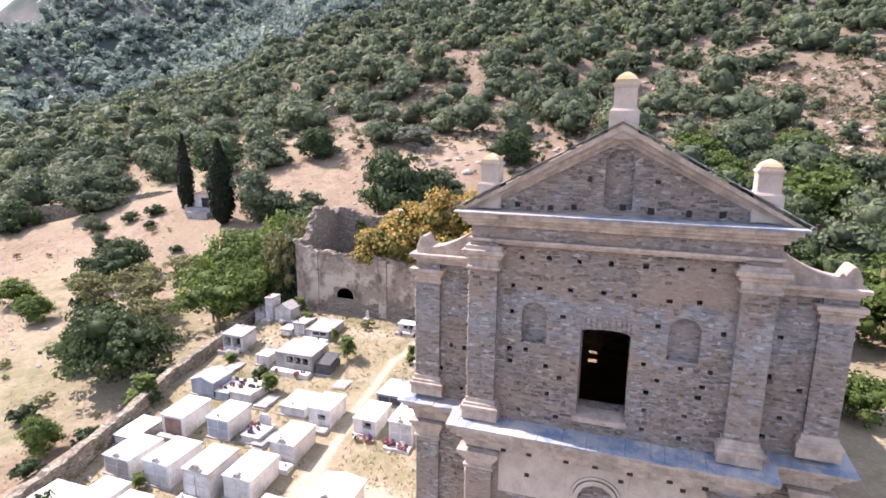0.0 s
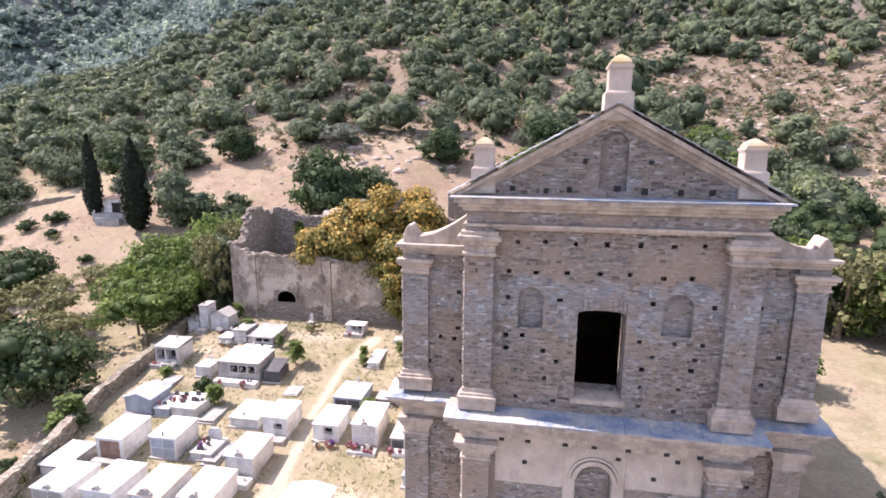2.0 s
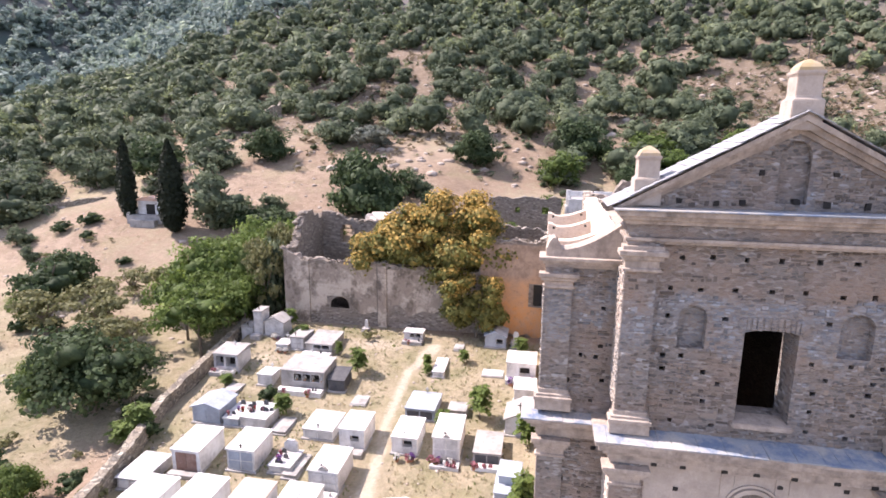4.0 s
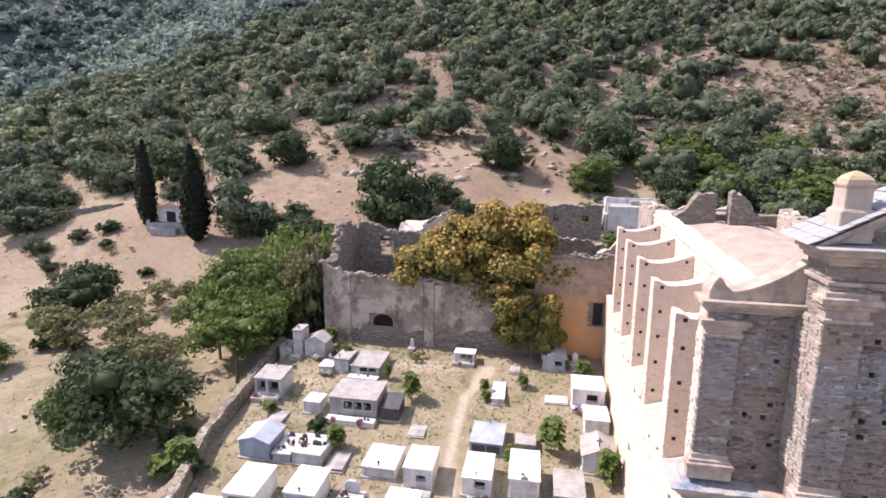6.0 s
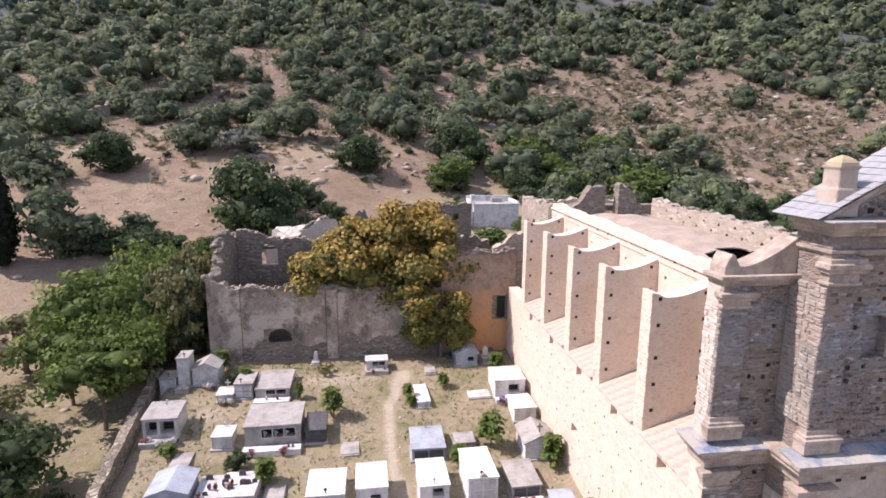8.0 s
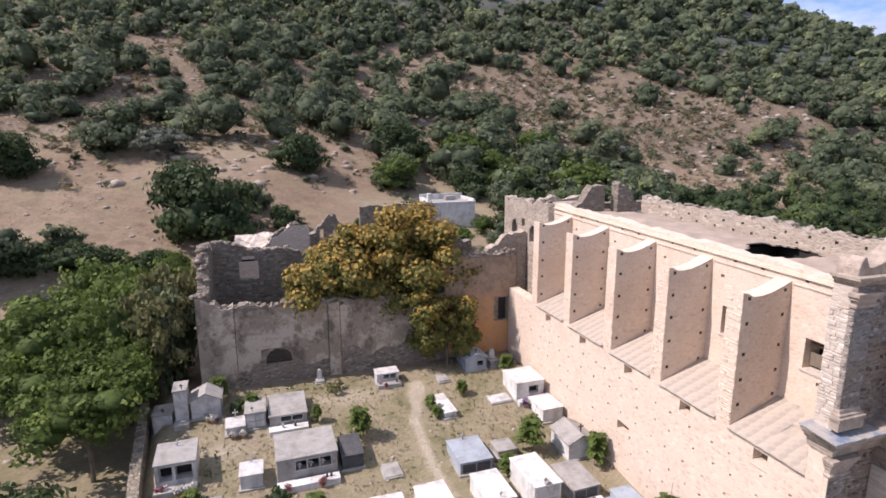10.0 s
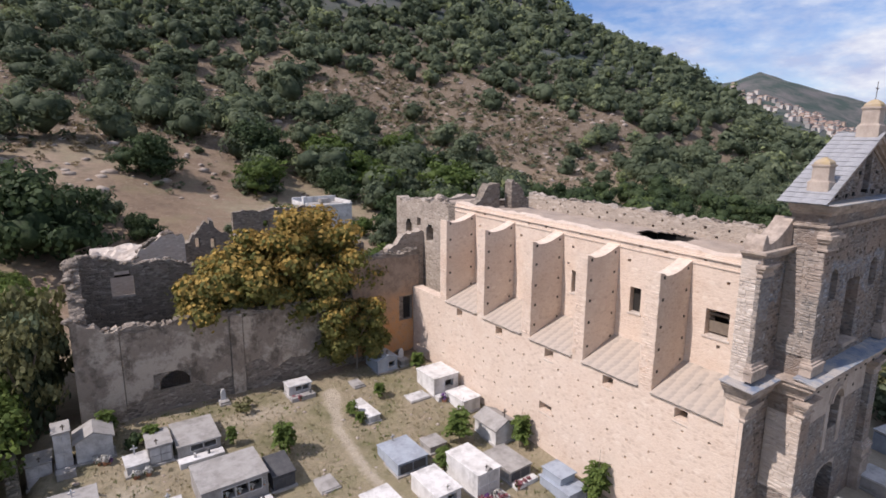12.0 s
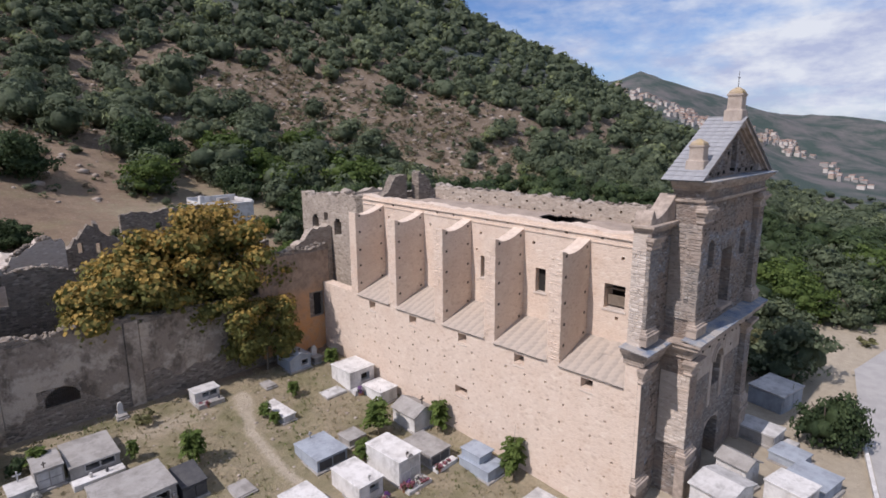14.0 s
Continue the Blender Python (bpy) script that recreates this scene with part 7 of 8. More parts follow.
tomb(-9.0, -7.55, 24.9, 27.2, 0.75, "stepped", "stepped blue-grey tomb beside the church wall", TOMBBLUE, TOMBBLUE)
tomb(-28.7, -26.7, 28.8, 30.9, 1.2, "gable", "blue-grey burial chapel with a pitched roof", TOMBBLUE, TOMBBLUE, rise=0.3, door=TOMBBLUE)
TOMBS["U1"] = tomb(-26.55, -25.45, 28.75, 31.0, 0.62, "chest", "low grey tomb covered with small ornaments", TOMBBLUE, MARBLE)
TOMBS["U2"] = tomb(-25.35, -23.5, 28.75, 30.9, 0.8, "chest", "low white tomb covered with small ornaments", MARBLE, MARBLE)
tomb(-27.0, -25.2, 24.4, 27.0, 1.45, "chapel", "white burial chapel with faded brown double doors", door=RUST, slope=0.08)
tomb(-24.0, -22.25, 25.0, 27.3, 1.4, "chapel", "white burial chapel with a blue-grey front and a cross", front=TOMBBLUE, cross=0.25, slope=0.08)
TOMBS["X"] = tomb(-21.6, -20.25, 25.2, 27.0, 0.5, "chest", "low white grave crowded with plaques", MARBLE, MARBLE, stele=1)
tomb(-21.0, -19.0, 28.4, 30.6, 0.75, "chapel", "low white burial vault with a cross", cross=0.3, slope=0.1)
tomb(-18.5, -16.85, 27.9, 30.2, 1.35, "chapel", WB + " and small window", window=(0.62, 0.5, 0.42, 0.66))
tomb(-18.8, -17.05, 24.2, 26.6, 1.35, "chapel", "white burial chapel with a carved crest on the roof", MARBLE, WHITE, scroll=0.7, slope=0.06)
tomb(-27.35, -25.3, 20.5, 23.0, 1.25, "chapel", "white flat-roofed burial vault with a grey front", WHITE, WHITE, front=TOMBGREY, scroll=0.6)
tomb(-24.4, -22.5, 20.5, 23.1, 1.55, "chapel", WB + " and carved crest", scroll=0.6)
tomb(-21.6, -19.75, 20.4, 22.9, 1.7, "chapel", "burial chapel with a pale brown roof and dark cross", MARBLE, PALE, scroll=1.0, slope=0.1, front=MARBLE)
tomb(-19.4, -17.5, 20.9, 23.5, 1.45, "chapel", WB + " in pale strips", ridge=True, scroll=0.6)
tomb(-29.0, -27.3, 22.6, 25.0, 0.8, "chapel", "weathered grey burial vault by the wall", TOMBGREY, MARBLE, slope=0.1)
tomb(-28.0, -25.9, 16.2, 18.4, 1.3, "chapel", "white burial vault with a whitewashed roof")
tomb(-25.7, -23.9, 17.2, 19.4, 1.3, "chapel", "whitewashed burial vault near the wall")
tomb(-23.6, -21.9, 16.9, 19.0, 1.25, "chapel", "pale burial vault with a flat white roof")
tomb(-21.6, -20.0, 17.0, 19.0, 1.15, "chapel", "pale burial vault in a row of others")
tomb(-16.6, -14.9, 18.9, 20.9, 1.2, "chapel", "white burial vault beside the path")
tomb(-14.3, -12.0, 20.8, 23.2, 1.35, "gable", "white burial chapel with a low pitched roof and ridge", WHITE, WHITE, rise=0.2, scroll=0.6)
tomb(-8.6, -7.2, 21.2, 23.0, 0.3, "chest", "flat grey grave slab at the foot of the church", TOMBGREY, MARBLE)
# low graves between the chapels
for x0, x1, y0, y1, h, st in ((-19.4, -18.4, 32.6, 34.4, 0.16, 0), (-23.2, -22.2, 28.5, 30.3, 0.25, 0), (-28.8, -27.8, 32.0, 33.8, 0.25, 0),
                              (-21.9, -21.4, 42.6, 43.2, 0.2, 1), (-13.6, -12.9, 40.4, 41.4, 0.2, 0), (-20.6, -19.8, 24.9, 27.0, 0.3, 0)):
    tomb(x0, x1, y0, y1, h, "chest", "low grey grave with a weathered border" if not st else "low grave with a small upright headstone", TOMBGREY, TOMBGREY, stele=st)
# graves in front of the church
tomb(-5.3, -2.9, 13.9, 15.8, 1.5, "gable", "white burial chapel before the church front", WHITE, MARBLE, rz=-12, rise=0.3, z=-0.5)
tomb(-2.1, -0.8, 14.2, 15.8, 1.5, "gable", "white grave house with a grey pitched roof", WHITE, TOMBGREY, rz=-12, rise=0.3, cross=0.3, z=-0.5)
tomb(-2.3, -0.6, 11.7, 13.5, 1.35, "chapel", "white flat-roofed vault before the church", rz=-12, z=-0.6)
tomb(-0.1, 2.0, 11.2, 13.2, 0.75, "chest", "low blue-grey slab tomb", TOMBBLUE, TOMBBLUE, rz=-12, z=-0.6)
tomb(2.0, 3.6, 12.8, 14.4, 0.6, "chest", "low pale slab tomb beside a bush", TOMBBLUE, TOMBBLUE, rz=-12, z=-0.6)
tomb(3.4, 5.0, 14.4, 16.6, 0.8, "chapel", "pale grey vault near the church", TOMBGREY, MARBLE, rz=-8, z=-0.5)
tomb(8.2, 11.2, 15.0, 17.2, 1.6, "chapel", "blue-grey shed-like vault with a dark front", TOMBBLUE, MARBLE, rz=-10, front=TOMBBLUE, z=-0.9, slope=0.12)

# ornaments on the graves
POT = plaster("terracotta", (0.36, 0.17, 0.1), (0.42, 0.24, 0.15), (0.25, 0.12, 0.08), 3.0, 0.3)
PETALS = {"pink": leafy("pink_petals", (0.34, 0.12, 0.15), (0.6, 0.33, 0.36)), "red": leafy("red_petals", (0.26, 0.03, 0.03), (0.45, 0.1, 0.09)), "white": leafy("white_petals", (0.6, 0.58, 0.55), (0.85, 0.84, 0.8)), "violet": leafy("violet_petals", (0.16, 0.07, 0.25), (0.35, 0.18, 0.45))}
FLOWERS = {}
for name, m in PETALS.items():
    ob = thing("flower_pot", "small pot of " + name + " flowers on a grave", "flowers", group="flowers on the graves")
    bm = bmesh.new()
    lathe(bm, [(0.07, 0.0), (0.1, 0.16), (0.11, 0.17), (0.11, 0.2), (0.09, 0.19)], 0, 0, 10)
    part("pot", bm, POT, ob)
    co, f, _ = crown_data(len(name) + 50, 0.4, 0.36, 5, 70, 0.1, False)
    co[:, 2] += 0.16
    mesh_part("blossoms", raw_mesh("blossoms", co, f, m, np.zeros(len(co))), None, ob)
    co, f, _ = crown_data(len(name) + 70, 0.34, 0.24, 4, 40, 0.1, False)
    co[:, 2] += 0.14
    mesh_part("leaves", raw_mesh("leaves", co, f, FRESH, np.zeros(len(co))), None, ob)
    FLOWERS[name] = ob
plaque = thing("memorial_plaque", "small dark stone memorial plaque on a grave", "plaque", group="plaques on the graves")
bm = bmesh.new()
prism(bm, [(-0.16, 0), (0.16, 0), (0.16, 0.2), (0.08, 0.27), (-0.08, 0.27), (-0.16, 0.2)], lambda u, v, e: (u, 0.05 * e + 0.06 * v, v))
part("stone", bm, DARKSTONE, plaque)
part("foot", boxes((-0.18, 0.18, -0.03, 0.1, -0.005, 0.02)), DARKSTONE, plaque)
used = {}


def put_down(ob, x, y, z, turn, s=1.0):
    m = pose(x, y, z, 0, 0, turn)
    if ob.name not in used:
        used[ob.name] = 1
        ob.matrix_basis = m @ Matrix.Diagonal((s, s, s, 1))
    else:
        n = copy_thing(ob, m)
        n.matrix_basis = m @ Matrix.Diagonal((s, s, s, 1))


names = list(FLOWERS)
for key, n, w, d in (("U1", 6, 0.42, 0.9), ("U2", 12, 0.75, 0.85), ("X", 7, 0.5, 0.7)):
    t = TOMBS[key]
    for i in range(n):
        x, y = t.location.x + crng.uniform(-w, w), t.location.y + crng.uniform(-d, d)
        if crng.random() < 0.6:
            put_down(plaque, x, y, t.location.z + t["top"] + 0.006, crng.uniform(-25, 25), crng.uniform(0.7, 1.1))
        else:
            put_down(FLOWERS[crng.choice(names)], x, y, t.location.z + t["top"], 0, crng.uniform(0.6, 0.9))
for x0, x1, y, n, cols in ((-12.9, -11.1, 27.45, 10, ["pink", "pink", "white", "pink", "violet"]), (-15.3, -13.8, 27.55, 5, ["violet", "white", "pink"]), (-25.0, -22.0, 33.35, 5, ["white", "pink", "violet"]), (-31.0, -29.0, 34.6, 7, ["white", "pink", "white"]),
                           (-29.6, -28.0, 40.1, 5, ["white", "violet"]), (-10.4, -9.0, 27.5, 3, ["pink", "red"]), (-18.6, -17.1, 23.9, 3, ["white"]), (-9.0, -7.4, 36.6, 5, ["white", "violet"]), (-27.4, -26.6, 38.0, 4, ["white"]), (-17.8, -16.4, 41.0, 2, ["pink"])):
    for i in range(n):
        x = crng.uniform(x0, x1)
        yy = y + crng.uniform(-0.3, 0.15)
        put_down(FLOWERS[crng.choice(cols)], x, yy, tz(x, yy), crng.uniform(0, 360), crng.uniform(0.8, 1.4))
# dark niches of the long vault hold light vases
for i in range(4):
    t = TOMBS["A"]
    put_down(FLOWERS["white"], t.location.x - 0.45 + 0.62 * i, t.location.y - 1.2, t.location.z + 0.72, 0, 0.8)

# ---- house and shrine beyond ----
house = thing("white_house", "small white flat-roofed house behind the ruin", "house", (-1.0, 72.0, 6.9))
part("body", boxes((-3.0, 2.9, 0.0, 5.0, -1.5, 2.0)), WHITE, house)
for q in ((-3.08, 2.98, -0.08, 0.14, 2.0, 2.25), (-3.08, 2.98, 4.9, 5.1, 2.0, 2.8), (-3.08, -2.86, 0.14, 4.9, 2.0, 2.5), (2.76, 2.98, 0.14, 4.9, 2.0, 2.5)):
    part("parapet", soften(boxes(q), 0.02, 1), WHITE, house)
part("roof", boxes((-2.86, 2.76, 0.14, 4.9, 2.0, 2.05)), TOMBGREY, house)
part("chimney", soften(boxes((-3.3, -2.75, 0.5, 1.1, 1.2, 3.3)), 0.03, 1), WHITE, house)
part("wing_wall", soften(boxes((-3.35, -3.09, -0.1, 2.5, -1.5, 1.3)), 0.03, 1), WHITE, house, "low white wall beside the house")
part("roof_tank", soften(boxes((0.1, 1.5, 3.2, 4.3, 2.05, 2.6)), 0.1, 2), TOMBGREY, house, "dark tank on the flat roof")

shrine_scale = Matrix.Diagonal((1.35, 1.2, 1.0, 1))
shrine = thing("shrine", "white roadside shrine on a grey stone platform between cypresses", "shrine", (-60.8, 68.2, tz(-60.8, 67.0)))
shrine.matrix_basis = shrine.matrix_basis @ shrine_scale
part("platform", soften(boxes((-2.2, 2.2, -1.6, 1.8, -1.5, 1.0)), 0.04, 1), TOMBGREY, shrine)
part("step", soften(boxes((-1.4, 1.4, -2.3, -1.6, -1.5, 0.45)), 0.03, 1), TOMBGREY, shrine)
part("body", soften(boxes((-1.5, 1.5, -0.6, 1.6, 1.0, 2.9)), 0.03, 1), WHITE, shrine)
bm = bmesh.new()
prism(bm, [(-1.75, 2.9), (1.75, 2.9), (1.55, 3.05), (0, 3.55), (-1.55, 3.05)], lambda u, v, e: (u, -0.8 + 2.6 * e, v))
part("roof", bm, TILE, shrine, "faded pink tiled roof")
# no real doorway: a near-black sheet on the front stands for its shade
part("opening", boxes((-0.5, 0.5, -0.61, -0.55, 1.0, 2.4)), SHADE, shrine)
part("front_wall", soften(boxes((-2.2, -1.9, -1.6, 1.2, 1.0, 1.7), (1.9, 2.2, -1.6, 1.2, 1.0, 1.7)), 0.03, 1), WHITE, shrine, "low white side walls")

# ---- road and village ----
bm = bmesh.new()
line = [(-74, -22), (-40, -7), (-16, 2.5), (-6, 6.0), (1.5, 8.6), (7.5, 10.0), (13, 11.3), (20, 12.6), (30, 11.0), (44, 6.0), (60, -4)]
rows = []
for i in range(len(line) * 6 - 5):
    u = i / 6
    k = min(int(u), len(line) - 2)
    w = u - k
    x = line[k][0] * (1 - w) + line[k + 1][0] * w
    y = line[k][1] * (1 - w) + line[k + 1][1] * w
    rows.append([bm.verts.new((x + 0.35 * e, y - 1.9 * e - 1.2, max(tz(x + dx, y - 1.9 * e - 1.2 + dy) for dx in (-1.6, -0.8, 0, 0.8, 1.6) for dy in (-0.6, 0, 0.6)) + 0.05)) for e in (-1, -0.5, 0, 0.5, 1)])
for a, b in zip(rows, rows[1:]):
    for i in range(4):
        bm.faces.new((a[i], a[i + 1], b[i + 1], b[i]))
tagged(part("road", bm, ASPHALT), "narrow pale grey road past the church", "road", kind="structure")
bm = bmesh.new()
prev = None
for i in range(14):
    x = 0.5 + 0.58 * i
    y = float(np.interp(x, [p[0] for p in line], [p[1] for p in line])) + 0.95
    z = tz(x, y)
    ring = [bm.verts.new(q) for q in ((x, y - 0.1, z - 0.2), (x, y - 0.1, z + 0.2), (x, y + 0.1, z + 0.2), (x, y + 0.1, z - 0.2))]
    if prev:
        for k in range(4):
            bm.faces.new((prev[k], prev[(k + 1) % 4], ring[(k + 1) % 4], ring[k]))
    prev = ring
bmesh.ops.recalc_face_normals(bm, faces=bm.faces)
tagged(part("kerb", bm, WHITE), "white painted kerb along the road", "kerb", kind="structure")

vr = random.Random(9)
bm = bmesh.new()
built = tries = 0
while built < 340 and tries < 40000:
    tries += 1
    az, r = vr.choice((vr.uniform(62, 72), vr.uniform(67.5, 71.5), vr.uniform(68, 77.8), vr.uniform(73.5, 77.5), vr.uniform(62, 83))), vr.uniform(800, 1800)
    x, y = -29.5 + r * math.sin(radians(az)), 7.8 + r * math.cos(radians(az))
    z = tz(x, y)
    rise = math.degrees(math.atan2(z - 16.9, r))
    want = float(np.interp(az, [61.5, 62.8, 64.6, 66.6, 69.2, 70.6, 74.5, 76.1, 77.4, 80.5, 83], [4.3, 3.9, 3.3, 2.3, 1.1, 0.55, -0.35, -0.95, -1.65, -3.6, -4.6]))
    if abs(rise - want) > 0.5 * (0.35 + abs(math.sin(az * 1.9))):
        continue
    built += 1
    w, d, h = vr.choice((vr.uniform(2.4, 5), vr.uniform(2.4, 5), vr.uniform(6, 10))), vr.uniform(2.4, 5), vr.uniform(3.5, 9)
    n0 = len(bm.faces)
    box(bm, x - w, x + w, y - d, y + d, z - 4, z + h)
    bm.faces.ensure_lookup_table()
    shade = vr.choice((0, 0, 0, 2, 3, 3))
    for f in bm.faces[n0:]:
        f.material_index = shade
    c4 = [bm.verts.new((x + a * (w + 0.4), y + b * (d + 0.4), z + h)) for a, b in ((-1, -1), (1, -1), (1, 1), (-1, 1))]
    ra, rb = bm.verts.new((x, y - d * 0.8, z + h + 1.2)), bm.verts.new((x, y + d * 0.8, z + h + 1.2))
    for q in ((c4[0], c4[1], ra), (c4[1], c4[2], rb, ra), (c4[2], c4[3], rb), (c4[3], c4[0], ra, rb)):
        bm.faces.new(q).material_index = 1
VILLAGE = plaster("village_render", (0.5, 0.46, 0.41), (0.58, 0.55, 0.51), (0.4, 0.35, 0.31), 0.02, 0.4)
OCHRE = plaster("ochre_render", (0.42, 0.33, 0.26), (0.46, 0.38, 0.31), (0.34, 0.27, 0.22), 0.02, 0.4)
FARTILE = plaster("far_roof_tile", (0.3, 0.2, 0.16), (0.36, 0.26, 0.21), (0.22, 0.14, 0.11), 0.05, 0.4)
tagged(part("village", bm, [VILLAGE, FARTILE, OCHRE, TOMBGREY]), "distant hillside village of pale houses with tiled roofs", "village", kind="stuff")

# ---- ground cover ----
def tufts(name, label, spots, material, seed, size):
    rng = np.random.default_rng(seed)
    n = len(spots)
    per = 4
    c = np.repeat(np.array(spots), per, axis=0)
    m = len(c)
    c[:, :2] += rng.normal(0, 0.16 * size, (m, 2))
    a = rng.uniform(0, 2 * np.pi, m)
    h = rng.uniform(0.12, 0.32, m) * size
    u = np.column_stack([np.cos(a), np.sin(a), np.zeros(m)]) * rng.uniform(0.05, 0.12, (m, 1)) * size
    lean = np.column_stack([rng.normal(0, 0.35, (m, 2)), np.ones(m)]) * h[:, None]
    co = np.stack([c - u, c + u, c + u * 0.3 + lean, c - u * 0.3 + lean], 1).reshape(-1, 3)
    return tagged(mesh_part(name, raw_mesh(name, co, np.arange(4 * m).reshape(-1, 4), material, np.zeros(4 * m)), None), label, "grass", kind="stuff")


gr = np.random.default_rng(77)
dry, green = [], []
for _ in range(4500):
    x, y = gr.uniform(-30.5, -7.2), gr.uniform(14, 43.4)
    if abs(x - np.interp(y, [14, 22, 27, 33, 37, 40.5], [-15.8, -15.6, -15.9, -16.6, -16.4, -15.2])) < 0.8:
        continue
    b = float(bumps(x, y, 2.6, 3.0))
    (green if b + gr.normal(0, 0.5) > 0.75 else dry).append((x, y, tz(x, y) - 0.02))
for _ in range(9000):
    x, y = gr.uniform(-95, -32), gr.uniform(15, 85)
    dry.append((x, y, tz(x, y) - 0.02)) if float(bumps(x, y, 6.0, 1.0)) + gr.normal(0, 0.6) > 0.1 else None
tufts("dry_grass", "tufts of dry straw-coloured grass", dry, STRAW, 5, 0.45)
tufts("green_grass", "tufts of green grass between the graves", green, SWARD, 6, 0.55)


def rocks(name, label, spots, seed):
    rng = np.random.default_rng(seed)
    vs, fs, base = [], [], 0
    for x, y, s in spots:
        k = ICO1_V * (1 + rng.normal(0, 0.18, (len(ICO1_V), 1))) * s * np.array([1.2, 1.0, 0.6]) + np.array([x, y, tz(x, y)])
        vs.append(k), fs.append(np.column_stack([ICO1_F, ICO1_F[:, 2]]) + base)
        base += len(k)
    return tagged(mesh_part(name, raw_mesh(name, np.concatenate(vs), np.concatenate(fs), ROCK), None), label, "rocks", kind="stuff")


ROCK = plaster("rock", (0.34, 0.28, 0.23), (0.42, 0.37, 0.32), (0.2, 0.16, 0.13), 1.2, 0.5)
spots = [(gr.uniform(-70, 120), gr.uniform(84, 150), abs(gr.normal(0, 0.35)) + 0.12) for _ in range(1400)] + [(gr.uniform(-95, -34), gr.uniform(30, 84), abs(gr.normal(0, 0.14)) + 0.05) for _ in range(500)] + [(gr.uniform(-30, -7.5), gr.uniform(16, 43), abs(gr.normal(0, 0.05)) + 0.03) for _ in range(500)]
rocks("loose_rocks", "scattered pale rocks on the dry slope", spots, 8)


# ---- facing stones of the church front ----
sr = random.Random(23)


def courses(u0, u1, v0, v1, gaps, keep, inside=None):
    """Stones in rough courses: rows of middle, size and proudness, clear of the gaps."""
    out = []
    v = v0
    while v < v1 - 0.06:
        h = min(sr.uniform(0.055, 0.145), v1 - v)
        u = u0 + sr.uniform(0.0, 0.2)
        while u < u1 - 0.1:
            w = min(max(0.1, h * sr.choice((1.0, 1.3, 1.6, 2.2, 3.0)) * sr.uniform(0.8, 1.25)), u1 - u)
            lift = 0.04 * math.sin(u * 2.3 + v * 5.0) + sr.uniform(-0.03, 0.03)
            a, b, c, d = u + 0.012, u + w - 0.012, v + 0.01 + lift, v + h - 0.01 + lift + sr.uniform(-0.025, 0.01)
            u += w
            if sr.random() > keep or b - a < 0.08 or d - c < 0.03 or any(a < g[1] + 0.02 and b > g[0] - 0.02 and c < g[3] + 0.02 and d > g[2] - 0.02 for g in gaps):
                continue
            if inside and not (inside(a, d) and inside(b, d)):
                continue
            if sr.random() < 0.12:
                d += 0.07
            out.append(((a + b) / 2, (c + d) / 2, b - a, d - c, sr.uniform(0.01, 0.045)))
        v += h
    return out


UNIT = [(-0.5, -0.5), (0.5, -0.5), (0.5, 0.5), (-0.5, 0.5)]


def stone_verts(u, v, w, h, pr, y):
    back = [(u + a * w, y + 0.02, v + b * h) for a, b in UNIT]
    cut = min(0.018, h * 0.2)
    face = [(u + a * (w - 2 * cut) + sr.uniform(-0.4, 0.4) * cut, y - pr * sr.uniform(0.75, 1.1), v + b * (h - 2 * cut) + sr.uniform(-0.4, 0.4) * cut) for a, b in UNIT]
    return back + face


STONE_F = [(4, 5, 6, 7), (0, 1, 5, 4), (1, 2, 6, 5), (2, 3, 7, 6), (3, 0, 4, 7)]


def joined_stones(rows, y, parent, label=""):
    vs, fs = [], []
    for q in rows:
        fs += [tuple(i + len(vs) for i in f) for f in STONE_F]
        vs += [(a - church.location.x, b - church.location.y, c - church.location.z) for a, b, c in stone_verts(*q, y)]
    me = bpy.data.meshes.new("stonework")
    me.from_pydata(vs, [], fs)
    me.materials.append(FACING)
    ob = new("stonework", me)
    ob.parent = parent
    return tagged(ob, label or "slate stones standing proud of the mortar", kind="stuff")


field = courses(XC - 3.46, XC + 3.46, 7.8, 12.35, holes + [(window[0] - 0.12, window[1] + 0.1, 8.1, 8.4), (-1.3, 0.62, 11.1, 11.85)], 0.7) + courses(XC - 3.46, XC + 3.46, 12.36, 13.85, holes, 0.25)
near_window = [q for q in field if 9.4 < q[1] < 12.0 and abs(q[0] - XC) < 2.2]
near_window = near_window[:300]
chosen = set(near_window)
joined_stones([q for q in field if q not in chosen], FRONT, front_wall)
shapes = []
for k in range(14):
    me = bpy.data.meshes.new("stone")
    back = [(a, 0.02, b) for a, b in UNIT]
    face = [(a * 0.9 + sr.uniform(-0.03, 0.03), -sr.uniform(0.75, 1.1), b * 0.74 + sr.uniform(-0.08, 0.08)) for a, b in UNIT]
    me.from_pydata([(a, 0.5, c) for a, _, c in back] + face, [], STONE_F)
    me.materials.append(FACING)
    shapes.append(me)
pieces("stone", front_wall, shapes, [Matrix.Translation(Vector((u, FRONT, v)) - church.location) @ Matrix.Diagonal((w, pr, h, 1)) for u, v, w, h, pr in near_window], sr)
gaps = holesP + [(XC - 0.46, XC + 0.46, 15.06, 16.95)]
joined_stones(courses(XC - 4.2, XC + 4.2, 14.95, 17.0, gaps, 0.85, lambda u, v: abs(u - XC) < ped_half(v) - 0.62), FRONT + 0.14, ped)
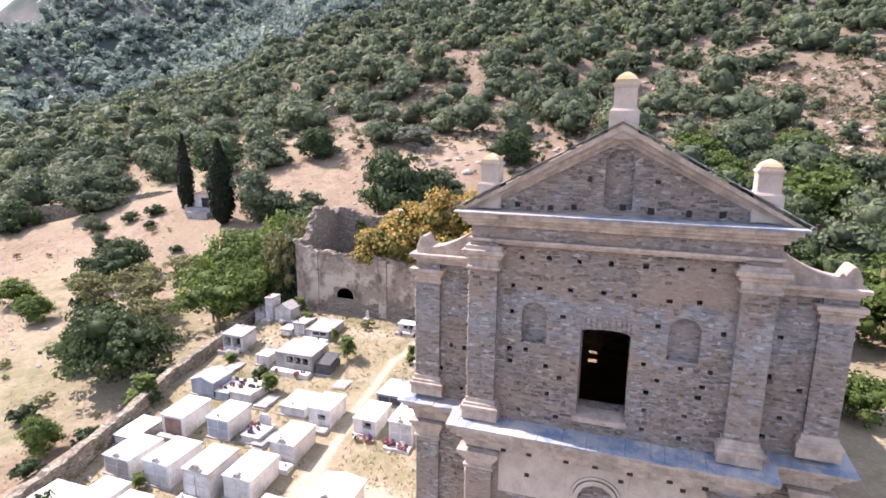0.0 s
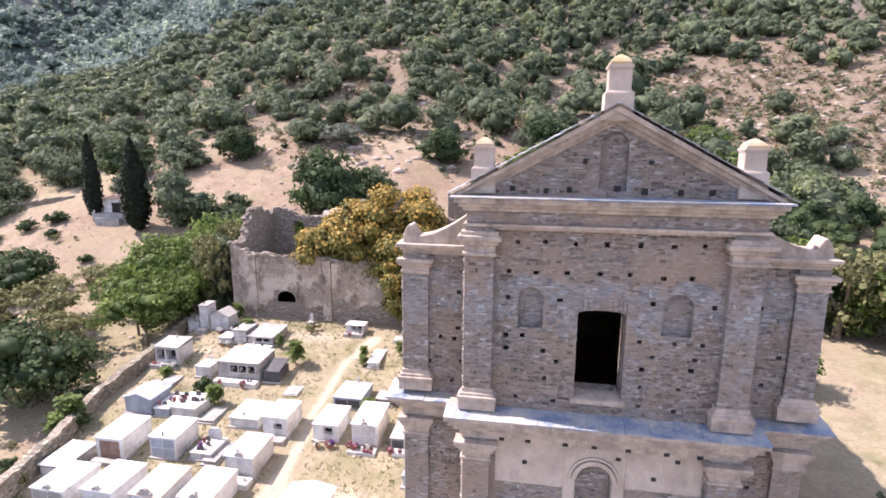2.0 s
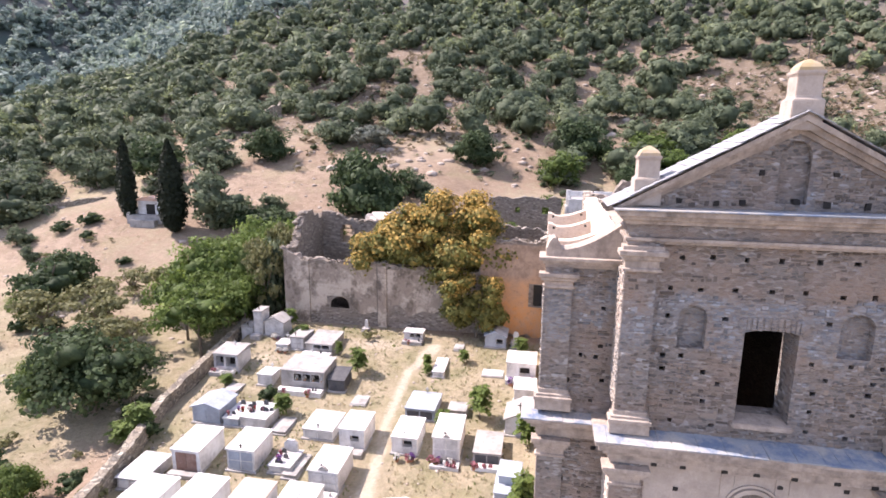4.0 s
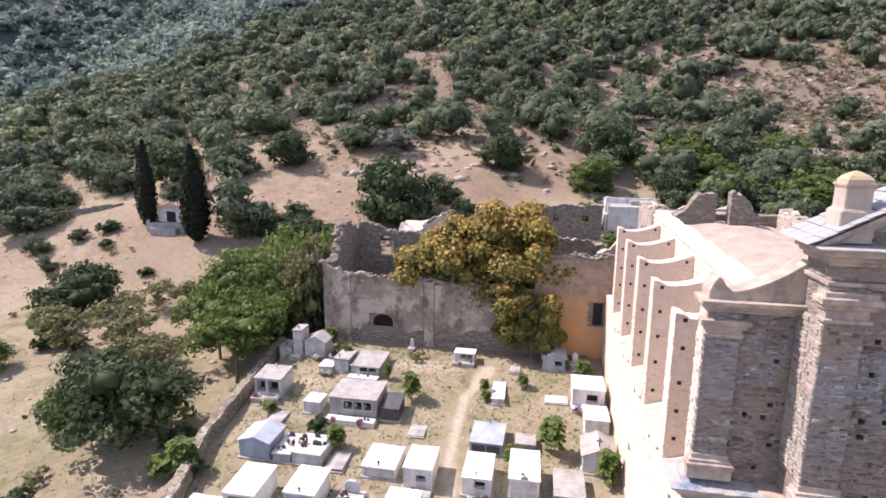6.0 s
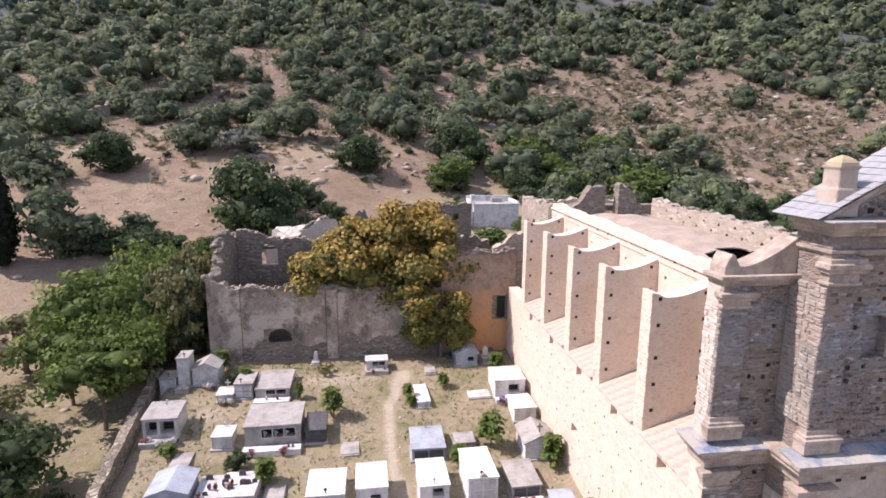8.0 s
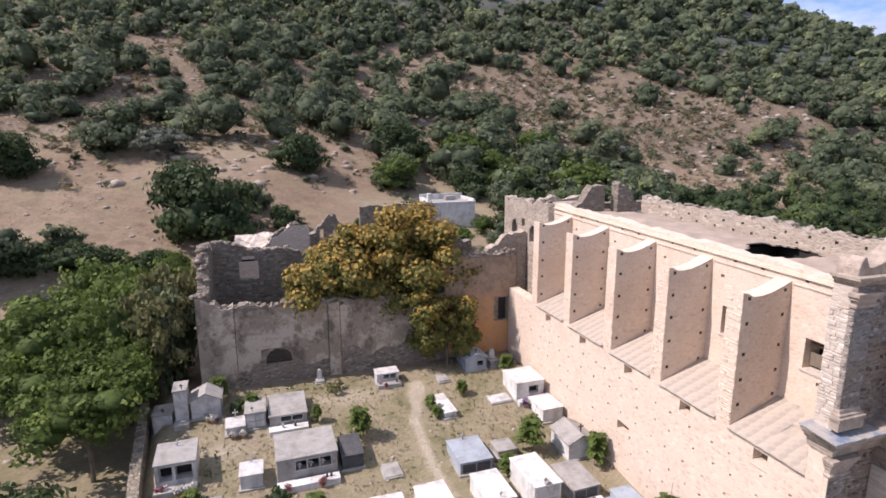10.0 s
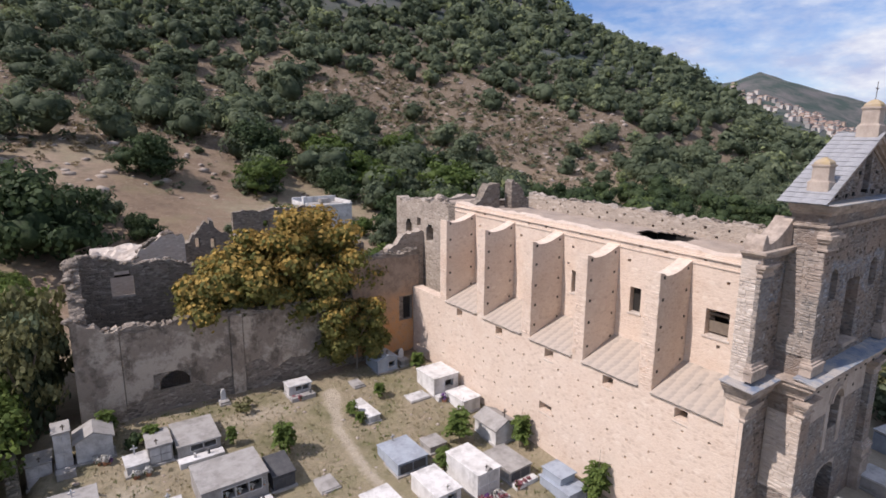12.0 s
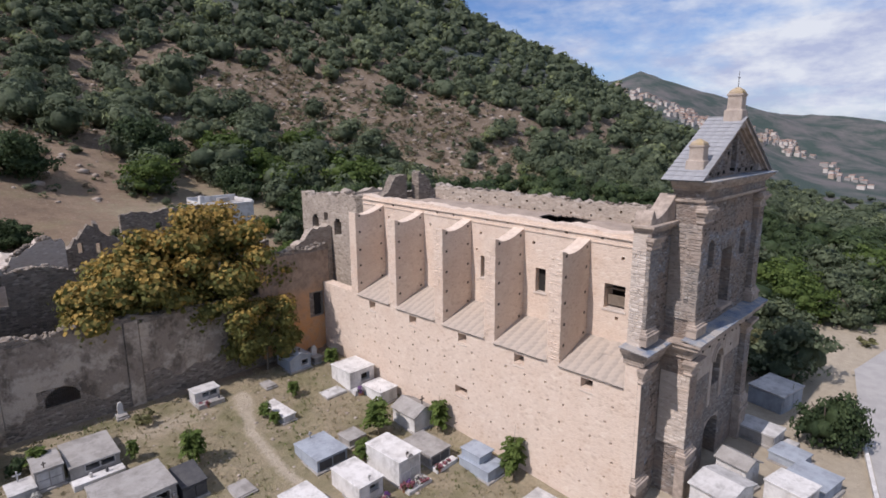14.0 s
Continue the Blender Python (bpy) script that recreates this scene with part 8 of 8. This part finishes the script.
for s in (-1, 1):
    a, b = sorted((XC + s * 4.4, XC + s * 3.5))
    joined_stones(courses(a + 0.02, b - 0.02, 8.56, 12.95, [], 0.42) + courses(a + 0.02, b - 0.02, 2.2, 5.85, [], 0.4), FRONT - 0.28 - 0.0, church, "slate stones of the pilaster")
    a, b = sorted((XC + s * 4.4, XC + s * 5.85))
    joined_stones(courses(a, b, 7.9, 12.7, WING_HOLES[s], 0.55) + courses(a, b, 0.0, 6.6, WING_HOLES[s], 0.5), WING, church, "slate stones of the wing")


def side_stones(spots, parent, label, material):
    """Rough stones on faces that look west: rows of x, y from, y to, z from, z to and the width of an open joint."""
    vs, fs = [], []
    for x, y0, y1, z0, z1, joint in spots:
        v = z0
        while v < z1 - 0.06:
            h = min(sr.uniform(0.09, 0.21), z1 - v)
            u = y0 - sr.uniform(-0.01, 0.055)
            while u < y1 - 0.06:
                w = min(sr.uniform(0.16, 0.48), y1 + sr.uniform(0, 0.05) - u)
                if joint and u < (y0 + y1) / 2 < u + w:
                    w = max(0.08, (y0 + y1) / 2 - joint - u)
                fs += [tuple(i + len(vs) for i in f) for f in STONE_F]
                vs += [(x + b - church.location.x, a - church.location.y, c - church.location.z) for a, b, c in stone_verts(u + w / 2, v + h / 2, w - 0.02, h - 0.018, sr.uniform(0.012, 0.05), 0.0)]
                u += w + (2 * joint if joint and abs(u + w + joint - (y0 + y1) / 2) < 0.02 else 0)
            v += h
    me = bpy.data.meshes.new("corner_masonry")
    me.from_pydata(vs, [], fs)
    me.materials.append(material)
    ob = new("corner_masonry", me)
    ob.parent = parent
    return tagged(ob, label, kind="stuff")


side_stones([(XC - 4.43, FRONT - 0.29, FRONT + 1.0, 2.25, 5.84, 0.0), (XC - 6.735, WING + 0.01, 18.55, 7.8, 12.0, 0.0)], church, "pale uneven corner stones of the front, lightened for sunlight", QUOIN)
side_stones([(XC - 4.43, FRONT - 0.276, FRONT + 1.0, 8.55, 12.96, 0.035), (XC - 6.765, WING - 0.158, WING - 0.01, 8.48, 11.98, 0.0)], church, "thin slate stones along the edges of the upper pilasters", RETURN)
side_stones([(AISLE + 0.004, y + 0.02, y + 0.74, 5.6 + 0.021 * (y - 22), 11.2 + 0.021 * (y - 22), 0.0) for y in BUTT], church, "uneven stones along the edges of the buttresses", WARM)


def capstones(parent, place, u0, u1, top, put, thick, size, seed, step=0.28):
    """Loose stones and lumps of mortar along a broken wall top."""
    rng = np.random.default_rng(seed)
    vs, fs, base = [], [], 0
    for u in np.arange(u0, u1, step):
        for row in range(2):
            if rng.uniform() < 0.25:
                continue
            uu = u + rng.uniform(-0.15, 0.15)
            p = np.array(put(uu, top(uu) + rng.uniform(-0.12, 0.08) * size / 0.2, thick * rng.uniform(0.1, 0.9))) - np.array(place)
            k = ICO1_V * (1 + rng.normal(0, 0.16, (len(ICO1_V), 1))) * size * rng.uniform(0.6, 1.3) * np.array([1.2, 1.1, 0.7]) + p
            vs.append(k), fs.append(np.column_stack([ICO1_F, ICO1_F[:, 2]]) + base)
            base += len(k)
    ob = mesh_part("coping_rubble", raw_mesh("coping_rubble", np.concatenate(vs), np.concatenate(fs), RUIN), None, parent)
    return tagged(ob, "loose stones along the broken wall top", kind="stuff")


capstones(ruin, ruin.location, -27.0, -12.1, lambda u: 6.25 + 0.1 * math.sin(u * 2.1) - 0.25 * smooth(-22, -15, u), front(AY), 0.7, 0.17, 1)
capstones(ruin, ruin.location, -29.3, -27.0, lambda u: 6.3 + 0.9 * smooth(-27.6, -29.2, u), front(AY - 0.12), 0.85, 0.2, 2)
capstones(ruin, ruin.location, -12.1, -6.1, lambda u: 8.65 + 0.12 * math.sin(u * 2.6), front(AY), 0.7, 0.17, 3)
capstones(ruin, ruin.location, AY + 0.6, 51.2, lambda u: 7.0 + 2.9 * smooth(44.4, 46.9, u) - 0.8 * smooth(47, 50, u), lambda u, v, d: (-29.2 + d, u, v), 0.75, 0.25, 4)
capstones(ruin, ruin.location, -28.5, -12.0, lambda u: 9.2 - 0.16 * (u + 27.3) * (u < -20) - 1.15 * (u >= -20) + 0.2 * math.sin(u * 1.3), front(50.5), 0.7, 0.2, 5)
capstones(ruin, ruin.location, -27.5, -20.5, lambda u: 7.0 + 2.3 * smooth(-25.0, -22.6, u) + 0.2 * math.sin(u * 2.8), front(58.0), 0.6, 0.25, 6)
capstones(ruin, ruin.location, 42.4, 51.2, choir_top, choir_put, 0.8, 0.2, 7)
capstones(church, church.location, N0 + 0.2, N1, lambda u: 12.5 + 0.06 * math.sin(u * 1.1) + 0.018 * (u - 30), lambda u, v, d: (NAVE_R - 0.85 + d, u, v), 0.8, 0.15, 8)
bpy.context.view_layer.update()
